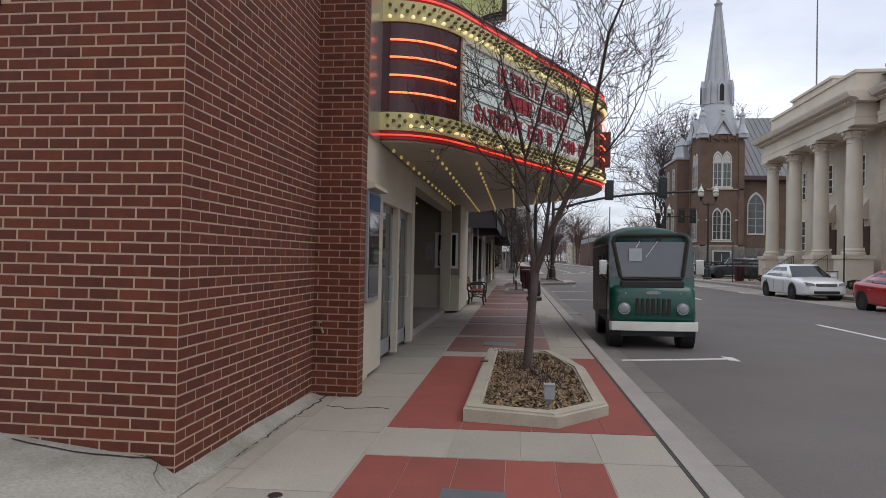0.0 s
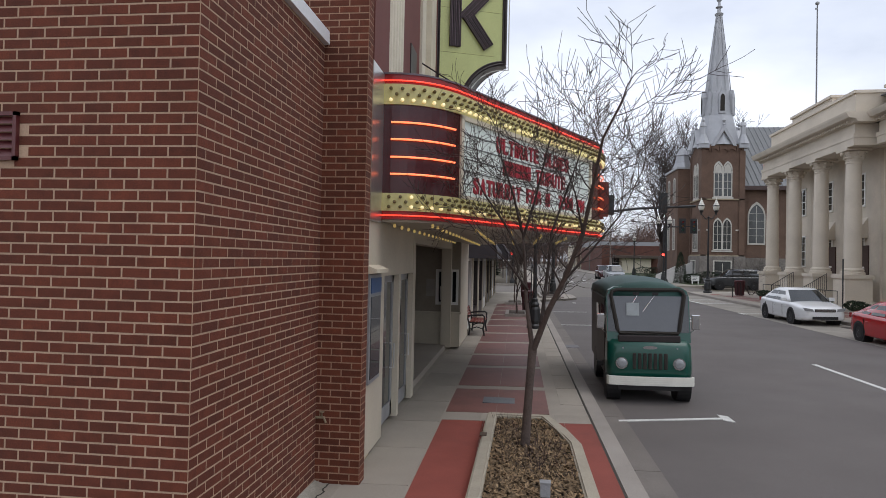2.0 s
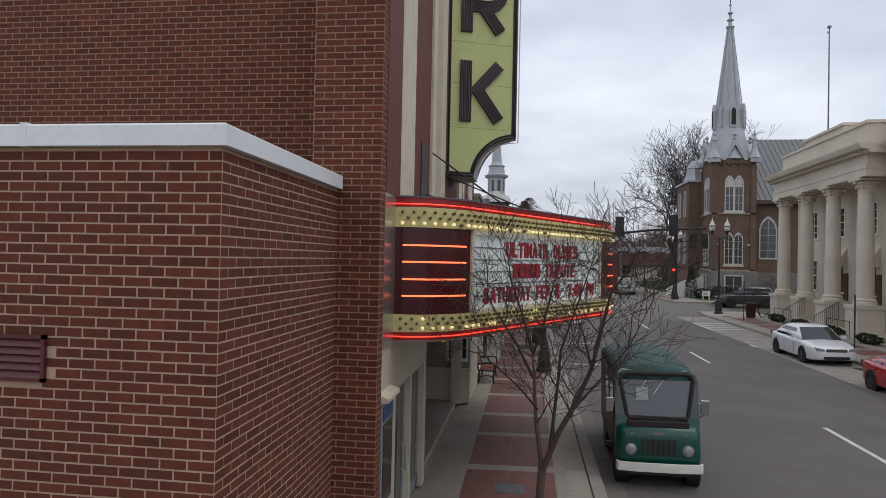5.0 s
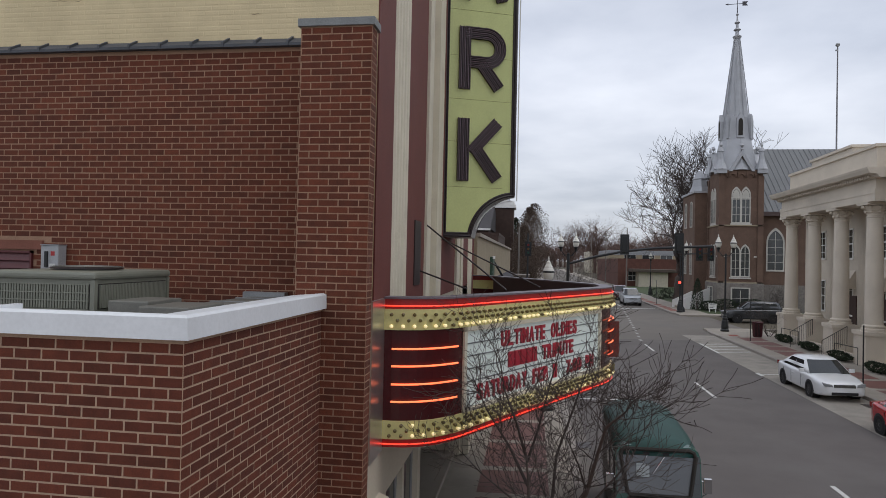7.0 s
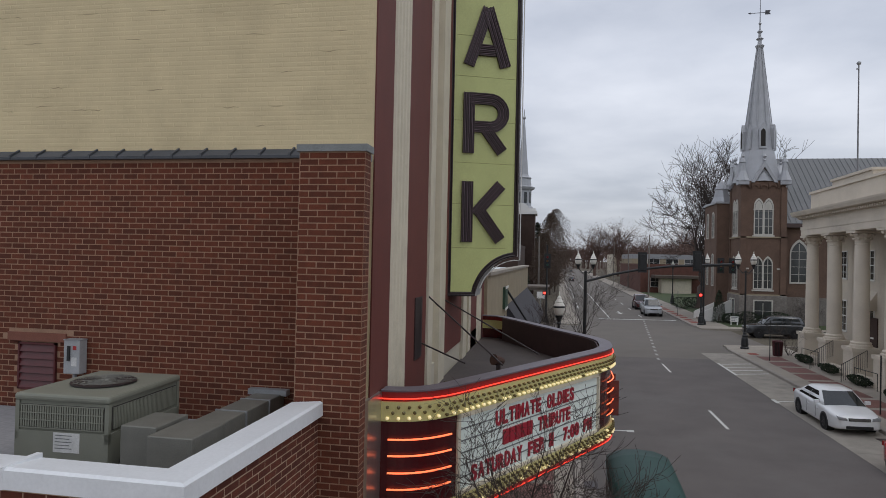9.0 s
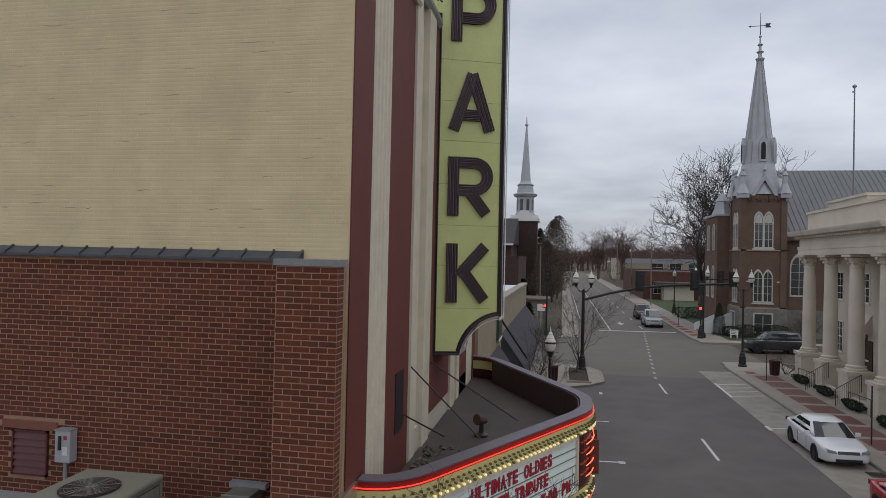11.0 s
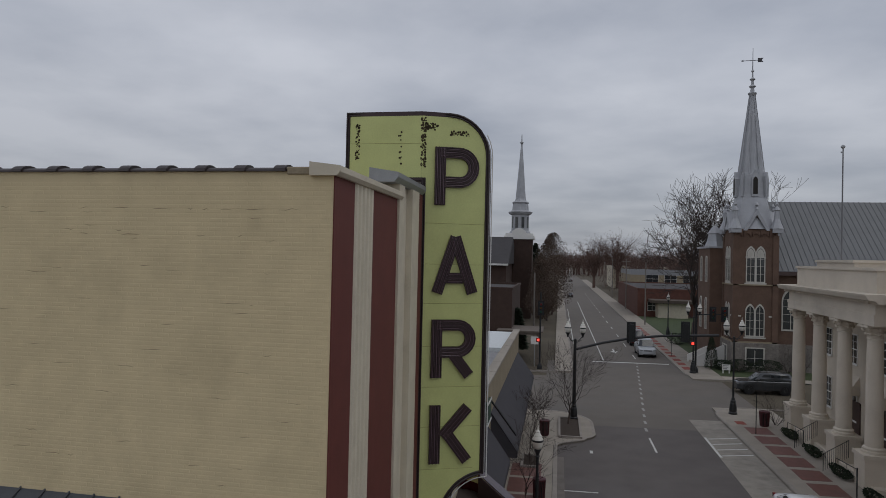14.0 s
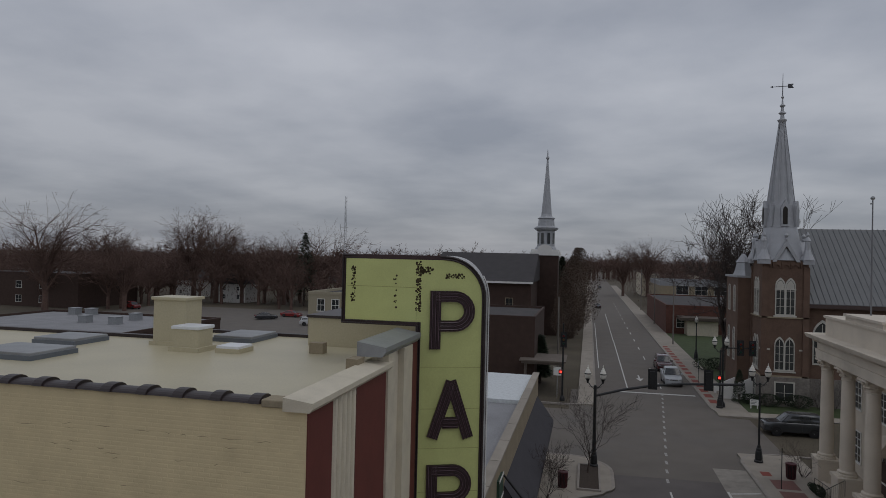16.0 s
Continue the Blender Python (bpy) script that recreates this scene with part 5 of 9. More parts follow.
    for y in bays:
        o = 0.0 if y > ye else back
        ped = put("pedestal", boxes((17.35 + o, 18.65 + o, y - 0.65, y + 0.65, -0.2, 2.05), (17.28 + o, 18.72 + o, y - 0.72, y + 0.72, 2.05, 2.25), (17.3 + o, 18.7 + o, y - 0.7, y + 0.7, -0.2, 0.3)), LIMESTONE, label="square limestone pedestal")
        for nm, me, z in (("column", shaft, 2.25), ("capital", capm, 8.06)):
            col = new(nm, me)
            col.parent = C
            col.location = inv @ Vector((18.0 + o, y, z))
        # pilaster on the wall behind
        put("pilaster", boxes((wx + o - 0.12, wx + o + 0.01, y - 0.45, y + 0.45, 0.7, 8.75)), LIMESTONE)
    for a, b in zip(bays, bays[1:]):
        y = (a + b) / 2
        for z0, z1 in ((2.6, 4.6), (5.9, 7.7)):
            w = sash(C, y - y0, "x", wx + (back if y < ye + 1 else 0) - x0, z0 - g0, z1 - g0, 1.15, -1)
        o = back if y < ye + 1 else 0.0
        put("stair_wall", boxes((17.5 + o, 17.7 + o, b + 0.8, a - 0.8, 0.3, 0.9)), LIMESTONE)
    # end wall with windows
    for z0, z1 in ((2.6, 4.6), (5.9, 7.7)):
        for x in (21.2, 24.2, 27.2):
            sash(C, x - x0, "y", yn - 0.4 - y0, z0 - g0, z1 - g0, 1.1, 1)
    # entrance canopy brackets as seen on the wall
    for y in (40.1, 36.4):
        bm = bmesh.new()
        prism(bm, [(wx, 4.2), (wx - 0.7, 4.2), (wx, 5.3)], "y", y - 0.45, y + 0.45)
        put("door_hood", bm, LIMESTONE, label="small pointed stone door hood")
        d = put("door", boxes((wx - 0.06, wx, y - 0.6, y + 0.6, 1.2, 3.8)), DARKBR, label="dark panelled door")
    # steps between the pedestals
    for k in range(5):
        put("step", boxes((16.6 + 0.28 * k, 17.7, 37.1, 41.2, -0.1 + 0.17 * k, 0.07 + 0.17 * k)), CONC)
    return C


build_courthouse()


def railing(name, path, h, label, r=0.02, gap=0.13):
    """Iron handrail with pickets along a path of ground points."""
    R = thing(name, Matrix.Translation(path[0]), label, "railing")
    o = Vector(path[0])
    pts = [Vector(p) - o for p in path]
    bm = bmesh.new()
    path_rod(bm, [p + Vector((0, 0, h)) for p in pts], r)
    part("handrail", bm, BLACKM, R)
    for a, b in zip(pts, pts[1:]):
        n = max(1, int((b - a).length / gap))
        for k in range(n + 1):
            p = a + (b - a) * (k / n)
            part("picket", rod(bmesh.new(), p, p + Vector((0, 0, h)), 0.011 if 0 < k < n else 0.02, None, 5), BLACKM, R)
    return R


for y in (46.6, 41.8):
    railing("stair_rail", [(17.6, y, 0.29), (19.0, y, 1.2)], 1.05, "black iron stair rail at the courthouse steps")
pole = thing("flagpole", pose(20.4, 46.7, 13.0) @ Matrix.Scale(1.13, 4), "tall thin flagpole with a ball finial on the courthouse", "flagpole")
part("mast", rod(bmesh.new(), (0, 0, -0.2), (0, 0, 6.85), 0.05, 0.035, 10), mat("grey_mast", (0.16, 0.16, 0.17), 0.5), pole)
part("ball", lathe(bmesh.new(), [(0.03, 0), (0.1, 0.05), (0.13, 0.12), (0.1, 0.19), (0.02, 0.24)], 10, (0, 0, 6.85)), GREYMETAL, pole)
part("truck", boxes((-0.12, 0.02, -0.04, 0.04, 6.6, 6.68)), GREYMETAL, pole)


# ---- brick church with a silver spire ----
def gothic(w, z0, zs, n=8):
    """Outline of a pointed window: width w, sill z0, springing zs."""
    h = w / 2
    pts = [(-h, z0), (h, z0), (h, zs)]
    pts += [(-h + w * math.cos(a), zs + w * math.sin(a)) for a in np.linspace(0.0, math.pi / 3, n)][1:]
    pts += [(h - w * math.cos(a), zs + w * math.sin(a)) for a in np.linspace(math.pi / 3, 0.0, n)][1:]
    return pts


def round_top(w, z0, zs, n=10):
    h = w / 2
    return [(-h, z0), (h, z0)] + [(h * math.cos(a), zs + h * math.sin(a)) for a in np.linspace(0, math.pi, n)]


def build_church():
    g = 0.74
    C = thing("church", pose(23.96, 80.9, 0.4) @ Matrix.Scale(1.25, 4), "brown brick church with a silver spire and pale pointed windows", "church")

    def ring_window(parent, pts_out, pts_in, axis, at, sign, cx, material=mat("weathered_cream_paint", (0.5, 0.48, 0.43), 0.6, var=0.12, scale=2), lights=2):
        """A pale surround with dark glass set back in it."""
        bm = bmesh.new()
        n = len(pts_out)

        def P(p, o):
            return (cx + p[0], at + sign * o, p[1]) if axis == "y" else (at + sign * o, cx + p[0], p[1])
        a = [bm.verts.new(P(p, 0.06)) for p in pts_out]
        b = [bm.verts.new(P(p, 0.06)) for p in pts_in]
        c = [bm.verts.new(P(p, -0.1)) for p in pts_in]
        d = [bm.verts.new(P(p, -0.1)) for p in pts_out]
        for k in range(n):
            j = (k + 1) % n
            bm.faces.new((a[k], a[j], b[j], b[k]))
            bm.faces.new((b[k], b[j], c[j], c[k]))
            bm.faces.new((d[k], d[j], a[j], a[k]))
        zs = [p[1] for p in pts_in]
        w = max(p[0] for p in pts_in)
        args = []
        for k in range(1, lights):
            u = -w + 2 * w * k / lights
            args.append((u - 0.025, u + 0.025, min(zs), max(zs) - 0.25 * w))
        for z in np.arange(min(zs) + 0.7, max(zs) - w, 0.7):
            args.append((-w, w, z - 0.015, z + 0.015))
        for u0, u1, z0, z1 in args:
            lo, hi = sorted((at + sign * 0.045, at - sign * 0.08))
            if axis == "y":
                box(bm, cx + u0, cx + u1, lo, hi, z0, z1)
            else:
                box(bm, lo, hi, cx + u0, cx + u1, z0, z1)
        bmesh.ops.recalc_face_normals(bm, faces=bm.faces)
        f = part("window", bm, material, parent, "pale painted window surround")
        bm = bmesh.new()
        bm.faces.new([bm.verts.new(P(p, 0.012)) for p in pts_in])
        bmesh.ops.recalc_face_normals(bm, faces=bm.faces)
        part("pane", bm, PANEL, f)
        return f
    hw = 1.9
    z_e = 13.15
    tower = part("tower", boxes((-hw, hw, -hw, hw, -0.3, z_e)), CHBRICK, C, "square brown brick tower")
    # stone base, string courses, corbel arches
    part("base_course", boxes((-hw - 0.18, hw + 0.18, -hw - 0.18, hw + 0.18, -0.3, 2.6), bevel=0.05), mat("rough_grey_stone", (0.2, 0.18, 0.16), 0.9, var=0.35, scale=1.6, fine=8, bump=0.6), C, "rough grey stone base")
    for z in (2.6, 7.9):
        part("string_course", boxes((-hw - 0.1, hw + 0.1, -hw - 0.1, hw + 0.1, z, z + 0.12)), TANSTONE, C)
    for s in (-1, 1):
        for k in range(5):
            x = -hw + 0.38 + k * 0.76
            bm = bmesh.new()
            prism(bm, [(x - 0.38, z_e - 0.1), (x + 0.38, z_e - 0.1)] + [(x + 0.3 * math.cos(a), z_e - 0.75 + 0.34 * math.sin(a)) for a in np.linspace(0, math.pi, 7)], "y", -hw - 0.12, -hw + 0.02) if s < 0 else None
            if s < 0:
                part("corbel_arch", bm, CHBRICK, C)
            else:
                bm.free()
    # corner buttresses
    for sx in (-1, 1):
        part("buttress", boxes((sx * hw - 0.35 * (sx > 0) - 0.08, sx * hw + 0.35 * (sx < 0) + 0.08, -hw - 0.1, -hw + 0.3, -0.3, z_e - 0.6)), CHBRICK, C)
        part("buttress", boxes((sx * hw - 0.35 * (sx > 0) - 0.08, sx * hw + 0.35 * (sx < 0) + 0.08, hw - 0.3, hw + 0.1, -0.3, z_e - 0.6)), CHBRICK, C)
    # tower windows
    for axis, at, sign in (("y", -hw, -1), ("x", -hw, -1)):
        lo, hi = sorted((at + sign * 0.07, at - sign * 0.02))
        for u in (-0.42, 0.42):
            ring_window(C, gothic(0.84, 8.15, 10.85), gothic(0.66, 8.27, 10.8), axis, at, sign, u, lights=2)
            # pale louvred heads of the belfry lights
            bm = prism(bmesh.new(), [(u + p[0], p[1]) for p in gothic(0.6, 10.5, 10.8)], axis, *sorted((at + sign * 0.03, at + sign * 0.015)))
            part("louvred_head", bm, MATS["weathered_cream_paint"], C)
            ring_window(C, gothic(0.84, 3.15, 5.5), gothic(0.68, 3.27, 5.45), axis, at, sign, u, lights=2)
        for z, w in ((8.02, 0.95), (10.46, 0.88), (3.0, 0.95)):
            part("sill", boxes((-w, w, lo, hi, z, z + 0.13) if axis == "y" else (lo, hi, -w, w, z, z + 0.13)), MATS["weathered_cream_paint"], C)
        for u in (-1.5, 1.5):
            part("corbel_stone", boxes((u - 0.3, u + 0.3, lo, hi, 5.0, 5.13) if axis == "y" else (lo, hi, u - 0.3, u + 0.3, 5.0, 5.13)), MATS["weathered_cream_paint"], C)
        ring_window(C, [(-0.85, 0.4), (0.85, 0.4), (0.85, 2.2), (-0.85, 2.2)], [(-0.73, 0.5), (0.73, 0.5), (0.73, 2.1), (-0.73, 2.1)], axis, at - 0.19, sign, 0.0)
    # eaves: gables on each face, corner turrets
    for axis in ("x", "y"):
        for s in (-1, 1):
            bm = bmesh.new()
            a, b = sorted((s * (hw + 0.25), s * (hw - 0.25)))
            prism(bm, [(-1.15, z_e - 0.15), (0, z_e + 1.85), (1.15, z_e - 0.15), (0.85, z_e - 0.15), (0, z_e + 1.3), (-0.85, z_e - 0.15)], "y" if axis == "x" else "x", a, b)
            part("gable_trim", bm, SILVER, C, "silver painted gable trim")
            bm = bmesh.new()
            a, b = sorted((s * (hw + 0.02), s * (hw - 0.3)))
            prism(bm, [(-0.9, z_e - 0.2), (0, z_e + 1.4), (0.9, z_e - 0.2)], "y" if axis == "x" else "x", a, b)
            part("gable", bm, CHBRICK, C)
            bm = bmesh.new()
            lathe(bm, [(0.05, 0), (0.16, 0.12), (0.05, 0.3), (0.2, 0.5), (0.03, 0.75)], 8, (0 if axis == "x" else s * (hw + 0.1), s * (hw + 0.1) if axis == "x" else 0, z_e + 1.75))
            part("finial", bm, SILVER, C)
    for sx in (-1, 1):
        for sy in (-1, 1):
            bm = bmesh.new()
            box(bm, sx * (hw - 0.1) - 0.45, sx * (hw - 0.1) + 0.45, sy * (hw - 0.1) - 0.45, sy * (hw - 0.1) + 0.45, z_e - 0.35, z_e + 0.05)
            lathe(bm, [(0.62, 0.05), (0.4, 0.55), (0.26, 0.95), (0.2, 1.7), (0.3, 1.75), (0.2, 2.0), (0.06, 2.15), (0.14, 2.3), (0.04, 2.6)], 8, (sx * (hw - 0.1), sy * (hw - 0.1), z_e))
            part("turret", bm, SILVER, C, "silver corner turret")
    # broach, belfry octagon and spire
    def octo(r):
        return [(r * math.cos(math.pi / 8 + k * math.pi / 4), r * math.sin(math.pi / 8 + k * math.pi / 4)) for k in range(8)]
    bm = bmesh.new()
    sq = [bm.verts.new((x, y, z_e)) for x, y in ((-hw, -hw), (hw, -hw), (hw, hw), (-hw, hw))]
    lathe(bm, [(2.3, z_e), (1.8, z_e + 1.5), (1.45, z_e + 3.0)], 8)
    part("broach", bm, SILVER, C, "silver sheet-metal broach roof")
    part("belfry", lathe(bmesh.new(), [(1.46, z_e + 3.0), (1.42, z_e + 3.2), (1.2, z_e + 5.3)], 8), SILVER, C)
    for k in range(4):
        t = k * math.pi / 2
        rot = Matrix.Rotation(t, 4, "Z")
        bm = bmesh.new()
        prism(bm, [(-0.34, z_e + 3.1), (-0.34, z_e + 4.85), (0, z_e + 5.55), (0.34, z_e + 4.85), (0.34, z_e + 3.1)], "y", -1.5, -0.9)
        bmesh.ops.transform(bm, matrix=rot, verts=bm.verts)
        lu = part("lucarne", bm, SILVER, C, "silver gabled belfry opening")
        bm = bmesh.new()
        prism(bm, [(p[0], p[1]) for p in gothic(0.4, z_e + 3.3, z_e + 4.6)], "y", -1.52, -1.49)
        bmesh.ops.transform(bm, matrix=rot, verts=bm.verts)
        part("louvre", bm, DARKIN, lu)
        rot2 = Matrix.Rotation(t + math.pi / 4, 4, "Z")
        bm = bmesh.new()
        prism(bm, [(-0.13, z_e + 3.1), (-0.13, z_e + 5.0), (0, z_e + 5.4), (0.13, z_e + 5.0), (0.13, z_e + 3.1)], "y", -1.55, -1.1)
        bmesh.ops.transform(bm, matrix=rot2, verts=bm.verts)
        part("pinnacle", bm, SILVER, C)
    zt = 27.0 - g
    part("spire", lathe(bmesh.new(), [(1.24, z_e + 5.1), (1.14, z_e + 5.4), (0.26, zt - 0.2)], 8), SILVER, C, "tall silver octagonal spire")
    bm = bmesh.new()
    for x, y in octo(1.0):
        rod(bm, (x * 1.17, y * 1.17, z_e + 5.3), (x * 0.27, y * 0.27, zt - 0.2), 0.05, 0.03, 5)
    part("spire_ribs", bm, SILVER, C)
    part("finial", lathe(bmesh.new(), [(0.3, zt - 0.25), (0.42, zt), (0.2, zt + 0.15), (0.16, zt + 0.5), (0.34, zt + 0.65), (0.14, zt + 0.85), (0.12, zt + 1.2), (0.26, zt + 1.35), (0.08, zt + 1.55), (0.06, zt + 2.0), (0.14, zt + 2.15), (0.04, zt + 2.3)], 10), SILVER, C)
    bm = bmesh.new()
    rod(bm, (0, 0, zt + 2.2), (0, 0, zt + 4.4), 0.045, 0.02)
    rod(bm, (-0.95, 0, zt + 3.15), (0.6, 0, zt + 3.2), 0.03)
    prism(bm, [(0.45, zt + 3.0), (0.45, zt + 3.4), (0.95, zt + 3.4), (0.8, zt + 3.2), (0.95, zt + 3.0)], "y", -0.02, 0.02)
    prism(bm, [(-1.1, zt + 3.15), (-0.85, zt + 3.05), (-0.85, zt + 3.25)], "y", -0.02, 0.02)
    part("weather_vane", bm, mat("dark_vane", (0.06, 0.06, 0.07), 0.5), C, "dark weather vane")
    # nave to the east with a steep grey roof, and a lower wing to the north-west
    nz, nr, n0, n1 = 9.3, 16.1, -1.2, 13.2
    nave = part("nave", boxes((hw, 34, n0, n1, -0.3, nz)), CHBRICK, C, "brown brick nave wall")
    bm = bmesh.new()
    prism(bm, [(n0 - 0.6, nz - 0.25), ((n0 + n1) / 2, nr), (n1 + 0.6, nz - 0.25), (n1 + 0.6, nz), ((n0 + n1) / 2, nr + 0.3), (n0 - 0.6, nz)], "x", 1.2, 34.5)
    roof = part("roof", bm, CHROOF, C, "steep grey standing-seam roof")
    bm = bmesh.new()
    for k in range(66):
        x = 1.4 + k * 0.5
        rod(bm, (x, n0 - 0.6, nz + 0.03), (x, (n0 + n1) / 2, nr + 0.33), 0.03, 0.03, 4)
    part("seams", bm, CHROOF, roof)
    part("eaves_board", boxes((hw, 34.5, n0 - 0.7, n0 - 0.45, nz - 0.4, nz - 0.05)), mat("dark_eaves", (0.07, 0.045, 0.04), 0.7), C)
    part("west_wall", boxes((1.2, hw + 0.3, n0, n1, -0.3, nz + 1)), CHBRICK, C)
    for x in (3.3, 7.3, 11.3):
        ring_window(C, gothic(1.6, 3.75, 6.45), gothic(1.36, 3.9, 6.4), "y", n0, -1, x, lights=2)
        ring_window(C, [(x2, z) for x2, z in ((-0.9, 0.5), (0.9, 0.5), (0.9, 2.2), (-0.9, 2.2))], [(-0.78, 0.6), (0.78, 0.6), (0.78, 2.1), (-0.78, 2.1)], "y", n0, -1, x)
    part("base_course", boxes((hw, 34, n0 - 0.15, n0 + 0.1, -0.3, 2.5)), MATS["rough_grey_stone"], C)
    # narrower stair tower on the north-west
    part("wing", boxes((-3.1, -1.6, 2.2, 7.4, -0.3, 11.4)), CHBRICK, C, "brown brick stair wing")
    part("wing_cap", boxes((-3.25, -1.5, 2.05, 7.55, 11.4, 11.6)), SILVER, C)
    bm = lathe(bmesh.new(), [(1.0, 11.55), (0.75, 12.1), (0.6, 12.8), (0.7, 12.9), (0.15, 13.7)], 4, (-2.5, 3.0, 0))
    part("wing_turret", bm, SILVER, C)
    for y in (3.6, 5.9):
        ring_window(C, round_top(0.9, 3.2, 6.0), round_top(0.7, 3.3, 5.95), "x", -3.1, -1, y)
        ring_window(C, round_top(0.9, 8.0, 10.2), round_top(0.7, 8.1, 10.15), "x", -3.1, -1, y)


build_church()


# ---- shops north of the theatre ----
def build_shops():
    S = thing("shop_row", pose(-1.7, 22.6, -0.05) @ Matrix.Diagonal((1.05, 1.29, 1.06, 1)), "single-storey tan stone shop row with charcoal awnings", "building")
    inv = Matrix.Translation((1.0, -22.45, -0.05))

    def put(name, bm, material, parent=S, label=""):
        bmesh.ops.transform(bm, matrix=inv, verts=bm.verts)
        return part(name, bm, material, parent, label)
    x = -1.0
    put("body", boxes((-9.9, x - 0.3, 22.45, 46.8, -0.4, 5.9)), DARKBR, label="dark brick side and rear walls")
    put("roof", boxes((-9.9, x - 0.3, 22.45, 39.0, 5.9, 6.0)), ROOFG, label="flat grey roof")
    put("roof", boxes((-9.9, x - 0.3, 39.0, 46.8, 5.9, 6.25)), mat("pale_membrane", (0.6, 0.63, 0.64), 0.6), label="pale membrane roof")
    put("front_wall", boxes((x - 0.3, x, 22.45, 46.8, 2.9, 6.35)), TANSTONE, label="tan rough stone upper front")
    for k in range(9):
        y = 22.6 + k * 2.7
        put("parapet_cap", boxes((x - 0.42, x + 0.08, y, y + 2.66, 6.35, 6.47)), CONC)
    # shop fronts
    for k in range(8):
        y = 22.7 + k * 3.0
        f = put("shop_window", boxes((x - 0.15, x, y, y + 0.12, 0.1, 2.9), (x - 0.15, x, y + 2.3, y + 2.42, 0.1, 2.9), (x - 0.15, x, y, y + 2.42, 0.1, 0.6), (x - 0.15, x, y, y + 2.42, 2.55, 2.9)), WHITEP if k % 3 == 0 else DARKTRIM, label="framed shop window")
        put("pane", boxes((x - 0.1, x - 0.08, y + 0.12, y + 2.3, 0.6, 2.55)), PANE, f)
        put("pier", boxes((x - 0.2, x + 0.03, y + 2.42, y + 3.0, 0, 2.9)), CREAMW if k < 3 else TANSTONE)
    # awnings: canvas over a frame
    for y0, y1, z0, out in ((23.2, 28.6, 4.4, 1.05), (29.6, 46.3, 4.75, 1.3)):
        bm = bmesh.new()
        prism(bm, [(x, z0), (x + out, 2.95), (x + out, 2.65), (x + out - 0.03, 2.65), (x + out - 0.03, 2.92), (x, z0 - 0.05)], "y", y0, y1)
        a = put("awning", bm, AWNING, label="charcoal canvas awning")
        for yy in (y0, y1 - 0.02):
            bm = bmesh.new()
            prism(bm, [(x, z0), (x + out, 2.95), (x + out, 2.65), (x, 2.65)], "y", yy, yy + 0.02)
            put("awning_end", bm, AWNING, a)
        bm = bmesh.new()
        for yy in np.arange(y0 + 1.2, y1 - 0.5, 2.4):
            rod(bm, (x, yy, z0 - 0.12), (x + out - 0.05, yy, 2.9), 0.02, 0.02, 5)
        put("awning_frame", bm, BLACKM, a)
    # projecting sign with a dark arm
    put("sign_board", boxes((x - 0.05, x + 0.12, 27.6, 28.7, 4.75, 5.7)), mat("dark_green_board", (0.03, 0.07, 0.045), 0.5), label="dark green sign board, lettering not legible")
    put("sign_trim", boxes((x + 0.12, x + 0.14, 27.55, 28.75, 5.62, 5.74), (x + 0.12, x + 0.14, 27.55, 28.75, 4.7, 4.8)), WHITEP)
    bm = rod(bmesh.new(), (x, 28.9, 5.6), (x + 1.2, 30.0, 3.6), 0.05, 0.05, 6)
    put("sign_arm", bm, BLACKM)
    for yy, xx in ((30, -6), (33, -9), (27, -7)):
        put("roof_vent", boxes((xx, xx + 0.9, yy, yy + 0.9, 6.0, 6.7), (xx - 0.06, xx + 0.96, yy - 0.06, yy + 0.96, 6.7, 6.78)), GREYMETAL)


build_shops()


# ---- roof of the theatre: vents, hatches, skylights ----
def roof_box(name, x0, x1, y0, y1, z0, z1, body, cap, label, category, over=0.06, captext=""):
    T = thing(name, pose((x0 + x1) / 2, (y0 + y1) / 2, z0), label, category)
    w, d, h = (x1 - x0) / 2, (y1 - y0) / 2, z1 - z0
    part("curb", boxes((-w - 0.08, w + 0.08, -d - 0.08, d + 0.08, 0, 0.12)), body, T)
    part("body", boxes((-w, w, -d, d, 0.0, h - 0.06)), body, T)
    part("cap", boxes((-w - over, w + over, -d - over, d + over, h - 0.06, h + 0.03), bevel=0.015), cap, T, captext)
    return T


SKYTOP = mat("pale_skylight", (0.27, 0.28, 0.29), 0.5, var=0.25, scale=1.5, stain=0.5, stain_col=(0.13, 0.12, 0.11))
BLUEG = mat("blue_grey_metal", (0.15, 0.17, 0.2), 0.45, metal=0.2, var=0.12, scale=2)
roof_box("roof_stack", -10.15, -9.1, 15.9, 16.7, 13.6, 14.98, ROOFC, ROOFC, "tall cream coated roof stack", "roof stack")
roof_box("roof_hatch", -8.88, -8.1, 15.05, 15.75, 13.6, 14.27, ROOFC, WHITECAP, "square cream coated roof hatch", "roof hatch", 0.04)
roof_box("roof_vent", -7.6, -7.02, 15.3, 15.9, 13.6, 13.76, ROOFC, WHITECAP, "low white roof vent on the cream roof", "roof vent")
roof_box("skylight", -12.8, -11.0, 12.5, 13.85, 13.6, 13.76, BLUEG, SKYTOP, "low blue-grey skylight cover on the roof", "skylight", 0.05)
roof_box("skylight", -13.3, -12.0, 14.95, 16.15, 13.6, 13.76, BLUEG, SKYTOP, "low blue-grey skylight cover on the roof", "skylight", 0.05)
roof_box("skylight", -8.95, -7.75, 17.25, 18.75, 13.6, 13.76, BLUEG, SKYTOP, "low blue-grey skylight cover on the roof", "skylight", 0.05)
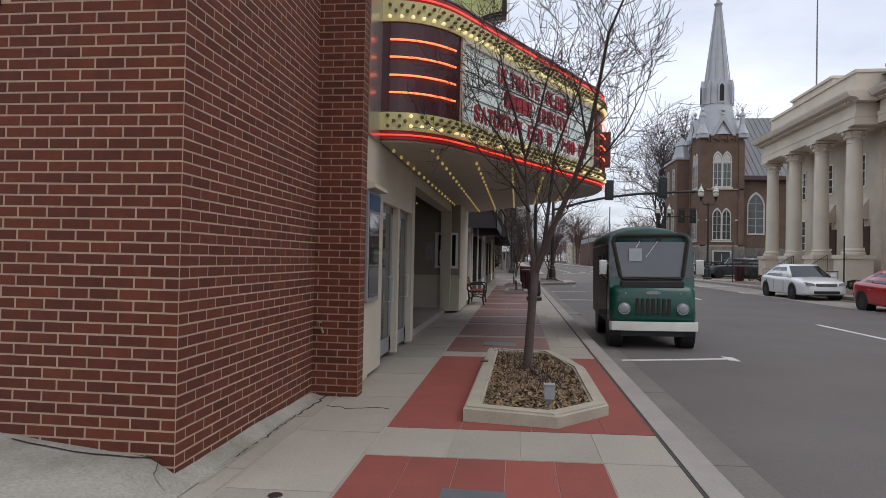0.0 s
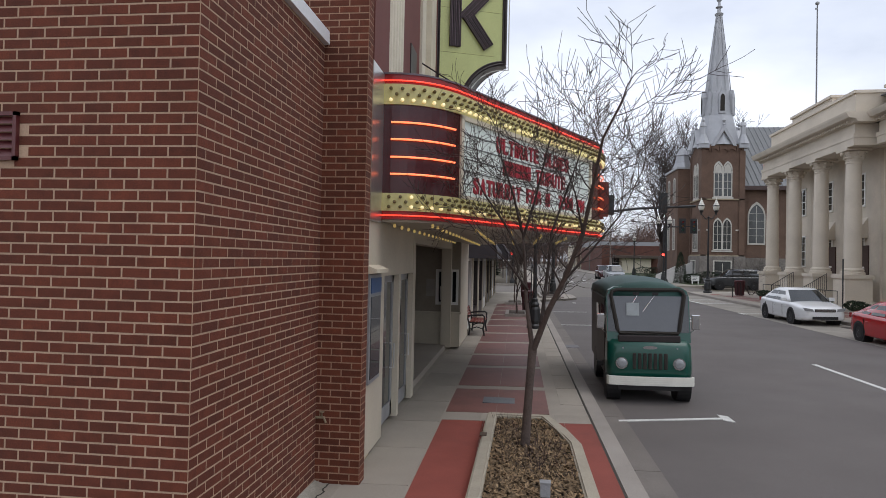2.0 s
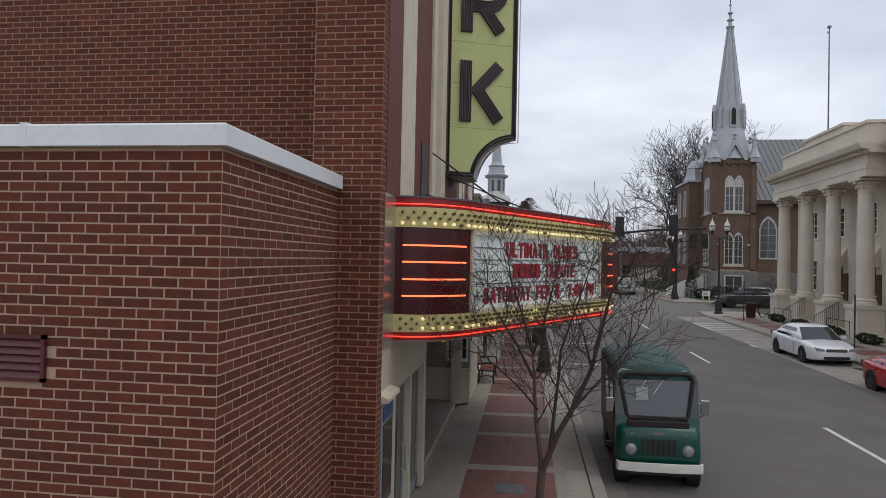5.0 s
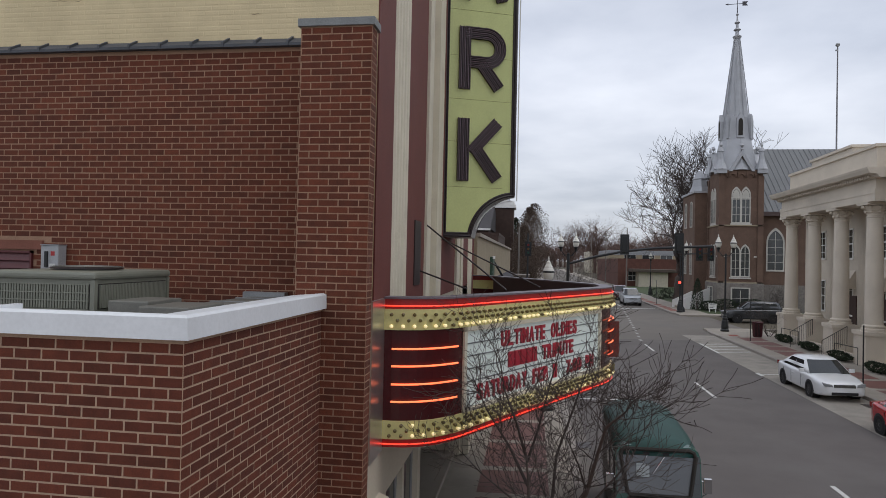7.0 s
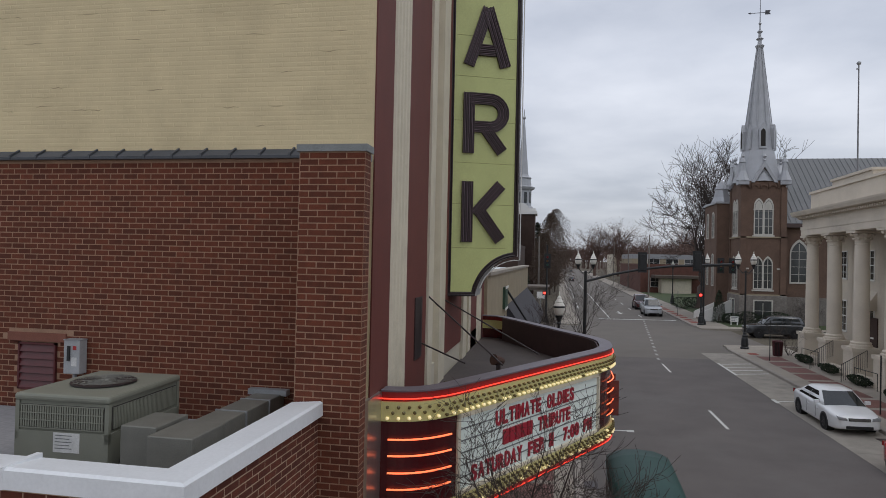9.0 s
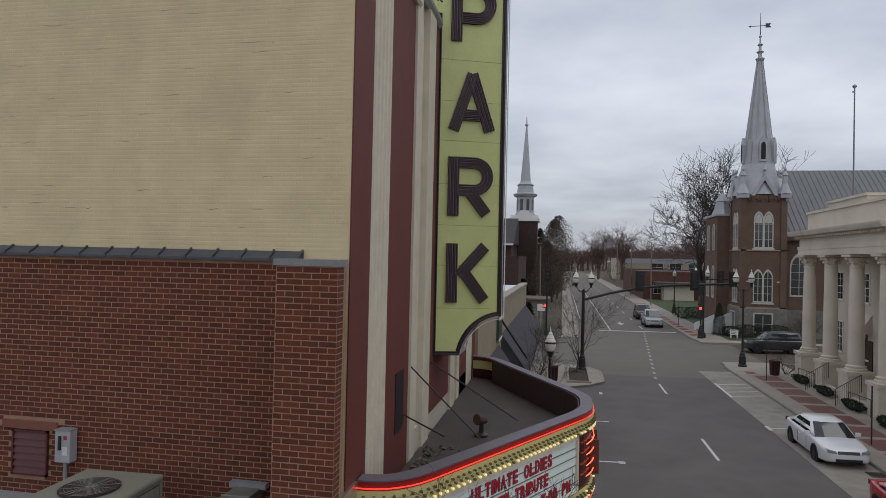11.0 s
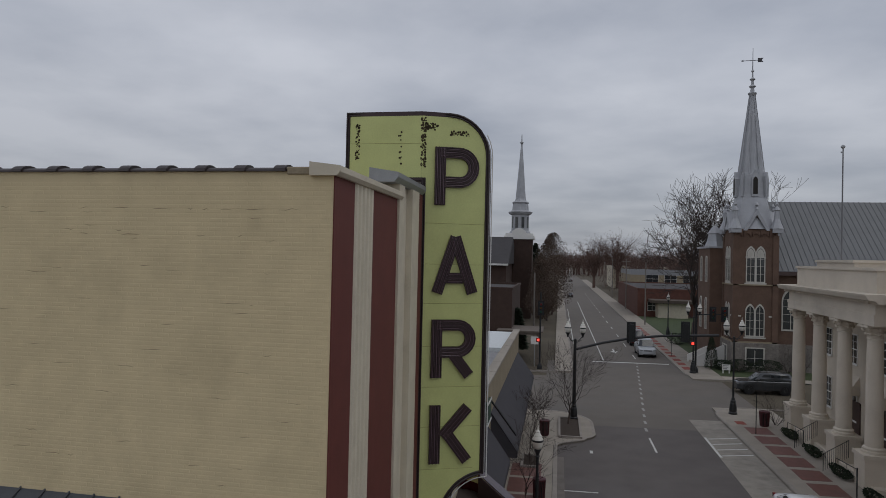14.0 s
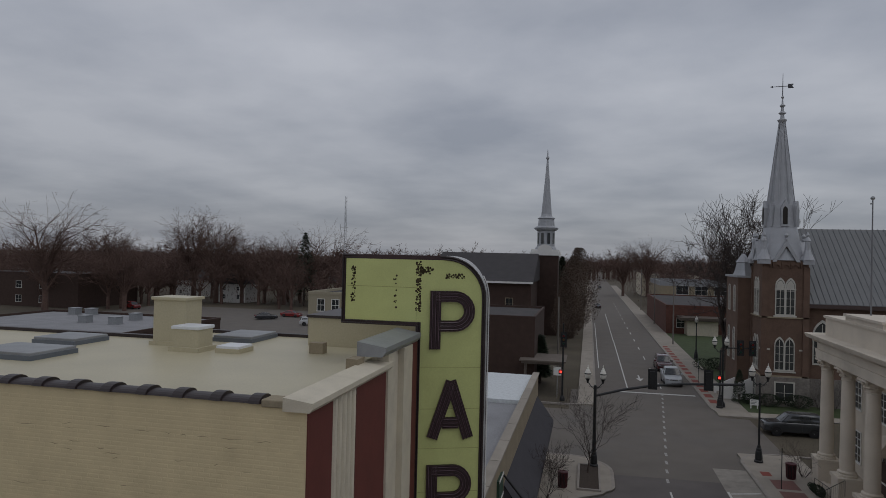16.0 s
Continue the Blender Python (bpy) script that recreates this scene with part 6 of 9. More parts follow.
part("rear_parapet", boxes((-29.7, -10.9, 17.0, 17.2, 12.4, 13.7)), DARKTRIM, theatre)
part("rear_parapet", boxes((-10.9, -6.0, 19.0, 19.2, 12.4, 13.7)), DARKTRIM, theatre)
part("roof_block", boxes((-5.95, -2.78, 17.45, 22.1, 12.4, 14.45)), ROOFC, theatre, "cream raised roof block")
part("block_cap", boxes((-6.0, -2.73, 17.4, 22.15, 14.45, 14.53)), DARKTRIM, theatre)
part("roof_brick", boxes((-5.25, -4.85, 16.0, 16.3, 13.6, 13.9)), TANSTONE, theatre)


# ---- street furniture ----
GLOBE = mat("frosted_lamp_glass", (0.68, 0.66, 0.6), 0.35, var=0.05, bump=0.0)


def acorn(parent, x, y, z):
    """A lantern: cup, frosted acorn globe, band, cap and finial."""
    part("lantern_cup", lathe(bmesh.new(), [(0.05, -0.32), (0.07, -0.2), (0.12, -0.08), (0.17, 0.0), (0.14, 0.02)], 12, (x, y, z)), BLACKM, parent)
    part("globe", lathe(bmesh.new(), [(0.13, 0.0), (0.19, 0.12), (0.225, 0.3), (0.215, 0.42), (0.15, 0.52), (0.12, 0.56)], 16, (x, y, z)), GLOBE, parent, "frosted acorn globe", True)
    part("band", lathe(bmesh.new(), [(0.222, 0.31), (0.24, 0.33), (0.24, 0.37), (0.222, 0.39)], 16, (x, y, z)), BLACKM, parent)
    part("lantern_cap", lathe(bmesh.new(), [(0.15, 0.52), (0.16, 0.55), (0.08, 0.68), (0.09, 0.72), (0.02, 0.8), (0.03, 0.86), (0.008, 0.98)], 12, (x, y, z)), GLOBE, parent)


def street_lamp(m, h, twin, label, fluted=True):
    T = thing("street_lamp", m, label, "street lamp", "street lamps")
    part("base", lathe(bmesh.new(), [(0.3, 0), (0.3, 0.12), (0.24, 0.18), (0.26, 0.3), (0.22, 0.75), (0.17, 0.85), (0.19, 0.95), (0.12, 1.05), (0.13, 1.15), (0.09, 1.2)], 12), BLACKM, T, "stepped cast-iron base")
    part("pole", rod(bmesh.new(), (0, 0, 1.15), (0, 0, h), 0.08, 0.055, 12), BLACKM, T)
    part("collar", lathe(bmesh.new(), [(0.06, h - 0.06), (0.1, h), (0.06, h + 0.06)], 12), BLACKM, T)
    if twin:
        for s in (-1, 1):
            bm = bmesh.new()
            path_rod(bm, [(s * 0.52 * t, 0, h + 0.14 * math.sin(math.pi * t * 1.4) * -1 + 0.1 * t) for t in np.linspace(0, 1, 8)], 0.03)
            path_rod(bm, [(s * 0.45 * t, 0, h - 0.25 + 0.22 * t) for t in np.linspace(0.1, 1, 4)], 0.015)
            part("arm", bm, BLACKM, T)
            acorn(T, s * 0.52, 0, h + 0.48)
    else:
        acorn(T, 0, 0, h + 0.3)
    return T


street_lamp(pose(0.85, 25.7, gz(1, 25)), 4.75, False, "black iron street lamp with one frosted acorn globe")
le = street_lamp(pose(16.05, 56.1, 0.25) @ Matrix.Scale(1.15, 4), 5.55, True, "black iron twin street lamp with frosted acorn globes")
street_lamp(pose(16.74, 75.8, 0.27) @ Matrix.Scale(1.2, 4), 5.3, True, "black iron twin street lamp with frosted acorn globes")
street_lamp(pose(19.8, 112, 0.3) @ Matrix.Scale(1.32, 4), 4.3, False, "black iron street lamp with one frosted acorn globe")
sp = street_lamp(pose(2.96, 51.8, 0.03) @ Matrix.Scale(1.135, 4), 5.6, True, "black iron twin street lamp carrying a traffic signal arm")
bm = bmesh.new()
path_rod(bm, [(0, 0, 4.9), (1.9, 0.05, 5.45), (3.8, 0.05, 5.85), (5.8, 0.05, 6.1), (9.6, 0.05, 6.3)], 0.085, 8)
part("mast_arm", bm, BLACKM, sp, "long black signal arm")
part("pole_wrap", rod(bmesh.new(), (0, 0, 1.0), (0, 0, 5.6), 0.13, 0.1, 12), BLACKM, sp)


def signal_head(m, label, lit=None, back=False, group="traffic signals"):
    """A three-lens signal; its lenses look to -y unless back."""
    T = thing("traffic_signal", m, label, "traffic signal", group)
    part("housing", boxes((-0.17, 0.17, -0.1, 0.12, -0.55, 0.55), bevel=0.02), BLACKM, T)
    part("backplate", boxes((-0.3, 0.3, 0.0, 0.02, -0.7, 0.7)), BLACKM, T)
    s = 1 if back else -1
    for k, (nm, c) in enumerate((("red", (0.35, 0.01, 0.01)), ("amber", (0.2, 0.09, 0.01)), ("green", (0.01, 0.1, 0.06)))):
        z = 0.36 - 0.36 * k
        on = lit == nm
        mt = mat("signal_" + nm + ("_lit" if on else ""), c if not on else (1.0, 0.06, 0.04), 0.3, emit=3.0 if on else 0.0, bump=0.0)
        part("lens", rod(bmesh.new(), (0, s * 0.1, z), (0, s * 0.13, z), 0.11, 0.1, 14), mt, T)
        bm = bmesh.new()
        prism(bm, [(0.13 * math.cos(a), z + 0.13 * math.sin(a)) for a in np.linspace(-0.3, math.pi + 0.3, 12)] + [(0.115 * math.cos(a), z + 0.115 * math.sin(a)) for a in np.linspace(math.pi + 0.3, -0.3, 12)], "y", *sorted((s * 0.1, s * 0.34)))
        part("visor", bm, BLACKM, T)
    return T


signal_head(pose(7.28, 51.7, 7.2) @ Matrix.Scale(1.13, 4), "black traffic signal on the mast arm, seen from behind", None, True)
signal_head(pose(11.36, 51.7, 7.38) @ Matrix.Scale(1.13, 4), "black traffic signal on the mast arm, seen from behind", None, True)
sg = thing("signal_post", pose(17.1, 76.3, 0.29) @ Matrix.Scale(1.22, 4), "black signal post with a long arm at the church corner", "signal post")
part("post", rod(bmesh.new(), (0, 0, 0), (0, 0, 6.4), 0.1, 0.08, 10), BLACKM, sg)
part("base", lathe(bmesh.new(), [(0.26, 0), (0.24, 0.3), (0.14, 0.5)], 10), BLACKM, sg)
part("arm", rod(bmesh.new(), (0, 0, 5.4), (2.6, -0.2, 5.5), 0.06, 0.05, 8), BLACKM, sg)
signal_head(pose(18.8, 75.9, 7.0) @ Matrix.Scale(1.22, 4), "black traffic signal with three lenses at the church corner", None)
signal_head(pose(20.03, 75.9, 7.0) @ Matrix.Scale(1.22, 4), "black traffic signal with three lenses at the church corner", None)
signal_head(pose(-0.4, 74.6, 7.1) @ Matrix.Scale(1.21, 4), "black traffic signal with three lenses at the far corner", None)
st = thing("signal_post", pose(-0.45, 74.9, -0.02) @ Matrix.Scale(1.21, 4), "black signal post at the far street corner", "signal post")
part("post", rod(bmesh.new(), (0, 0, 0), (0, 0, 7.4), 0.1, 0.07, 10), BLACKM, st)
part("base", lathe(bmesh.new(), [(0.26, 0), (0.24, 0.3), (0.14, 0.5)], 10), BLACKM, st)


def ped_signal(m, label):
    T = thing("pedestrian_signal", m, label, "pedestrian signal", "pedestrian signals")
    part("housing", boxes((-0.2, 0.2, -0.1, 0.1, -0.2, 0.2), bevel=0.02), BLACKM, T)
    part("symbol", boxes((-0.11, 0.11, -0.115, -0.1, -0.11, 0.11), bevel=0.01), mat("signal_red_lit", (1.0, 0.06, 0.04), 0.3, emit=3.0, bump=0.0), T, "glowing red stop symbol")
    return T


ped_signal(pose(16.6, 75.5, 3.65) @ Matrix.Scale(1.22, 4), "black pedestrian signal showing a red stop symbol")
ped_signal(pose(-0.65, 74.5, 3.4) @ Matrix.Scale(1.21, 4), "black pedestrian signal showing a red stop symbol")


def bench(m):
    T = thing("bench", m, "park bench with dark iron ends and red-brown wooden slats", "bench")
    wood = mat("red_brown_slats", (0.19, 0.04, 0.028), 0.6, var=0.25, scale=6)
    for s in (-0.72, 0.72):
        bm = bmesh.new()
        path_rod(bm, [(0.0, s, 0.0), (0.03, s, 0.2), (0.0, s, 0.42), (-0.06, s, 0.6), (-0.13, s, 0.86)], 0.03)
        path_rod(bm, [(0.5, s, 0.0), (0.46, s, 0.22), (0.5, s, 0.42), (0.5, s, 0.62), (0.44, s, 0.67), (0.2, s, 0.66), (-0.06, s, 0.62)], 0.03)
        path_rod(bm, [(0.03, s, 0.2), (0.25, s, 0.28), (0.46, s, 0.22)], 0.018)
        path_rod(bm, [(0.0, s, 0.41), (0.5, s, 0.41)], 0.022)
        part("iron_end", bm, BLACKM, T)
    for k in range(5):
        part("slat", boxes((0.02 + k * 0.1, 0.1 + k * 0.1, -0.74, 0.74, 0.43, 0.455), bevel=0.006), wood, T)
    for k in range(4):
        z = 0.52 + k * 0.09
        part("slat", boxes((-0.065 - (z - 0.52) * 0.22, -0.04 - (z - 0.52) * 0.22, -0.74, 0.74, z, z + 0.075), bevel=0.006), wood, T)
    return T


bench(pose(-1.53, 23.6, gz(-1, 23) + 0.006) @ Matrix.Scale(1.1, 4))


def litter_bin(m, label, col=(0.07, 0.012, 0.016)):
    T = thing("litter_bin", m, label, "litter bin", "litter bins")
    mt = mat("maroon_bin", col, 0.5, var=0.15)
    bm = bmesh.new()
    for k in range(20):
        t = 2 * math.pi * k / 20
        rod(bm, (0.27 * math.cos(t), 0.27 * math.sin(t), 0.06), (0.31 * math.cos(t), 0.31 * math.sin(t), 0.95), 0.022, 0.022, 5)
    part("slats", bm, mt, T)
    part("liner", lathe(bmesh.new(), [(0.24, 0.05), (0.27, 0.9)], 16), BLACKM, T)
    part("rim", lathe(bmesh.new(), [(0.3, 0.92), (0.34, 0.94), (0.34, 1.0), (0.2, 1.03), (0.18, 1.0)], 16), mt, T)
    part("foot", lathe(bmesh.new(), [(0.25, 0), (0.27, 0.06)], 16), mt, T)
    return T


litter_bin(pose(17.4, 52.4, 0.28) @ Matrix.Scale(1.15, 4), "maroon slatted litter bin on the courthouse pavement")
litter_bin(pose(0.75, 34.0, -0.02) @ Matrix.Scale(1.08, 4), "maroon slatted litter bin beside the kerb")
litter_bin(pose(0.75, 46.5, -0.02) @ Matrix.Scale(1.12, 4), "maroon slatted litter bin at the street corner")


def sign_post(x, y, h, plate, label):
    T = thing("sign_post", pose(x, y, gz(x, y)), label, "sign post", "parking sign posts")
    part("post", boxes((-0.025, 0.025, -0.025, 0.025, 0, h)), BLACKM, T)
    if plate:
        part("plate", boxes((-0.02, 0.0, -0.17, 0.17, h - 0.5, h), bevel=0.004), plate, T)
    return T


PLATE = mat("grey_plate_back", (0.2, 0.2, 0.2), 0.5)
sign_post(16.05, 49.8, 2.95, None, "thin dark sign post on the courthouse pavement")
sign_post(15.9, 33.3, 2.8, None, "thin dark sign post on the courthouse pavement")
sign_post(0.8, 30.3, 2.55, PLATE, "thin sign post with a small plate by the kerb")
sign_post(16.5, 88.5, 3.2, PLATE, "thin sign post with a small plate by the kerb")
for x, y, w, h in ((-1.1, 76.2, 0.9, 0.7), (-1.2, 78.0, 0.9, 0.8)):
    T = thing("street_sign", pose(x, y, gz(x, y)), "white street sign on two posts, lettering not legible", "sign")
    part("post", boxes((-0.03, 0.03, -0.03, 0.03, 0, 3.4)), GREYMETAL, T)
    part("board", boxes((-w / 2, w / 2, -0.06, -0.03, 3.4 - h, 3.4)), WHITEP, T)
T = thing("notice_board", pose(20.4, 76.3, 0.35) @ Matrix.Scale(1.22, 4), "small white sign board before the church, lettering not legible", "sign")
part("board", boxes((-0.35, 0.35, -0.05, 0.05, 0.3, 0.8)), WHITEP, T)
for k in range(3):
    part("bar", boxes((-0.27, 0.27 - 0.1 * k, -0.06, -0.05, 0.68 - 0.13 * k, 0.73 - 0.13 * k)), RAIL, T)
for s in (-0.27, 0.27):
    part("leg", boxes((s - 0.04, s + 0.04, -0.04, 0.04, 0, 0.35)), WHITEP, T)


# ---- tree planter ----
def planter():
    T = thing("planter_kerb", pose(0.4, 8.8, gz(0.4, 8.8)), "low concrete planter kerb round a street tree", "planter")
    o = [(-0.36, 6.62), (0.55, 6.45), (1.1, 7.05), (1.1, 9.3), (0.95, 9.95), (0.72, 10.85), (-0.3, 10.85)]
    c = Vector((0.38, 8.75))
    inner = []
    n = len(o)
    for k in range(n):
        p, a, b = Vector(o[k]), Vector(o[k - 1]), Vector(o[(k + 1) % n])
        t1, t2 = (p - a).normalized(), (b - p).normalized()
        nn = (Vector((-t1.y, t1.x)) + Vector((-t2.y, t2.x))).normalized()
        inner.append(p + nn * 0.17 / max(0.5, nn.dot(Vector((-t1.y, t1.x)))))
    bm = bmesh.new()
    rings = []
    for pts, z in ((o, -0.06), (o, 0.14), (inner, 0.145), (inner, -0.06)):
        rings.append([bm.verts.new((p[0] - 0.4, p[1] - 8.8, z)) for p in pts])
    for a, b in ((0, 1), (1, 2), (2, 3), (3, 0)):
        for k in range(n):
            bm.faces.new((rings[a][k], rings[a][(k + 1) % n], rings[b][(k + 1) % n], rings[b][k]))
    es = [e for e in bm.edges if all(v.co.z > 0.1 for v in e.verts)]
    bmesh.ops.bevel(bm, geom=es, offset=0.025, segments=3, affect="EDGES")
    bmesh.ops.recalc_face_normals(bm, faces=bm.faces)
    part("kerb", bm, mat("planter_concrete", (0.36, 0.32, 0.25), 0.9, var=0.15, scale=3, fine=60, bump=0.3, stain=0.4, stain_col=(0.2, 0.17, 0.13)), T)
    part("iron_plate", boxes((-0.74, -0.64, 0.55, 0.72, 0.143, 0.152)), mat("plate_rust", (0.09, 0.06, 0.04), 0.8), T)
    # soil with bark chips and dead stems
    bm = bmesh.new()
    bmesh.ops.create_grid(bm, x_segments=18, y_segments=36, size=0.5)
    for v in bm.verts:
        v.co.x, v.co.y = 0.38 + v.co.x * 1.35, 8.72 + v.co.y * 4.0
        v.co.x = min(v.co.x, 0.5 + max(0.0, v.co.y - 6.75) * 1.0 if v.co.y < 7.4 else 0.99 if v.co.y < 9.3 else 0.99 - (v.co.y - 9.3) * 0.2)
        v.co.z = 0.05 + 0.04 * noise.noise((v.co.x * 4, v.co.y * 4, 0)) + gz(v.co.x, v.co.y)
    g = link("planter_soil", bm, mat("mulch_bed", (0.055, 0.04, 0.03), 0.95, var=0.5, scale=12, fine=50, bump=0.8))
    tagged(g, "dark soil bed inside the planter kerb", "soil", kind="stuff")
    rng = random.Random(5)
    verts, faces = [], []
    for _ in range(9000):
        x, y = rng.uniform(-0.25, 1.0), rng.uniform(6.65, 10.75)
        if (y < 7.4 and x > 0.45 + (y - 6.75) * 1.0) or (y > 9.3 and x > 0.97 - (y - 9.3) * 0.2):
            continue
        l, w = rng.uniform(0.012, 0.045), rng.uniform(0.005, 0.014)
        a, tilt = rng.random() * math.pi, rng.uniform(-0.7, 0.7)
        d = Vector((math.cos(a), math.sin(a), tilt)) * l
        s = Vector((-math.sin(a), math.cos(a), rng.uniform(-0.5, 0.5))) * w
        c = Vector((x, y, gz(x, y) + 0.065 + rng.random() * 0.04))
        b = len(verts)
        verts += [tuple(c + d + s), tuple(c - d + s), tuple(c - d - s), tuple(c + d - s)]
        faces.append((b, b + 1, b + 2, b + 3))
    ob = from_lists("bark_chips", verts, faces, mat("bark_chip", (0.2, 0.135, 0.075), 0.9, var=0.4, scale=30, rnd=0.65, island=True, bump=0.0))
    tagged(ob, "scattered brown bark chips and dry leaves", "mulch", kind="stuff")
    verts, faces = [], []
    for _ in range(420):
        cx, cy = (0.1, 10.2) if rng.random() < 0.4 else (0.5, 8.6)
        x, y = cx + rng.gauss(0, 0.22), cy + rng.gauss(0, 0.45)
        if not (-0.2 < x < 0.9 and 6.8 < y < 10.7):
            continue
        z = gz(x, y) + 0.06
        h = rng.uniform(0.08, 0.22)
        d = Vector((rng.uniform(-0.1, 0.1), rng.uniform(-0.1, 0.1), h))
        s = Vector((rng.uniform(-1, 1), rng.uniform(-1, 1), 0)).normalized() * 0.006
        b = len(verts)
        p = Vector((x, y, z))
        verts += [tuple(p - s), tuple(p + s), tuple(p + d)]
        faces.append((b, b + 1, b + 2))
    ob = from_lists("dead_stems", verts, faces, mat("dead_stem", (0.07, 0.045, 0.04), 0.9, rnd=0.4, island=True, bump=0.0))
    tagged(ob, "withered plant stems in the planter", "plants", kind="stuff")
    B = thing("outlet_box", pose(0.5, 7.15, gz(0.5, 7.1) + 0.05), "small grey weatherproof outlet box on a stub", "outlet box")
    part("post", boxes((-0.03, 0.03, -0.02, 0.02, 0, 0.15)), GREYMETAL, B)
    part("box", boxes((-0.055, 0.055, -0.05, 0.04, 0.08, 0.24), bevel=0.008), mat("outlet_grey", (0.34, 0.35, 0.37), 0.4, metal=0.3), B)
    part("lid", boxes((-0.06, 0.06, -0.06, 0.045, 0.225, 0.245), bevel=0.004), GREYMETAL, B)


planter()
T = thing("access_plate", pose(-0.13, 4.55, gz(-0.1, 4.5)), "grey metal access plate set in the red panel", "access plate")
part("plate", boxes((-0.22, 0.22, -0.5, 0.2, -0.01, 0.009), bevel=0.003), mat("plate_grey", (0.13, 0.14, 0.15), 0.5, metal=0.3), T)
T = thing("access_cover", pose(-1.45, 4.5, gz(-1.45, 4.5)), "small round iron cap in the concrete slab", "access cap")
part("cap", lathe(bmesh.new(), [(0.05, 0), (0.05, 0.008), (0.045, 0.01)], 14), DARKTRIM, T)
T = thing("access_plate", pose(-0.15, 12.4, gz(-0.1, 12.4)), "grey metal access plate set in the red panel", "access plate")
part("plate", boxes((-0.3, 0.3, -0.25, 0.25, -0.01, 0.012), bevel=0.003), MATS["plate_grey"], T)


# ---- vehicles ----
TYRE = mat("tyre_rubber", (0.015, 0.015, 0.016), 0.85, var=0.2, bump=0.1)
RIM = mat("alloy_rim", (0.4, 0.4, 0.42), 0.3, metal=0.8, var=0.08)
CHROME = mat("chrome", (0.6, 0.6, 0.6), 0.12, metal=1.0, var=0.05, bump=0.0)
LENS = mat("headlamp_lens", (0.26, 0.27, 0.28), 0.1, var=0.1, bump=0.0, spec=0.8)
REDLENS = mat("tail_lens", (0.25, 0.008, 0.008), 0.15, bump=0.0)
BLACKP = mat("black_plastic", (0.012, 0.012, 0.013), 0.5, var=0.1, bump=0.05)
CARGLASS = glass_mat("car_glass", (0.02, 0.024, 0.026))


def paint(name, col, rough=0.22):
    m = mat(name, col, rough, var=0.03, scale=2, fine=40, bump=0.0)
    b = m.node_tree.nodes["Principled BSDF"]
    b.inputs["Coat Weight"].default_value, b.inputs["Coat Roughness"].default_value = 0.6, 0.05
    return m


def wheel(parent, x, y, r, w, side, rim=RIM, spokes=10):
    """A wheel at x, y; its face looks to side (in x)."""
    bm = bmesh.new()
    prof = [(r * 0.62, -w / 2), (r * 0.94, -w / 2), (r, -w * 0.32), (r, w * 0.32), (r * 0.94, w / 2), (r * 0.62, w / 2)]
    n = 28
    rings = [[bm.verts.new((x + d, y + q * math.cos(2 * math.pi * k / n), r + q * math.sin(2 * math.pi * k / n))) for k in range(n)] for q, d in prof]
    for a, b in zip(rings, rings[1:] + rings[:1]):
        for k in range(n):
            bm.faces.new((a[k], a[(k + 1) % n], b[(k + 1) % n], b[k]))
    bmesh.ops.recalc_face_normals(bm, faces=bm.faces)
    wh = part("wheel", bm, TYRE, parent)
    bm = bmesh.new()
    o = x + side * w * 0.36
    rod(bm, (o - side * 0.04, y, r), (o, y, r), r * 0.2, r * 0.16, 12)
    for k in range(spokes):
        t = 2 * math.pi * k / spokes
        rod(bm, (o, y + r * 0.12 * math.cos(t), r + r * 0.12 * math.sin(t)), (o - side * 0.015, y + r * 0.6 * math.cos(t), r + r * 0.6 * math.sin(t)), 0.022, 0.028, 5)
    for k in range(24):
        t, t2 = 2 * math.pi * k / 24, 2 * math.pi * (k + 1) / 24
        rod(bm, (o, y + r * 0.62 * math.cos(t), r + r * 0.62 * math.sin(t)), (o, y + r * 0.62 * math.cos(t2), r + r * 0.62 * math.sin(t2)), 0.02, 0.02, 5)
    part("rim", bm, rim, wh)
    part("brake_disc", rod(bmesh.new(), (o - side * 0.09, y, r), (o - side * 0.07, y, r), r * 0.6, r * 0.6, 20), BLACKP, wh)


def loft(bm, stations):
    """Closed skin through cross-sections of equal point count."""
    rings = [[bm.verts.new(p) for p in st] for st in stations]
    n = len(rings[0])
    for a, b in zip(rings, rings[1:]):
        for k in range(n):
            bm.faces.new((a[k], a[(k + 1) % n], b[(k + 1) % n], b[k]))
    bm.faces.new(rings[0][::-1])
    bm.faces.new(rings[-1])
    bmesh.ops.recalc_face_normals(bm, faces=bm.faces)
    return bm


def smooth_skin(stations, n=3):
    """Rounded cross-sections between the given ones, in both directions."""
    def mid(p, q, r, s, f):
        return tuple(0.5 * (2 * q[i] + (r[i] - p[i]) * f + (2 * p[i] - 5 * q[i] + 4 * r[i] - s[i]) * f * f + (3 * q[i] - p[i] - 3 * r[i] + s[i]) * f ** 3) for i in range(3))
    out = []
    for i in range(len(stations) - 1):
        a, b = stations[max(i - 1, 0)], stations[i]
        c, d = stations[i + 1], stations[min(i + 2, len(stations) - 1)]
        for k in range(n):
            out.append([mid(p, q, r, s, k / n) for p, q, r, s in zip(a, b, c, d)])
    out.append(list(stations[-1]))
    res = []
    for ring in out:
        m = len(ring)
        fine = []
        for j in range(m):
            fine.append(ring[j])
            fine.append(mid(ring[j - 1], ring[j], ring[(j + 1) % m], ring[(j + 2) % m], 0.5))
        res.append(fine)
    return res


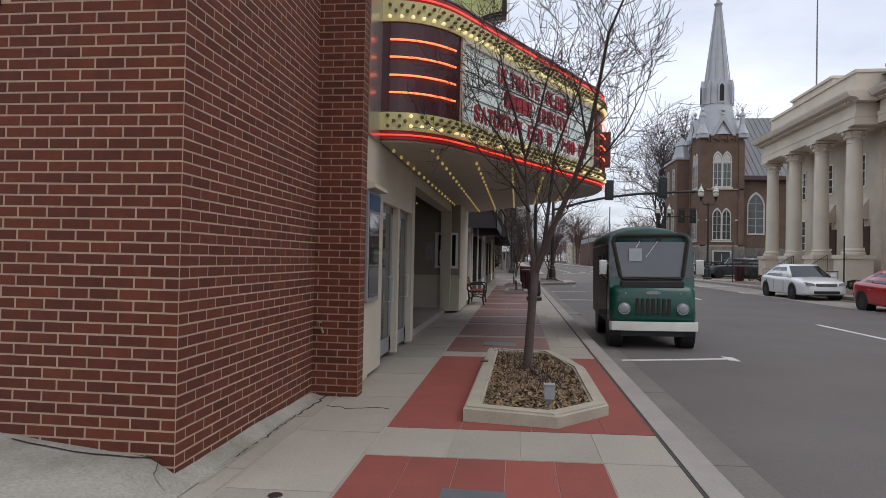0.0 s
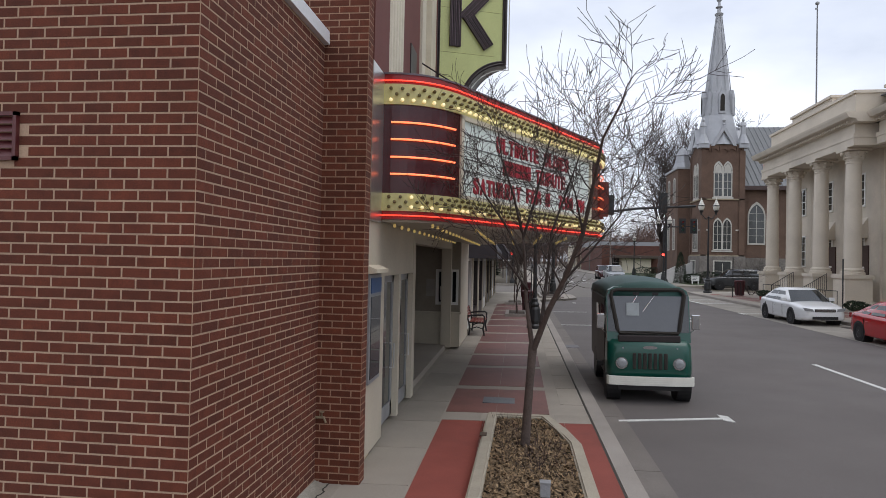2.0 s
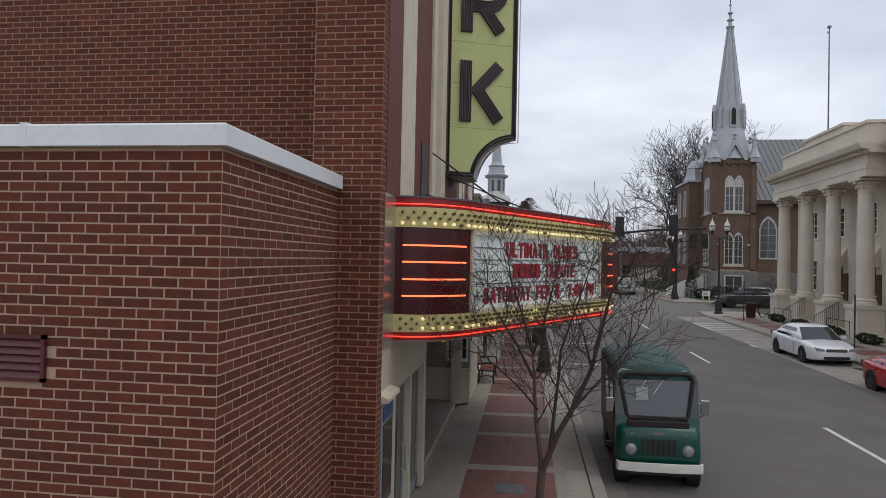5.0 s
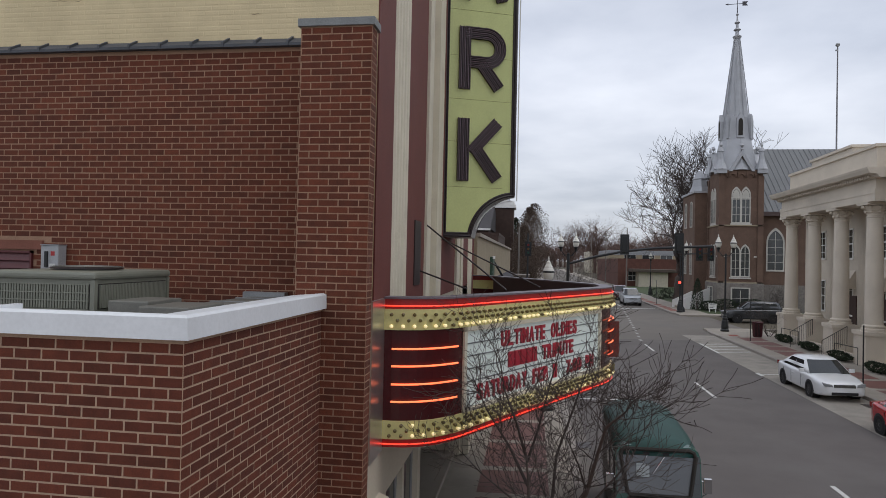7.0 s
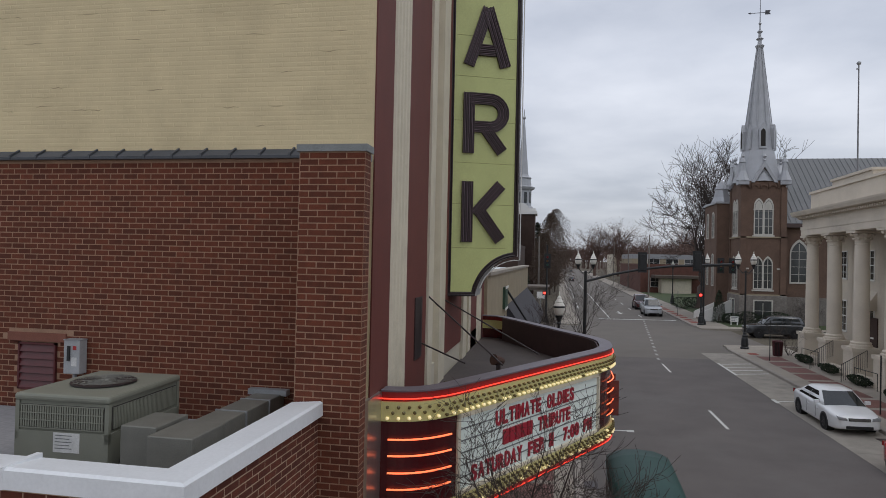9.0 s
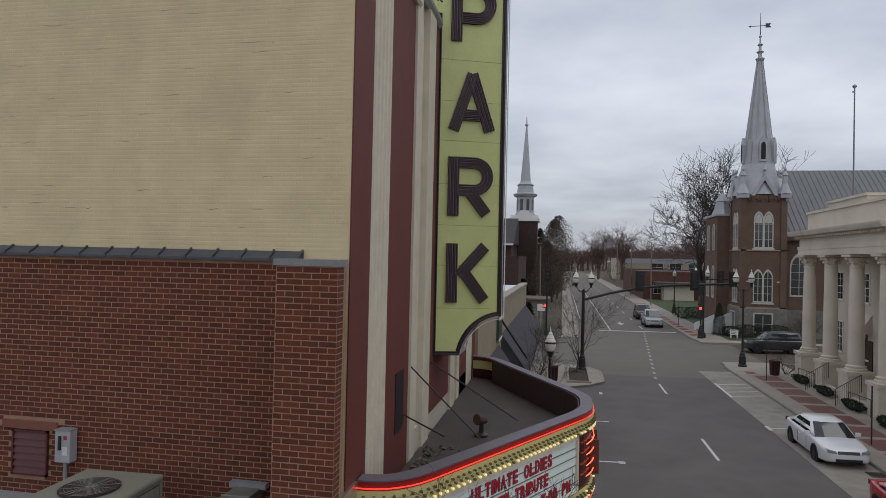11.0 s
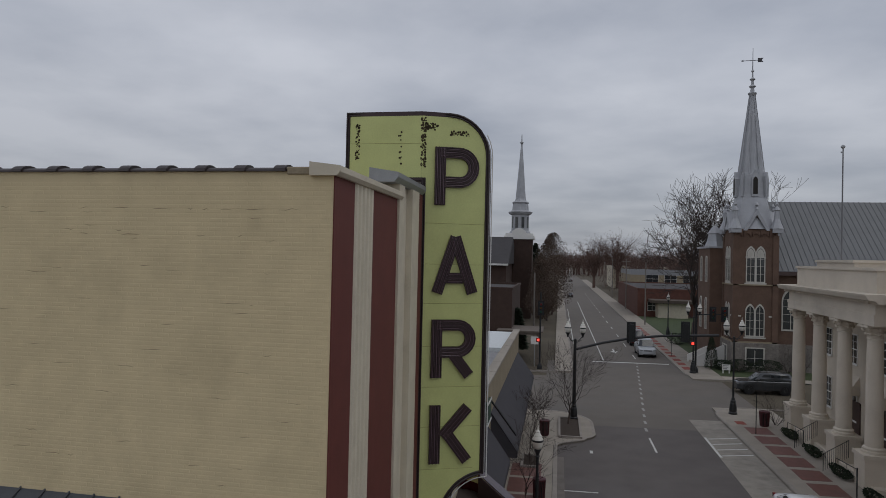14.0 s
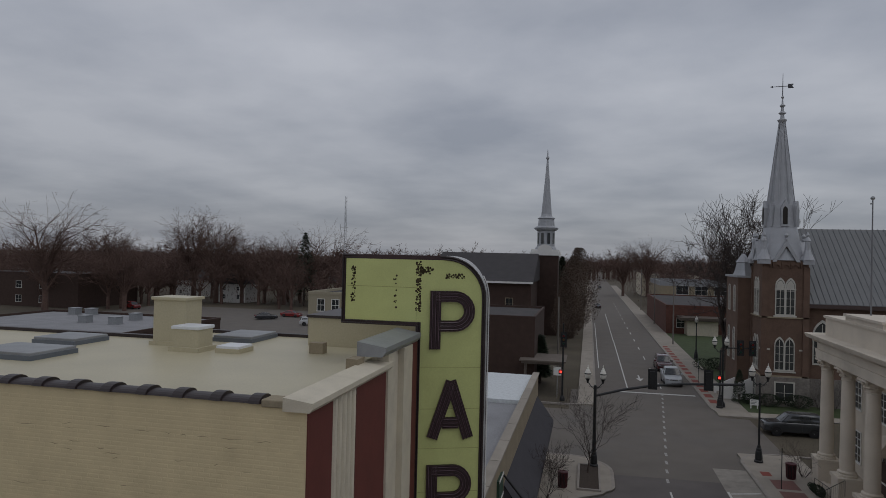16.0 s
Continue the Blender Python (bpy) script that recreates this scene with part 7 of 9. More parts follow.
def car(m, label, category, material, spec, name="car"):
    """A car; local -y is its front. spec: deck (y, half width, sill, belt) stations, cabin keys, wheel places."""
    T = thing(name, m, label, category, "cars")
    st = []
    for y, w, z0, z1 in spec["deck"]:
        c = 0.05
        half = [(0, z0), (w * 0.9, z0), (w * 0.985, z0 + 0.12), (w, (z0 + z1) * 0.5), (w * 0.985, z1 - 0.14), (w * 0.93, z1 - 0.03), (w * 0.72, z1 + 0.02), (0, z1 + c)]
        st.append([(x, y, z) for x, z in half] + [(-x, y, z) for x, z in half[-2:0:-1]])
    body = part("body", loft(bmesh.new(), smooth_skin(st)), material, T, "", True)
    # cabin: base loop and roof loop
    b, r = spec["cabin"], spec["roof"]      # (front y, rear y, half width, z)
    yf0, yr0, wb, zb = b
    yf1, yr1, wr, zr = r
    ym = (yf1 + yr1) / 2
    st = []
    for f, bulge in ((0, 0), (0.35, 0.03), (0.7, 0.025), (1.0, 0.0)):
        w = wb + (wr - wb) * f + bulge
        z = zb + (zr - 0.05 - zb) * f
        y0, y1 = yf0 + (yf1 - yf0) * f, yr0 + (yr1 - yr0) * f
        st.append([(w, y0 + 0.06, z), (w * 0.55, y0 - 0.05, z), (-w * 0.55, y0 - 0.05, z), (-w, y0 + 0.06, z), (-w, ym, z), (-w, y1 - 0.06, z), (-w * 0.55, y1 + 0.04, z), (w * 0.55, y1 + 0.04, z), (w, y1 - 0.06, z), (w, ym, z)])
    y0, y1, w = yf1 + 0.1, yr1 - 0.1, wr * 0.9
    st.append([(w, y0 + 0.06, zr), (w * 0.55, y0, zr + 0.01), (-w * 0.55, y0, zr + 0.01), (-w, y0 + 0.06, zr), (-w, ym, zr + 0.015), (-w, y1 - 0.06, zr), (-w * 0.55, y1, zr), (w * 0.55, y1, zr), (w, y1 - 0.06, zr), (w, ym, zr + 0.015)])
    part("cabin", loft(bmesh.new(), st), material, T, "", True)

    def pane(name, pts, off):
        bm = bmesh.new()
        v = [bm.verts.new(Vector(p) + Vector(off)) for p in pts]
        u = [bm.verts.new(Vector(p) - Vector(off) * 0.5) for p in pts]
        for q in ((0, 1, 6, 7), (1, 2, 5, 6), (2, 3, 4, 5)) if len(v) == 8 else (range(len(v)),):
            bm.faces.new([v[k] for k in q])
        for k in range(len(v)):
            bm.faces.new((v[k], v[(k + 1) % len(v)], u[(k + 1) % len(v)], u[k]))
        bmesh.ops.recalc_face_normals(bm, faces=bm.faces)
        return part(name, bm, CARGLASS, T)

    def lerp(a, c, f):
        return a + (c - a) * f
    f0, f1 = 0.05, 0.94
    zl, zh = lerp(zb, zr - 0.05, f0), lerp(zb, zr - 0.05, f1)
    for nm, ya, yb, s in (("windscreen", yf0, yf1, -1), ("rear_window", yr0, yr1, 1)):
        a, c = lerp(ya, yb, f0), lerp(ya, yb, f1)
        wa, wc = lerp(wb, wr, f0) * 0.96, lerp(wb, wr, f1) * 0.94
        e = 0.06 * s
        bmid = 0.045 * s
        pane(nm, [(-wa, a - e + 0.03 * s, zl), (-wa * 0.55, a + bmid, zl), (wa * 0.55, a + bmid, zl), (wa, a - e + 0.03 * s, zl), (wc, c - e + 0.03 * s, zh), (wc * 0.55, c + bmid, zh), (-wc * 0.55, c + bmid, zh), (-wc, c - e + 0.03 * s, zh)], (0, 0.022 * s, 0.014))
    for s in (-1, 1):
        segs = spec.get("side", ((0.12, 0.515), (0.53, 0.9)))
        for a, c in segs:
            pts = []
            for f, fa in ((0.12, 0), (0.12, 1), (0.86, 1), (0.86, 0)):
                y0, y1 = lerp(yf0, yf1, f), lerp(yr0, yr1, f)
                w = lerp(wb, wr, f) + 0.03 - abs(f - 0.5) * 0.04
                pts.append((s * w, lerp(y0, y1, c if fa else a), lerp(zb, zr - 0.05, f)))
            pane("side_window", pts, (0.012 * s, 0, 0))
    L0 = spec["deck"][0][0]
    L1 = spec["deck"][-1][0]
    wf = spec["deck"][1][1]
    zf = spec["front"]
    for s in (-1, 1):
        bm = bmesh.new()
        prism(bm, [(s * wf * 0.55, zf), (s * wf * 0.93, zf + 0.03), (s * wf * 0.96, zf + 0.15), (s * wf * 0.6, zf + 0.1)], "y", L0 - 0.015, L0 + 0.25)
        part("headlight", bm, LENS, T)
        bm = bmesh.new()
        zt = spec["tail"]
        prism(bm, [(s * wf * 0.6, zt), (s * wf * 0.97, zt), (s * wf * 0.97, zt + 0.16), (s * wf * 0.6, zt + 0.14)], "y", L1 - 0.2, L1 + 0.012)
        part("tail_light", bm, REDLENS, T)
        mr = boxes((s * (wb + 0.06) - 0.02, s * (wb + 0.06) + 0.02, yf0 + 0.36, yf0 + 0.42, zb + 0.02, zb + 0.06), (min(s * (wb + 0.06), s * (wb + 0.26)), max(s * (wb + 0.06), s * (wb + 0.26)), yf0 + 0.3, yf0 + 0.42, zb + 0.04, zb + 0.19), bevel=0.015)
        part("mirror", mr, material, T)
        for yw in spec["wheels"]:
            r = spec["r"]
            wide = spec["deck"][len(spec["deck"]) // 2][1]
            part("wheel_well", rod(bmesh.new(), (s * (wide - 0.3), yw, r), (s * (wide + 0.004), yw, r), r + 0.06, r + 0.06, 24), BLACKP, T)
            wheel(T, s * (wide - 0.09), yw, r, 0.21, s)
        for yd in spec["doors"]:
            part("door_seam", boxes((s * (wide + 0.001) - 0.008, s * (wide + 0.001) + 0.004, yd - 0.006, yd + 0.006, spec["deck"][2][2] + 0.12, zb - 0.1)), BLACKP, T)
            part("door_handle", boxes((s * wide - 0.02, s * wide + 0.02, yd - 0.3, yd - 0.12, zb - 0.2, zb - 0.165), bevel=0.008), material, T)
    bm = boxes((-wf * 0.5, wf * 0.5, L0 - 0.02, L0 + 0.1, zf - 0.02, zf + 0.1), bevel=0.02)
    g = part("grille", bm, BLACKP, T)
    for k in range(3):
        part("grille_bar", boxes((-wf * 0.48, wf * 0.48, L0 - 0.028, L0 - 0.018, zf + 0.0 + k * 0.035, zf + 0.012 + k * 0.035)), CHROME, g)
    part("air_intake", boxes((-wf * 0.62, wf * 0.62, L0 - 0.015, L0 + 0.1, 0.28, 0.4), bevel=0.02), BLACKP, T)
    part("number_plate", boxes((-0.15, 0.15, L1, L1 + 0.02, 0.62, 0.76)), WHITEP, T)
    return T


SEDAN = dict(deck=[(-2.45, 0.62, 0.3, 0.62), (-2.3, 0.8, 0.24, 0.74), (-1.9, 0.9, 0.2, 0.82), (-1.2, 0.92, 0.2, 0.91), (0.2, 0.925, 0.2, 0.94), (1.4, 0.92, 0.22, 0.97), (2.1, 0.86, 0.26, 0.97), (2.4, 0.74, 0.34, 0.92), (2.47, 0.62, 0.4, 0.84)], cabin=(-1.2, 2.0, 0.82, 0.9), roof=(-0.35, 0.95, 0.62, 1.47), wheels=(-1.4, 1.4), r=0.33, doors=(-0.55, 0.45, 1.3), front=0.6, tail=0.78)
COUPE = dict(deck=[(-2.2, 0.62, 0.3, 0.6), (-2.05, 0.78, 0.24, 0.72), (-1.7, 0.87, 0.2, 0.83), (-1.0, 0.89, 0.2, 0.92), (0.2, 0.9, 0.2, 0.93), (1.2, 0.9, 0.22, 0.96), (1.9, 0.84, 0.26, 0.97), (2.15, 0.72, 0.34, 0.92), (2.22, 0.6, 0.4, 0.84)], cabin=(-1.0, 1.9, 0.8, 0.89), roof=(-0.15, 0.85, 0.58, 1.39), wheels=(-1.3, 1.3), r=0.32, doors=(-0.4, 1.0), front=0.58, tail=0.76, side=((0.14, 0.62), (0.66, 0.84)))
SUV = dict(deck=[(-2.3, 0.68, 0.36, 0.8), (-2.15, 0.84, 0.3, 0.92), (-1.7, 0.93, 0.28, 1.02), (-1.0, 0.95, 0.28, 1.08), (0.2, 0.95, 0.28, 1.1), (1.4, 0.95, 0.3, 1.12), (2.1, 0.9, 0.34, 1.12), (2.35, 0.84, 0.4, 1.1)], cabin=(-1.1, 2.25, 0.84, 1.06), roof=(-0.4, 1.95, 0.68, 1.75), wheels=(-1.4, 1.4), r=0.37, doors=(-0.5, 0.5, 1.4), front=0.74, tail=0.95)

WHITECAR, REDCAR = paint("white_car_paint", (0.74, 0.75, 0.76)), paint("red_car_paint", (0.42, 0.012, 0.016))


def on_road(x, y, rz=0.0, big=1.0):
    return pose(x, y, gz(x, y) - 0.15, 0, -degrees_y(0.018), rz) @ Matrix.Scale(big, 4)


def degrees_y(k):
    return math.degrees(math.atan(k))


car(on_road(13.45, 32.2, 0, 1.07), "white four-door sedan parked at the far kerb", "car", WHITECAR, SEDAN)
car(on_road(13.2, 23.1, 0, 1.04), "bright red coupe parked at the far kerb", "car", REDCAR, COUPE)
car(on_road(13.5, 101.5, 0, 1.22), "dark red sport utility car waiting behind the pickup", "car", paint("dark_red_paint", (0.06, 0.012, 0.014)), SUV)


def pickup(m):
    mt = paint("silver_car_paint", (0.42, 0.44, 0.46), 0.3)
    spec = dict(SUV)
    spec["cabin"], spec["roof"] = (-1.0, 0.95, 0.84, 1.1), (-0.35, 0.85, 0.7, 1.85)
    T = car(m, "silver pickup truck waiting at the stop line", "pickup", mt, spec, "pickup")
    part("bed_rail", boxes((-0.95, -0.87, 1.0, 2.3, 1.05, 1.25), (0.87, 0.95, 1.0, 2.3, 1.05, 1.25), (-0.95, 0.95, 2.24, 2.32, 0.6, 1.25)), mt, T)
    return T


pickup(on_road(13.35, 90.0, 0, 1.2))
car(on_road(21.5, 66.6, -90, 1.15), "dark grey minivan waiting on the side street", "minivan", paint("dark_grey_paint", (0.035, 0.038, 0.042)), SUV)
for x, y in ((5.6, 225), (8.5, 380)):
    car(on_road(x, y, 180), "small dark car far along the street", "car", MATS["dark_grey_paint"], SEDAN)


def delivery_van(m):
    """A small green step van with a flat face; local -y is its front."""
    T = thing("delivery_van", m, "small vintage green delivery van with a white bumper", "van")
    G = paint("dark_green_paint", (0.0006, 0.062, 0.043), 0.32)
    G.node_tree.nodes["Principled BSDF"].inputs["Coat Weight"].default_value = 0.25
    DK = mat("faded_green_roof", (0.008, 0.05, 0.042), 0.6, var=0.2, scale=2, bump=0.08)
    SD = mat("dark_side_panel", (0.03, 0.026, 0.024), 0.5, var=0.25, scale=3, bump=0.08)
    W = 0.81

    def sect(y, w, z0, z1, crown=0.1, rnd=0.16):
        half = [(0, z0), (w - 0.05, z0), (w, z0 + 0.06), (w, (z0 + z1) / 2), (w, z1 - rnd - 0.06), (w - rnd * 0.3, z1 - rnd * 0.35), (w - rnd, z1), (w * 0.5, z1 + crown * 0.7), (0, z1 + crown)]
        return [(x, y, z) for x, z in half] + [(-x, y, z) for x, z in half[-2:0:-1]]
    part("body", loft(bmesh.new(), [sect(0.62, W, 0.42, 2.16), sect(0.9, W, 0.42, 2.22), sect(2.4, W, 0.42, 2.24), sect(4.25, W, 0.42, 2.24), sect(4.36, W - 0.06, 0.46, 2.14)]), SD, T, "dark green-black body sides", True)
    part("roof", loft(bmesh.new(), [[(x, y, z + u) for x, z in ((-W - 0.01, 2.02), (W + 0.01, 2.02), (W - 0.03, 2.18), (W - 0.17, 2.265), (W * 0.5, 2.35), (0, 2.385), (-W * 0.5, 2.35), (-W + 0.17, 2.265), (-W + 0.03, 2.18))] for y, u in ((0.46, -0.03), (0.8, 0.03), (1.6, 0.1), (3.6, 0.1), (4.3, 0.06))]), DK, T, "faded green roof", True)
    # face: nose, cowl and windscreen surround
    def nose(y, w, z0, z1):
        return [(x, y, z) for x, z in ((-w, z0), (w, z0), (w + 0.015, z0 + 0.2), (w, z1 - 0.1), (w - 0.08, z1), (-w + 0.08, z1), (-w, z1 - 0.1), (-w - 0.015, z0 + 0.2))]
    part("nose", loft(bmesh.new(), [nose(0.1, W - 0.14, 0.56, 1.08), nose(0.13, W - 0.06, 0.52, 1.16), nose(0.24, W - 0.005, 0.48, 1.24), nose(0.65, W, 0.44, 1.34)]), G, T, "glossy green nose", True)
    # windscreen frame: raked, wider at the top
    zb, zt, yb, yt = 1.38, 2.27, 0.3, 0.48

    def F(x, f, o=0.0):
        return (x, yb + (yt - yb) * f - o, zb + (zt - zb) * f)
    bm = bmesh.new()
    outer = [F(-W, -0.2), F(W, -0.2), F(W, 0.1), F(W, 0.82), F(W - 0.04, 0.95), F(W - 0.16, 1.03), F(-W + 0.16, 1.03), F(-W + 0.04, 0.95), F(-W, 0.82), F(-W, 0.1)]
    inner = [F(-0.56, 0.0), F(0.56, 0.0), F(0.6, 0.06), F(0.72, 0.84), F(0.69, 0.93), F(0.6, 0.97), F(-0.6, 0.97), F(-0.69, 0.93), F(-0.72, 0.84), F(-0.6, 0.06)]
    v1, v2 = [bm.verts.new(p) for p in outer], [bm.verts.new(p) for p in inner]
    v3 = [bm.verts.new((p[0], p[1] + 0.25, p[2])) for p in outer]
    for k in range(len(outer)):
        j = (k + 1) % len(outer)
        bm.faces.new((v1[k], v1[j], v2[j], v2[k]))
        bm.faces.new((v3[k], v3[j], v1[j], v1[k]))
    bmesh.ops.recalc_face_normals(bm, faces=bm.faces)
    part("windscreen_surround", bm, G, T)
    bm = bmesh.new()
    path_rod(bm, [F(p[0], (p[2] - zb) / (zt - zb), 0.012) for p in inner + inner[:1]], 0.042, 6)
    part("windscreen_seal", bm, DARKIN, T, "black rubber windscreen seal")
    bm = bmesh.new()
    bm.faces.new([bm.verts.new((p[0], p[1] + 0.012, p[2])) for p in inner])
    part("windscreen", bm, mat("pale_glass", (0.085, 0.09, 0.1), 0.05, var=0.15, scale=1.2, bump=0.0, spec=0.8), T)
    part("mirror_card", boxes((-0.42, -0.17, 0.36, 0.365, 1.72, 1.98)), mat("pale_card", (0.4, 0.44, 0.45), 0.5), T, "pale card behind the windscreen")
    # quarter windows and dark pillars
    for s in (-1, 1):
        bm = bmesh.new()
        pts = [F(s * 0.6, 0.02, 0.01), F(s * 0.79, 0.02, 0.004), F(s * 0.79, 0.86, 0.004), F(s * 0.745, 0.86, 0.01)]
        bm.faces.new([bm.verts.new(p) for p in pts])
        bmesh.ops.recalc_face_normals(bm, faces=bm.faces)
        part("quarter_window", bm, CARGLASS, T)
    part("cowl_vent", boxes((-0.6, 0.6, 0.19, 0.3, 1.2, 1.34), bevel=0.02), mat("maroon_cowl", (0.018, 0.01, 0.01), 0.5), T, "dark maroon cowl strip")
    for s in (-1, 1):
        bm = rod(bmesh.new(), (s * 0.55, 0.14, 0.8), (s * 0.55, 0.07, 0.8), 0.125, 0.118, 20)
        hl = part("headlight", bm, CHROME, T, "round headlight with chrome ring")
        part("lens", lathe_y(0.098, s * 0.55, 0.07, 0.8), LENS, hl)
        part("turn_lamp", rod(bmesh.new(), (s * 0.52, 0.16, 1.1), (s * 0.52, 0.1, 1.1), 0.02, 0.018, 8), LENS, T)
    for k in range(7):
        x = -0.3 + k * 0.1
        bm = boxes((x - 0.034, x + 0.034, 0.082, 0.12, 0.68, 1.0), bevel=0.014)
        part("grille_slot", bm, DARKIN, T)
    bm = bmesh.new()
    prism(bm, [(0.14 * math.cos(a), 1.11 + 0.035 * math.sin(a)) for a in np.linspace(0, 2 * math.pi, 16)[:-1]], "y", 0.1, 0.13)
    part("badge", bm, CHROME, T, "oval chrome badge")
    bm = bmesh.new()
    pts = [(-0.84, 0.12), (-0.8, 0.02), (-0.4, -0.03), (0.4, -0.03), (0.8, 0.02), (0.84, 0.12)]
    ribbon(bm, pts, 0.38, 0.55, 0.05)
    for z in (0.425, 0.465, 0.505):
        ribbon(bm, [(x, y - 0.006) for x, y in pts], z - 0.005, z + 0.005, 0.02)
    part("bumper", bm, mat("cream_white_bumper", (0.72, 0.71, 0.64), 0.45, var=0.08), T, "cream-white curved front bumper")
    for s in (-1, 1):
        bm = bmesh.new()
        path_rod(bm, [(s * 0.8, 0.45, 1.7), (s * 0.92, 0.4, 1.62), (s * 0.92, 0.4, 1.55)], 0.012)
        path_rod(bm, [(s * 0.8, 0.45, 1.35), (s * 0.92, 0.4, 1.45)], 0.012)
        part("mirror_arm", bm, CHROME, T)
        mr = part("wing_mirror", boxes((s * 0.93 - 0.08, s * 0.93 + 0.08, 0.37, 0.42, 1.45, 1.75), bevel=0.015), CHROME, T, "chrome wing mirror")
        for yw in (0.62, 3.15):
            part("wheel_well", rod(bmesh.new(), (s * 0.55, yw, 0.36), (s * (W + 0.004), yw, 0.36), 0.4, 0.4, 24), BLACKP, T)
            wheel(T, s * (W - 0.13), yw, 0.34, 0.17, s, mat("steel_rim", (0.12, 0.13, 0.13), 0.5), 6)
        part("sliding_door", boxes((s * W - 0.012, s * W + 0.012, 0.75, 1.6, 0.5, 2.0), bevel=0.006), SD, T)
        part("door_window", boxes((s * W - 0.016, s * W + 0.016, 0.83, 1.5, 1.35, 1.9)), CARGLASS, T)
        part("side_window", boxes((s * W - 0.014, s * W + 0.014, 1.9, 2.6, 1.4, 1.85)), CARGLASS, T)
        part("drip_rail", boxes((s * W - 0.02, s * W + 0.03, 0.6, 4.28, 2.05, 2.08)), G, T)
    part("wiper", rod(bmesh.new(), (-0.2, 0.45, 2.12), (-0.36, 0.37, 1.86), 0.008), CHROME, T)
    part("wiper", rod(bmesh.new(), (0.14, 0.45, 2.12), (-0.1, 0.35, 1.8), 0.008), CHROME, T)
    part("wiper_motor", boxes((-0.28, -0.16, 0.44, 0.5, 2.13, 2.19), (0.1, 0.22, 0.44, 0.5, 2.13, 2.19)), BLACKP, T)
    part("visor", boxes((-0.3, 0.3, 0.46, 0.53, 2.17, 2.2)), G, T)
    part("undercarriage", boxes((-0.6, 0.6, 0.2, 4.2, 0.25, 0.45)), BLACKP, T)
    part("side_lamp", boxes((-W - 0.16, -W - 0.02, 0.85, 0.93, 0.62, 0.72)), BLACKP, T)
    return T


def lathe_y(r, x, y, z):
    bm = bmesh.new()
    n = 16
    rings = [[bm.verts.new((x + q * math.cos(2 * math.pi * k / n), y - d, z + q * math.sin(2 * math.pi * k / n))) for k in range(n)] for q, d in ((r, 0.0), (r * 0.8, 0.02), (r * 0.4, 0.032))]
    for a, b in zip(rings, rings[1:]):
        for k in range(n):
            bm.faces.new((a[k], a[(k + 1) % n], b[(k + 1) % n], b[k]))
    bm.faces.new(rings[-1])
    bmesh.ops.recalc_face_normals(bm, faces=bm.faces)
    return bm


delivery_van(on_road(2.81, 13.08, -2))


# ---- trees ----
class Wood:
    """Collects tapered limbs as plain lists."""
    def __init__(self):
        self.v, self.f = [], []

    def limb(self, pts, radii, n):
        base = len(self.v)
        for i, p in enumerate(pts):
            a, b = pts[max(i - 1, 0)], pts[min(i + 1, len(pts) - 1)]
            q = (b - a).to_track_quat("Z", "Y")
            for k in range(n):
                t = 2 * math.pi * k / n
                self.v.append(tuple(p + q @ Vector((radii[i] * math.cos(t), radii[i] * math.sin(t), 0))))
        for i in range(len(pts) - 1):
            for k in range(n):
                j = (k + 1) % n
                self.f.append((base + i * n + k, base + i * n + j, base + (i + 1) * n + j, base + (i + 1) * n + k))


def grow(w, rng, p, d, length, r, level, max_level, up=0.12, fork=(3, 5), rmin=0.003, segs=5, wander=0.16):
    """One limb and, along it, its side limbs."""
    pts, rad = [p.copy()], [r]
    step = length / segs
    for i in range(segs):
        d = (d + Vector((rng.gauss(0, wander), rng.gauss(0, wander), rng.gauss(0, wander) + up))).normalized()
        p = p + d * step
        pts.append(p.copy())
        rad.append(max(rmin, r * (1 - 0.75 * (i + 1) / segs)))
    w.limb(pts, rad, 7 if level == 0 else (5 if r > 0.02 else 3))
    if level >= max_level:
        return
    n = rng.randint(*fork)
    for k in range(n):
        f = rng.uniform(0.25, 1.0) if k < n - 1 else 1.0
        i = min(segs - 1, int(f * segs))
        q = pts[i] + (pts[i + 1] - pts[i]) * (f * segs - i if f < 1 else 1)
        side = Vector((rng.gauss(0, 1), rng.gauss(0, 1), rng.gauss(0, 0.5)))
        ax = (pts[i + 1] - pts[i]).normalized()
        side = (side - ax * side.dot(ax)).normalized()
        nd = (ax * rng.uniform(0.55, 1.0) + side * rng.uniform(0.45, 0.9)).normalized()
        grow(w, rng, q, nd, length * rng.uniform(0.5, 0.78), max(rmin, rad[i] * 0.62), level + 1, max_level, up, fork, rmin, max(3, segs - 1), wander)


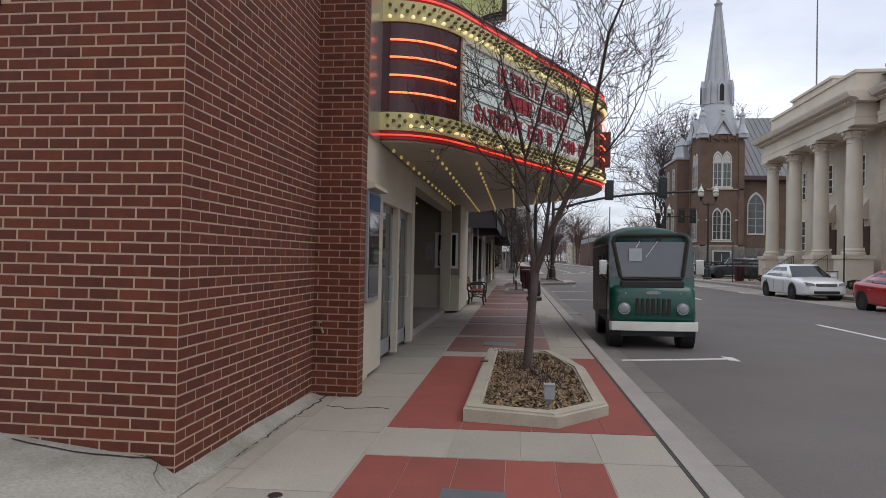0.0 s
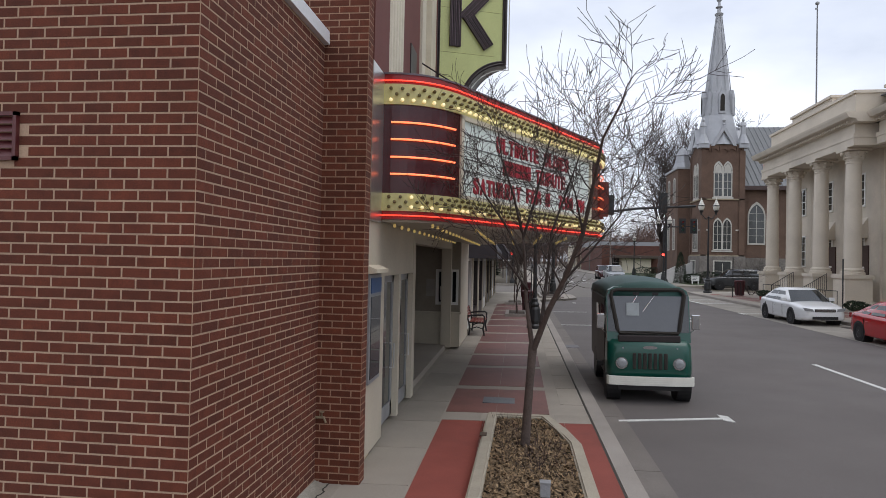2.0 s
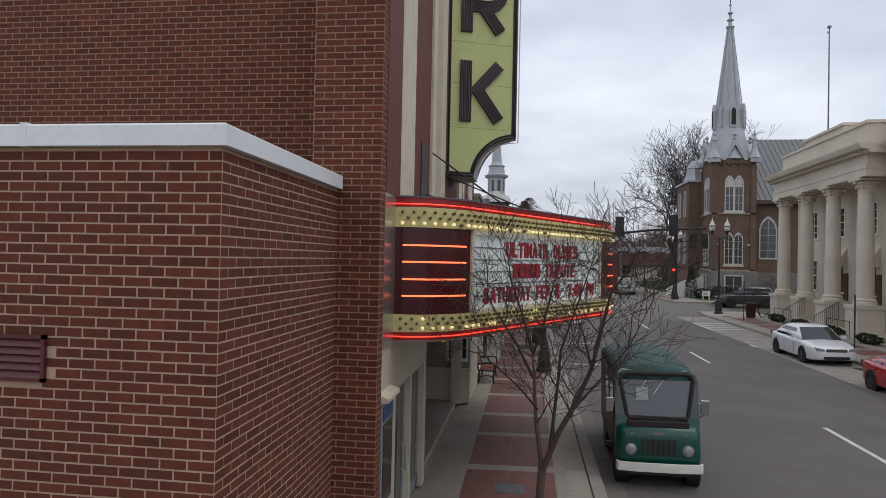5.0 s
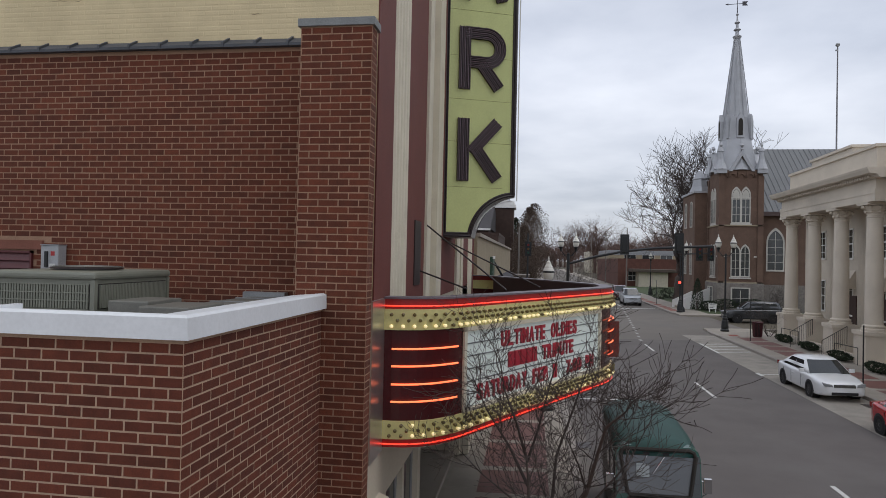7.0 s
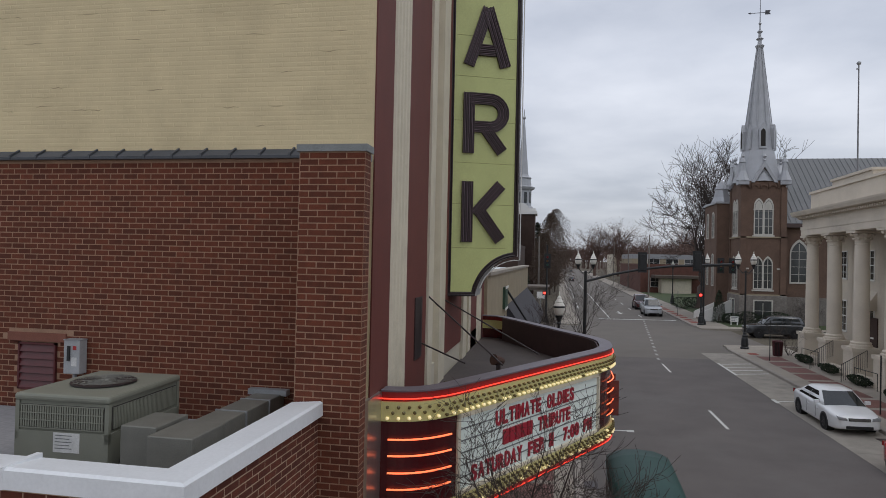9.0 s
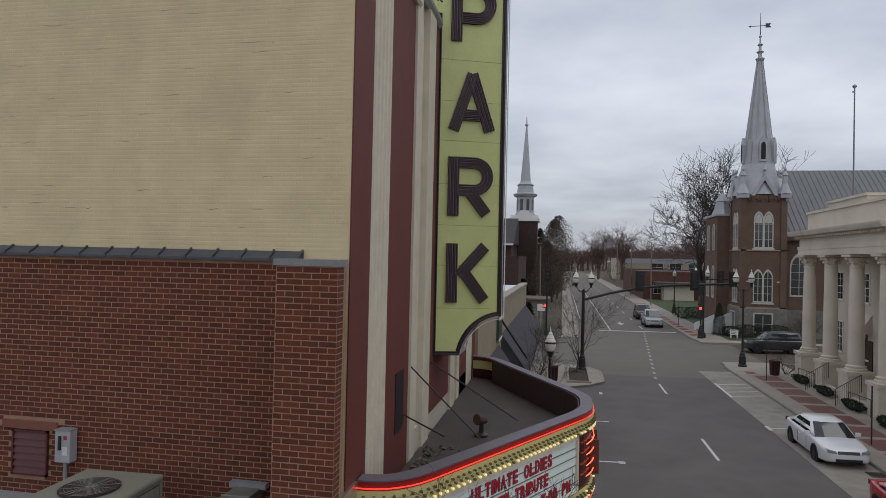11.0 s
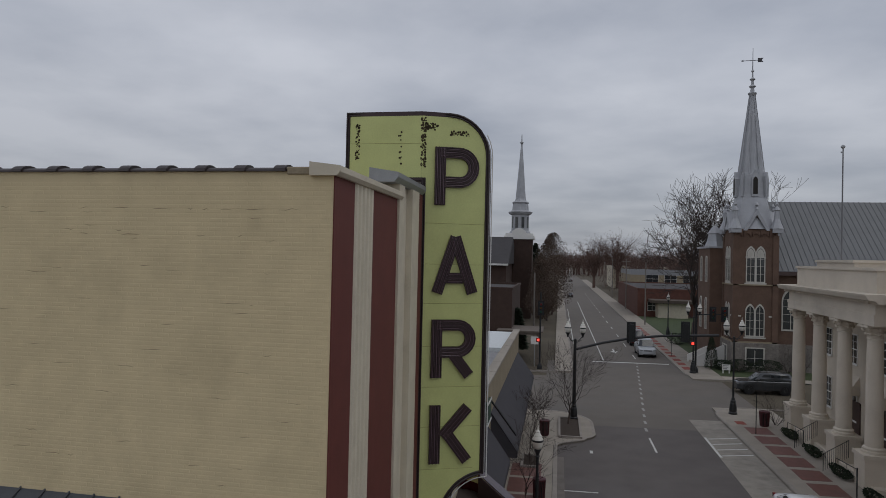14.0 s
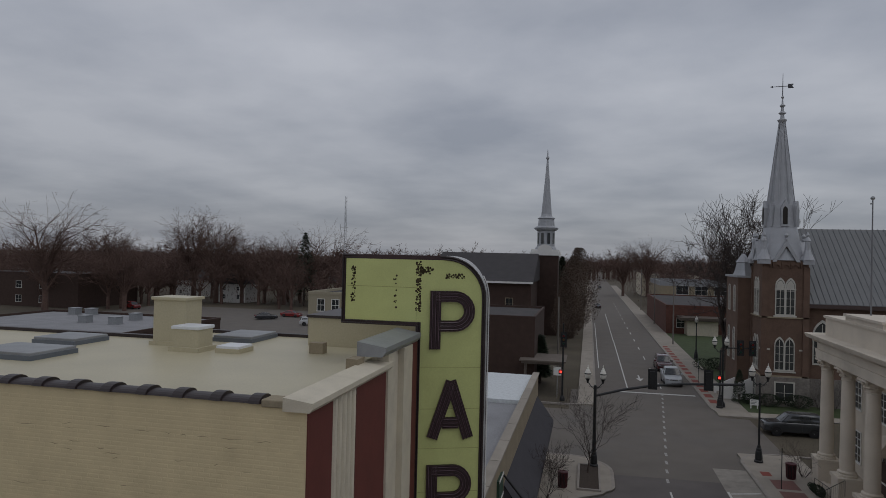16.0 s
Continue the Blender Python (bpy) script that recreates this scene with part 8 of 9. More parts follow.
def bare_tree(m, height, r, seed, label, levels=4, spread=0.5, trunk=0.35, limbs=6, fork=(3, 5), group="bare street trees", rmin=0.003):
    T = thing("bare_tree", m, label, "tree", group)
    rng = random.Random(seed)
    tw, cw = Wood(), Wood()
    p, pts, rad = Vector((0, 0, -0.1)), [], []
    for i in range(6):
        pts.append(p.copy())
        rad.append(r * (1.25 if i == 0 else 1 - 0.1 * i))
        p = p + Vector((rng.gauss(0, 0.02) * height * 0.3, rng.gauss(0, 0.02) * height * 0.3, height * trunk / 5))
    tw.limb(pts, rad, 10)
    from_lists("trunk", tw.v, tw.f, BARK, T, smooth=True)
    for k in range(limbs):
        a = 2 * math.pi * (k + rng.random() * 0.6) / limbs
        i = 5 if k < limbs // 2 + 1 else rng.choice((3, 4))
        d = Vector((math.cos(a) * spread, math.sin(a) * spread, 1)).normalized()
        grow(cw, rng, pts[i], d, height * (1 - trunk) * rng.uniform(0.4, 0.55), rad[i] * 0.6, 0, levels, 0.1, fork, rmin)
    from_lists("crown", cw.v, cw.f, TWIG, T, "bare winter branches")
    return T


def planter_tree():
    b = Vector((0.31, 9.2, gz(0.31, 9.2)))
    T = thing("bare_tree", Matrix.Translation(b), "slender bare street tree growing from the planter", "tree", "bare street trees")
    rng = random.Random(77)
    tw, cw = Wood(), Wood()
    tw.limb([Vector(p) for p in ((-0.01, 0, -0.05), (0, 0, 0.08), (0.02, 0.0, 0.5), (0.05, 0.02, 1.0), (0.085, 0.02, 1.5))], [0.1, 0.07, 0.06, 0.058, 0.062], 12)
    main = [
        ([(0.07, 0, 1.3), (0.26, -0.2, 1.9), (0.48, -0.5, 2.45), (0.64, -0.9, 3.02), (0.71, -1.3, 3.6), (0.75, -1.8, 4.1), (0.87, -2.3, 4.4)], 0.062),
        ([(0.06, 0.0, 1.3), (-0.04, 0.1, 2.1), (-0.08, 0.2, 2.95), (-0.13, 0.2, 3.45)], 0.052),
        ([(-0.08, 0.2, 2.8), (-0.35, 0.3, 3.4), (-0.7, 0.4, 4.0), (-0.95, 0.5, 4.6)], 0.034),
        ([(-0.1, 0.2, 3.2), (0.05, 0.1, 3.8), (0.18, 0.0, 4.5), (0.3, -0.1, 5.1)], 0.03),
        ([(-0.12, 0.2, 3.3), (-0.25, 0.0, 3.9), (-0.42, -0.2, 4.5), (-0.5, -0.3, 5.1)], 0.028),
        ([(0.16, 0.0, 1.6), (0.27, 0.2, 2.75), (0.31, 0.3, 3.3), (0.6, 0.4, 4.3), (0.8, 0.5, 5.0)], 0.04),
        ([(-0.02, 0.1, 2.3), (-0.3, -0.2, 2.75), (-0.7, -0.4, 3.2), (-1.0, -0.5, 3.6)], 0.024),
        ([(0.48, -0.5, 2.4), (0.8, -0.5, 2.8), (1.15, -0.6, 3.3), (1.4, -0.7, 3.9)], 0.026),
        ([(0.64, -0.9, 3.0), (0.5, -1.3, 3.5), (0.3, -1.6, 4.0)], 0.022),
    ]
    for pts, r in main:
        k = 0.86 if pts[-1][1] > -0.6 else 0.97
        pts = [Vector((p[0] + 0.02, p[1], 1.43 + (p[2] - 1.3) * k * 0.97)) for p in pts]
        n = len(pts)
        rad = [0.74 * r * (1 - 0.78 * i / (n - 1)) for i in range(n)]
        (tw if r > 0.045 else cw).limb(pts, rad, 8)
        for i in range(1, n):
            for _ in range(3 if i > 1 else 1):
                f = rng.random()
                q = pts[i - 1] + (pts[i] - pts[i - 1]) * f
                ax = (pts[i] - pts[i - 1]).normalized()
                side = Vector((rng.gauss(0, 1), rng.gauss(0, 1), rng.gauss(0, 0.4)))
                side = (side - ax * side.dot(ax)).normalized()
                grow(cw, rng, q, (ax * 0.8 + side * 0.75).normalized(), rng.uniform(0.4, 0.9), max(0.006, rad[i] * 0.42), 0, 2, 0.08, (4, 6), 0.0032, 5, 0.14)
        grow(cw, rng, pts[-1], (pts[-1] - pts[-2]).normalized(), rng.uniform(0.35, 0.55), rad[-1], 0, 2, 0.08, (3, 5), 0.0028)
    from_lists("trunk", tw.v, tw.f, BARK, T, "grey-brown forked trunk", True)
    from_lists("crown", cw.v, cw.f, TWIG, T, "bare winter branches")


planter_tree()
bare_tree(pose(0.15, 32.0, -0.02), 4.95, 0.06, 3, "small bare street tree in a pavement planter", 3, 0.45, 0.3, 6, rmin=0.005)
bare_tree(pose(2.5, 49.9, 0.02), 6.8, 0.09, 8, "bare street tree at the corner beside the signal", 3, 0.6, 0.22, 8, rmin=0.006)
bare_tree(pose(0.0, 40.2, -0.02), 5.05, 0.06, 13, "small bare street tree in a pavement planter", 3, 0.45, 0.3, 6, rmin=0.006)
for x, y in ((0.15, 32.0), (0.0, 40.2), (2.6, 49.0)):
    T = thing("planter_kerb", pose(x, y, gz(x, y)), "low concrete planter kerb round a small street tree", "planter")
    w, d = (0.55, 1.25) if y < 45 else (0.85, 2.9)
    part("kerb", boxes((-w, w, -d, -d + 0.16, -0.05, 0.13), (-w, w, d - 0.16, d, -0.05, 0.13), (-w, -w + 0.16, -d + 0.16, d - 0.16, -0.05, 0.13), (w - 0.16, w, -d + 0.16, d - 0.16, -0.05, 0.13)), KERBM, T)
    part("soil", boxes((-w + 0.16, w - 0.16, -d + 0.16, d - 0.16, -0.05, 0.06)), MATS["mulch_bed"], T)
# large old trees by the church
bare_tree(pose(22.2, 102, 0.35), 22.8, 0.78, 21, "tall old bare tree beside the brick church", 4, 0.36, 0.24, 8, (3, 5), "bare trees", 0.022)
bare_tree(pose(27.6, 109, 0.4), 24.0, 0.58, 23, "tall old bare tree behind the brick church", 4, 0.36, 0.24, 8, (3, 5), "bare trees", 0.022)


# ---- shrubs ----
LEAF = mat("dark_evergreen", (0.022, 0.035, 0.016), 0.8, var=0.3, scale=6, rnd=0.5, island=True, bump=0.0)


def shrub(m, rx, ry, h, n, seed, material, label, pointed=False, kind=""):
    T = thing("shrub", m, label, "shrub", "evergreen shrubs")
    rng = random.Random(seed)
    v, f = [], []
    for _ in range(n):
        a, z = rng.random() * 2 * math.pi, rng.random()
        k = math.sqrt(max(0.02, 1 - (2 * z - 1) ** 2)) if not pointed else max(0.12, (1 - z) ** 0.55)
        k *= rng.uniform(0.72, 1.06) * (1 + 0.15 * math.sin(3 * a + seed))
        p = Vector((rx * k * math.cos(a), ry * k * math.sin(a), 0.05 + h * z))
        for _ in range(3):
            d = Vector((rng.gauss(0, 1), rng.gauss(0, 1), rng.gauss(0, 1))).normalized() * rng.uniform(0.04, 0.1)
            s = Vector((rng.gauss(0, 1), rng.gauss(0, 1), rng.gauss(0, 1))).normalized() * rng.uniform(0.03, 0.06)
            b = len(v)
            v += [tuple(p + d), tuple(p + s), tuple(p - d), tuple(p - s)]
            f.append((b, b + 1, b + 2, b + 3))
    from_lists("foliage", v, f, material, T)
    bm = bmesh.new()
    for k in range(5):
        t = k * 1.3
        rod(bm, (0, 0, -0.05), (rx * 0.5 * math.cos(t), ry * 0.5 * math.sin(t), h * 0.7), 0.03, 0.01, 5)
    part("stem", bm, BARK, T)
    return T


shrub(pose(19.5, 79.4, 0.32), 0.8, 0.8, 3.7, 1100, 1, LEAF, "upright dark evergreen beside the church steps", True)
for k, (x, y, rx, ry, h) in enumerate(((22.1, 77.6, 1.6, 0.8, 1.4), (25.2, 77.6, 1.6, 0.8, 1.4), (19.4, 101, 1.7, 1.3, 1.7), (21.3, 103, 1.6, 1.3, 1.6), (20.6, 78.6, 1.1, 0.9, 1.1))):
    shrub(pose(x, y, gz(x, y)), rx, ry, h, 700, 5 + k, LEAF, "clipped dark evergreen shrub near the church")
for k in range(7):
    y = 49.4 - k * 4.2
    shrub(pose(18.25, y, 0.28), 0.4, 1.2, 0.5, 420, 20 + k, LEAF, "low clipped hedge before the courthouse plinth")


def bush_bare(m, h, seed, label):
    T = thing("bare_bush", m, label, "bush", "bare bushes")
    rng = random.Random(seed)
    w = Wood()
    for k in range(14):
        a = rng.random() * 6.28
        grow(w, rng, Vector((0.1 * math.cos(a), 0.1 * math.sin(a), 0)), Vector((math.cos(a) * 0.6, math.sin(a) * 0.6, 1)).normalized(), h * rng.uniform(0.5, 0.8), 0.018, 1, 3, 0.05, (3, 4), 0.005, 4)
    from_lists("twig_mass", w.v, w.f, TWIG, T)["kind"] = "stuff"


bush_bare(pose(18.4, 52.9, 0.28), 2.3, 1, "bare brown bush at the courthouse corner")
bush_bare(pose(17.9, 27.8, 0.28), 2.8, 2, "bare brown bush before the courthouse")
bush_bare(pose(27.4, 78.0, 0.4), 2.9, 3, "bare brown bush beside the church wall")
bush_bare(pose(28.9, 78.0, 0.4), 2.7, 4, "bare brown bush beside the church wall")
railing("garden_rail", [(18.2, 49.8, 0.28), (18.5, 47.6, 0.28)], 1.0, "pale iron rail beside the courthouse plinth", 0.025, 0.9)
railing("garden_rail", [(18.1, 41.3, 0.28), (18.4, 39.2, 0.28)], 1.0, "pale iron rail beside the courthouse plinth", 0.025, 0.9)


# ---- distance ----
def far_church():
    T = thing("far_church", pose(-7.2, 143.3, 0.0) @ Matrix.Scale(1.425, 4), "distant brick church with a white steeple", "church")
    part("tower", boxes((-2.0, 2.0, -2.0, 2.0, -3, 12.0)), DARKBR, T, "dark brick tower")
    part("tower_cornice", boxes((-2.3, 2.3, -2.3, 2.3, 12.0, 12.5), (-2.1, 2.1, -2.1, 2.1, 12.5, 12.9)), WHITEP, T)
    for s in (-1, 1):
        bm = bmesh.new()
        prism(bm, [(-2.2, 12.5)] + [(1.2 * math.cos(a), 12.6 + 1.1 * math.sin(a)) for a in np.linspace(math.pi, 0, 9)] + [(2.2, 12.5)], "y", *sorted((s * 2.3, s * 2.1)))
        part("pediment", bm, WHITEP, T)
    part("drum", lathe(bmesh.new(), [(1.7, 12.8), (1.6, 13.2), (1.35, 13.4), (1.35, 15.8), (1.75, 16.0), (1.9, 16.3), (1.3, 16.6), (1.2, 17.6), (1.35, 17.8), (0.9, 18.1)], 8), SILVER, T, "white octagonal lantern")
    for k in range(8):
        t = k * math.pi / 4
        bm = boxes((-0.22, 0.22, -1.32, -1.2, 13.8, 15.5))
        bmesh.ops.transform(bm, matrix=Matrix.Rotation(t + math.pi / 8, 4, "Z"), verts=bm.verts)
        part("lantern_window", bm, PANE, T)
    part("spire", lathe(bmesh.new(), [(0.95, 18.0), (0.8, 18.4), (0.12, 27.0), (0.3, 27.3), (0.1, 27.6), (0.05, 28.6)], 8), SILVER, T, "tall pale spire")
    part("hall", boxes((-15, -1.0, -13, 3, -5, 8.4)), DARKBR, T, "dark brick hall")
    bm = bmesh.new()
    prism(bm, [(-13.6, 8.2), (-5.0, 12.2), (3.6, 8.2)], "x", -15.4, -0.7)
    part("roof", bm, mat("dark_shingle", (0.05, 0.046, 0.048), 0.85, var=0.2, scale=1), T, "dark shingle roof")
    part("gutter", boxes((-15.4, -0.7, -13.8, -13.5, 8.0, 8.25)), WHITEP, T)
    for k in range(3):
        w = sash(T, -11.2 + k * 3.6, "y", -13, 2.6, 6.0, 1.1, -1, TANSTONE)


far_church()


def plain_block(name, x0, x1, y0, y1, h, wall, roofm, label, windows=(), category="building", base=None, parapet=0.35):
    g = gz(x0, y0) if base is None else base
    T = thing(name, pose((x0 + x1) / 2, y0, g), label, category)
    w, d = (x1 - x0) / 2, y1 - y0
    part("wall", boxes((-w, w, 0, d, -1.5, h - parapet)), wall, T)
    part("roof", boxes((-w + 0.3, w - 0.3, 0.3, d - 0.3, h - parapet, h - parapet + 0.05)), roofm, T)
    part("parapet", boxes((-w - 0.05, w + 0.05, -0.05, 0.25, h - parapet, h), (-w - 0.05, w + 0.05, d - 0.25, d + 0.05, h - parapet, h), (-w - 0.05, -w + 0.25, 0.25, d - 0.25, h - parapet, h), (w - 0.25, w + 0.05, 0.25, d - 0.25, h - parapet, h)), wall if parapet < 0.5 else GREYMETAL, T)
    for cx, z0, z1, ww in windows:
        sash(T, cx, "y", 0, z0, z1, ww, -1, rows=2)
    return T


plain_block("corner_block", -18.4, -4.15, 79.9, 97, 9.5, DARKBR, ROOFD, "dark brown brick building on the far corner")
T = thing("porch_roof", pose(-2.9, 78.8, -0.02) @ Matrix.Scale(1.22, 4), "flat weathered porch canopy on posts at the corner", "canopy")
BOARDS = mat("weathered_boards", (0.15, 0.125, 0.105), 0.85, var=0.2, scale=2)
part("slab", boxes((-2.2, 2.0, -0.6, 4.0, 2.9, 3.15)), BOARDS, T)
part("slab_edge", boxes((-2.4, 2.2, -0.8, 4.2, 3.15, 3.3)), BOARDS, T)
for px, py in ((-1.8, -0.3), (1.7, -0.3), (1.7, 3.6)):
    part("post", boxes((px - 0.12, px + 0.12, py - 0.12, py + 0.12, 0, 2.9)), BOARDS, T)
plain_block("low_store", 25.7, 60, 226, 260, 9.4, TANSTONE, ROOFG, "long low tan store with a pale fascia roof", ((-10, 5, 8, 4), (-4, 5, 8, 4), (2, 5, 8, 4)), parapet=1.6)
RUSTBR = mat("rust_brown_brick", (0.12, 0.052, 0.038), 0.9, var=0.25, scale=1.2, fine=14, bump=0.3)
T = plain_block("porch_house", 19.5, 44, 152, 200, 6.3, RUSTBR, ROOFD, "long low rust-brown brick building with a porch", ((-9.0, 1.2, 3.6, 2.0),))
part("porch_roof", boxes((-10.0, 0.0, -5.8, 0, 3.3, 4.0), bevel=0.1), mat("brown_shingle", (0.09, 0.07, 0.055), 0.85), T)
part("porch_wall", boxes((-8.3, -2.0, -4.6, 0, 0, 3.3)), FLUTE, T, "pale wall beneath the porch roof")
plain_block("far_store", 26, 54, 306, 340, 10, FLUTE, ROOFG, "pale flat-roofed store far along the street")
# steps with white side walls before the church
T = thing("church_steps", pose(18.2, 82.8, 0.3) @ Matrix.Scale(1.25, 4), "white-walled entrance steps at the church's west side", "steps")
for k in range(8):
    part("step", boxes((-0.2 + 0.3 * k, 3.0, -1.2, 1.2, 0, 0.17 * (k + 1))), CONC, T)
for s in (-1.35, 1.2):
    bm = bmesh.new()
    prism(bm, [(-0.4, 0), (-0.4, 0.7), (2.6, 2.2), (3.0, 2.2), (3.0, 0)], "y", s, s + 0.16)
    part("side_wall", bm, WHITEP, T)


def utility_pole(x, y, h, label, arm=True):
    T = thing("utility_pole", pose(x, y, gz(x, y)), label, "utility pole", "utility poles")
    part("pole", rod(bmesh.new(), (0, 0, 0), (0, 0, h), 0.15, 0.1, 8), mat("grey_wood_pole", (0.2, 0.18, 0.16), 0.9), T)
    if arm:
        part("crossarm", boxes((-1.1, 1.1, -0.06, 0.06, h - 0.7, h - 0.55)), MATS["grey_wood_pole"], T)
    return T


for x, y, h in ((18.5, 131, 12.3), (18.8, 171, 13.0), (19.1, 218, 13.4), (-2.0, 96.5, 10.8), (-2.3, 151, 11.9)):
    utility_pole(x, y, h, "weathered wooden utility pole beside the street", y > 140)

# left of the theatre, seen over its roof
plain_block("grey_roof_block", -76, -48, 52, 80, 7.45, DARKBR, ROOFG, "low building with a wide grey flat roof")
for k, (x, y) in enumerate(((-70.5, 77), (-68, 77.3), (-61.5, 69), (-57, 69), (-58, 74))):
    roof_box("roof_vent", x, x + 1.2, y, y + 1.2, gz(-76, 52) + 7.1, gz(-76, 52) + 8.1, GREYMETAL, GREYMETAL, "small grey vent box on the flat roof", "roof vent")
plain_block("beige_house", -29.8, -19.6, 69.2, 82, 12.3, mat("beige_render", (0.36, 0.32, 0.23), 0.85, var=0.1), ROOFD, "two-storey beige building with small windows", ((-3.5, 10.0, 11.5, 1.0), (-1.7, 10.0, 11.5, 1.0), (1.5, 10.0, 11.5, 1.0)))
plain_block("old_school", -176, -136, 150, 174, 9.5, DARKBR, ROOFD, "large dark brick building among the trees", ((-8, 1, 3, 2), (0, 1, 3, 2), (8, 1, 3, 2), (-8, 5, 7, 2), (0, 5, 7, 2), (8, 5, 7, 2)))
tagged(slope(link("parking_lot", boxes((-125, -22, 98, 172, -0.22, -0.17)), ASPHALT2)), "grey parking lot behind the shops", "parking lot", kind="structure")
for k, (x, y, c) in enumerate(((-124, 157, (0.2, 0.015, 0.015)), (-74, 155, (0.22, 0.02, 0.02)), (-61, 139, (0.5, 0.5, 0.5)), (-77, 147, (0.03, 0.03, 0.035)), (-50.5, 137, (0.04, 0.04, 0.05)))):
    car(on_road(x, y, 70 + 20 * k, 1.15), ("dark red", "red", "pale grey", "black", "dark blue-grey")[k] + " car standing in the parking lot", "car", paint("lot_paint_%s" % "abcde"[k], c), SEDAN if k % 2 else SUV)


def house(x, y, w, d, h, wall, label):
    T = thing("house", pose(x, y, gz(x, y)), label, "house", "houses among trees")
    part("wall", boxes((-w / 2, w / 2, 0, d, -1, h)), wall, T)
    bm = bmesh.new()
    prism(bm, [(-w / 2 - 0.4, h - 0.1), (0, h + w * 0.38), (w / 2 + 0.4, h - 0.1)], "y", -0.4, d + 0.4)
    part("roof", bm, MATS["dark_shingle"], T)
    for k in (-1, 1):
        for z in ((1.0, 2.5),) + (((3.8, 5.2),) if h > 5 else ()):
            sash(T, k * w * 0.25, "y", 0, z[0], z[1], 1.0, -1, rows=2)
    return T


for k, (x, y, w, h) in enumerate(((-113, 190, 10, 6.1), (-92, 213, 10.5, 6.4), (-75, 209, 12, 6.2), (-60, 207, 11, 6.6), (-140, 205, 10, 6.2), (-40, 168, 11, 6.2))):
    house(x, y, w, 9, h, (WHITEP, FLUTE, mat("house_grey", (0.3, 0.3, 0.3), 0.8), DARKBR)[k % 4], ("white", "ivory", "grey", "dark brick")[k % 4] + " gabled house among bare trees")


def tree_foot(x, y):
    return gz(x, y) - 0.25


def twiggy(seed, limbs, levels, twigs, thick, spread=0.7, rmin=0.03):
    """One bare far tree as arrays: trunk, limbs and a haze of fine twigs on its limbs."""
    rng = random.Random(seed)
    w = Wood()
    w.limb([Vector((0, 0, -1)), Vector((0, 0, 2)), Vector((0.2, 0.1, 4))], [0.35, 0.3, 0.25], 5)
    start = len(w.v)
    for k in range(limbs):
        a = k * 6.283 / limbs + rng.random()
        grow(w, rng, Vector((0, 0, rng.uniform(1.8, 4.0))), Vector((math.cos(a) * spread, math.sin(a) * spread, 1)).normalized(), rng.uniform(3.2, 4.6), 0.16, 1, levels, 0.03, (3, 5), rmin, 3, 0.14)
    tips = [Vector(v) for v in w.v[start:] if v[2] > 3.2]
    for _ in range(twigs):
        p = rng.choice(tips)
        d = Vector((p.x * 0.16 + rng.gauss(0, 0.45), p.y * 0.16 + rng.gauss(0, 0.45), rng.uniform(-0.3, 0.9))).normalized() * rng.uniform(0.35, 0.95)
        p = p + d * rng.uniform(-0.2, 0.5)
        e = d.cross(Vector((rng.gauss(0, 1), rng.gauss(0, 1), 0.2))).normalized() * thick * rng.uniform(0.6, 1.4)
        i = len(w.v)
        w.v += [tuple(p), tuple(p + d * 0.5 + e), tuple(p + d), tuple(p + d * 0.5 - e)]
        w.f.append((i, i + 1, i + 2, i + 3))
    return np.array(w.v), w.f


def strew(name, label, category, spots, kinds, material, seed):
    rng = random.Random(seed)
    V, F, off = [], [], 0
    for i, (x, y, s) in enumerate(spots):
        v, f = kinds[i % len(kinds)]
        a = rng.random() * 6.28
        c, d = math.cos(a) * s, math.sin(a) * s
        V.append(np.column_stack((v[:, 0] * c - v[:, 1] * d + x, v[:, 0] * d + v[:, 1] * c + y, v[:, 2] * s * rng.uniform(0.9, 1.1) + tree_foot(x, y))))
        F.append(np.array(f) + off)
        off += len(v)
    V, F = np.concatenate(V), np.concatenate(F)
    me = bpy.data.meshes.new(name)
    me.from_pydata(V.tolist(), [], F.tolist())
    me.materials.append(material)
    return tagged(new(name, me), label, category, kind="stuff")


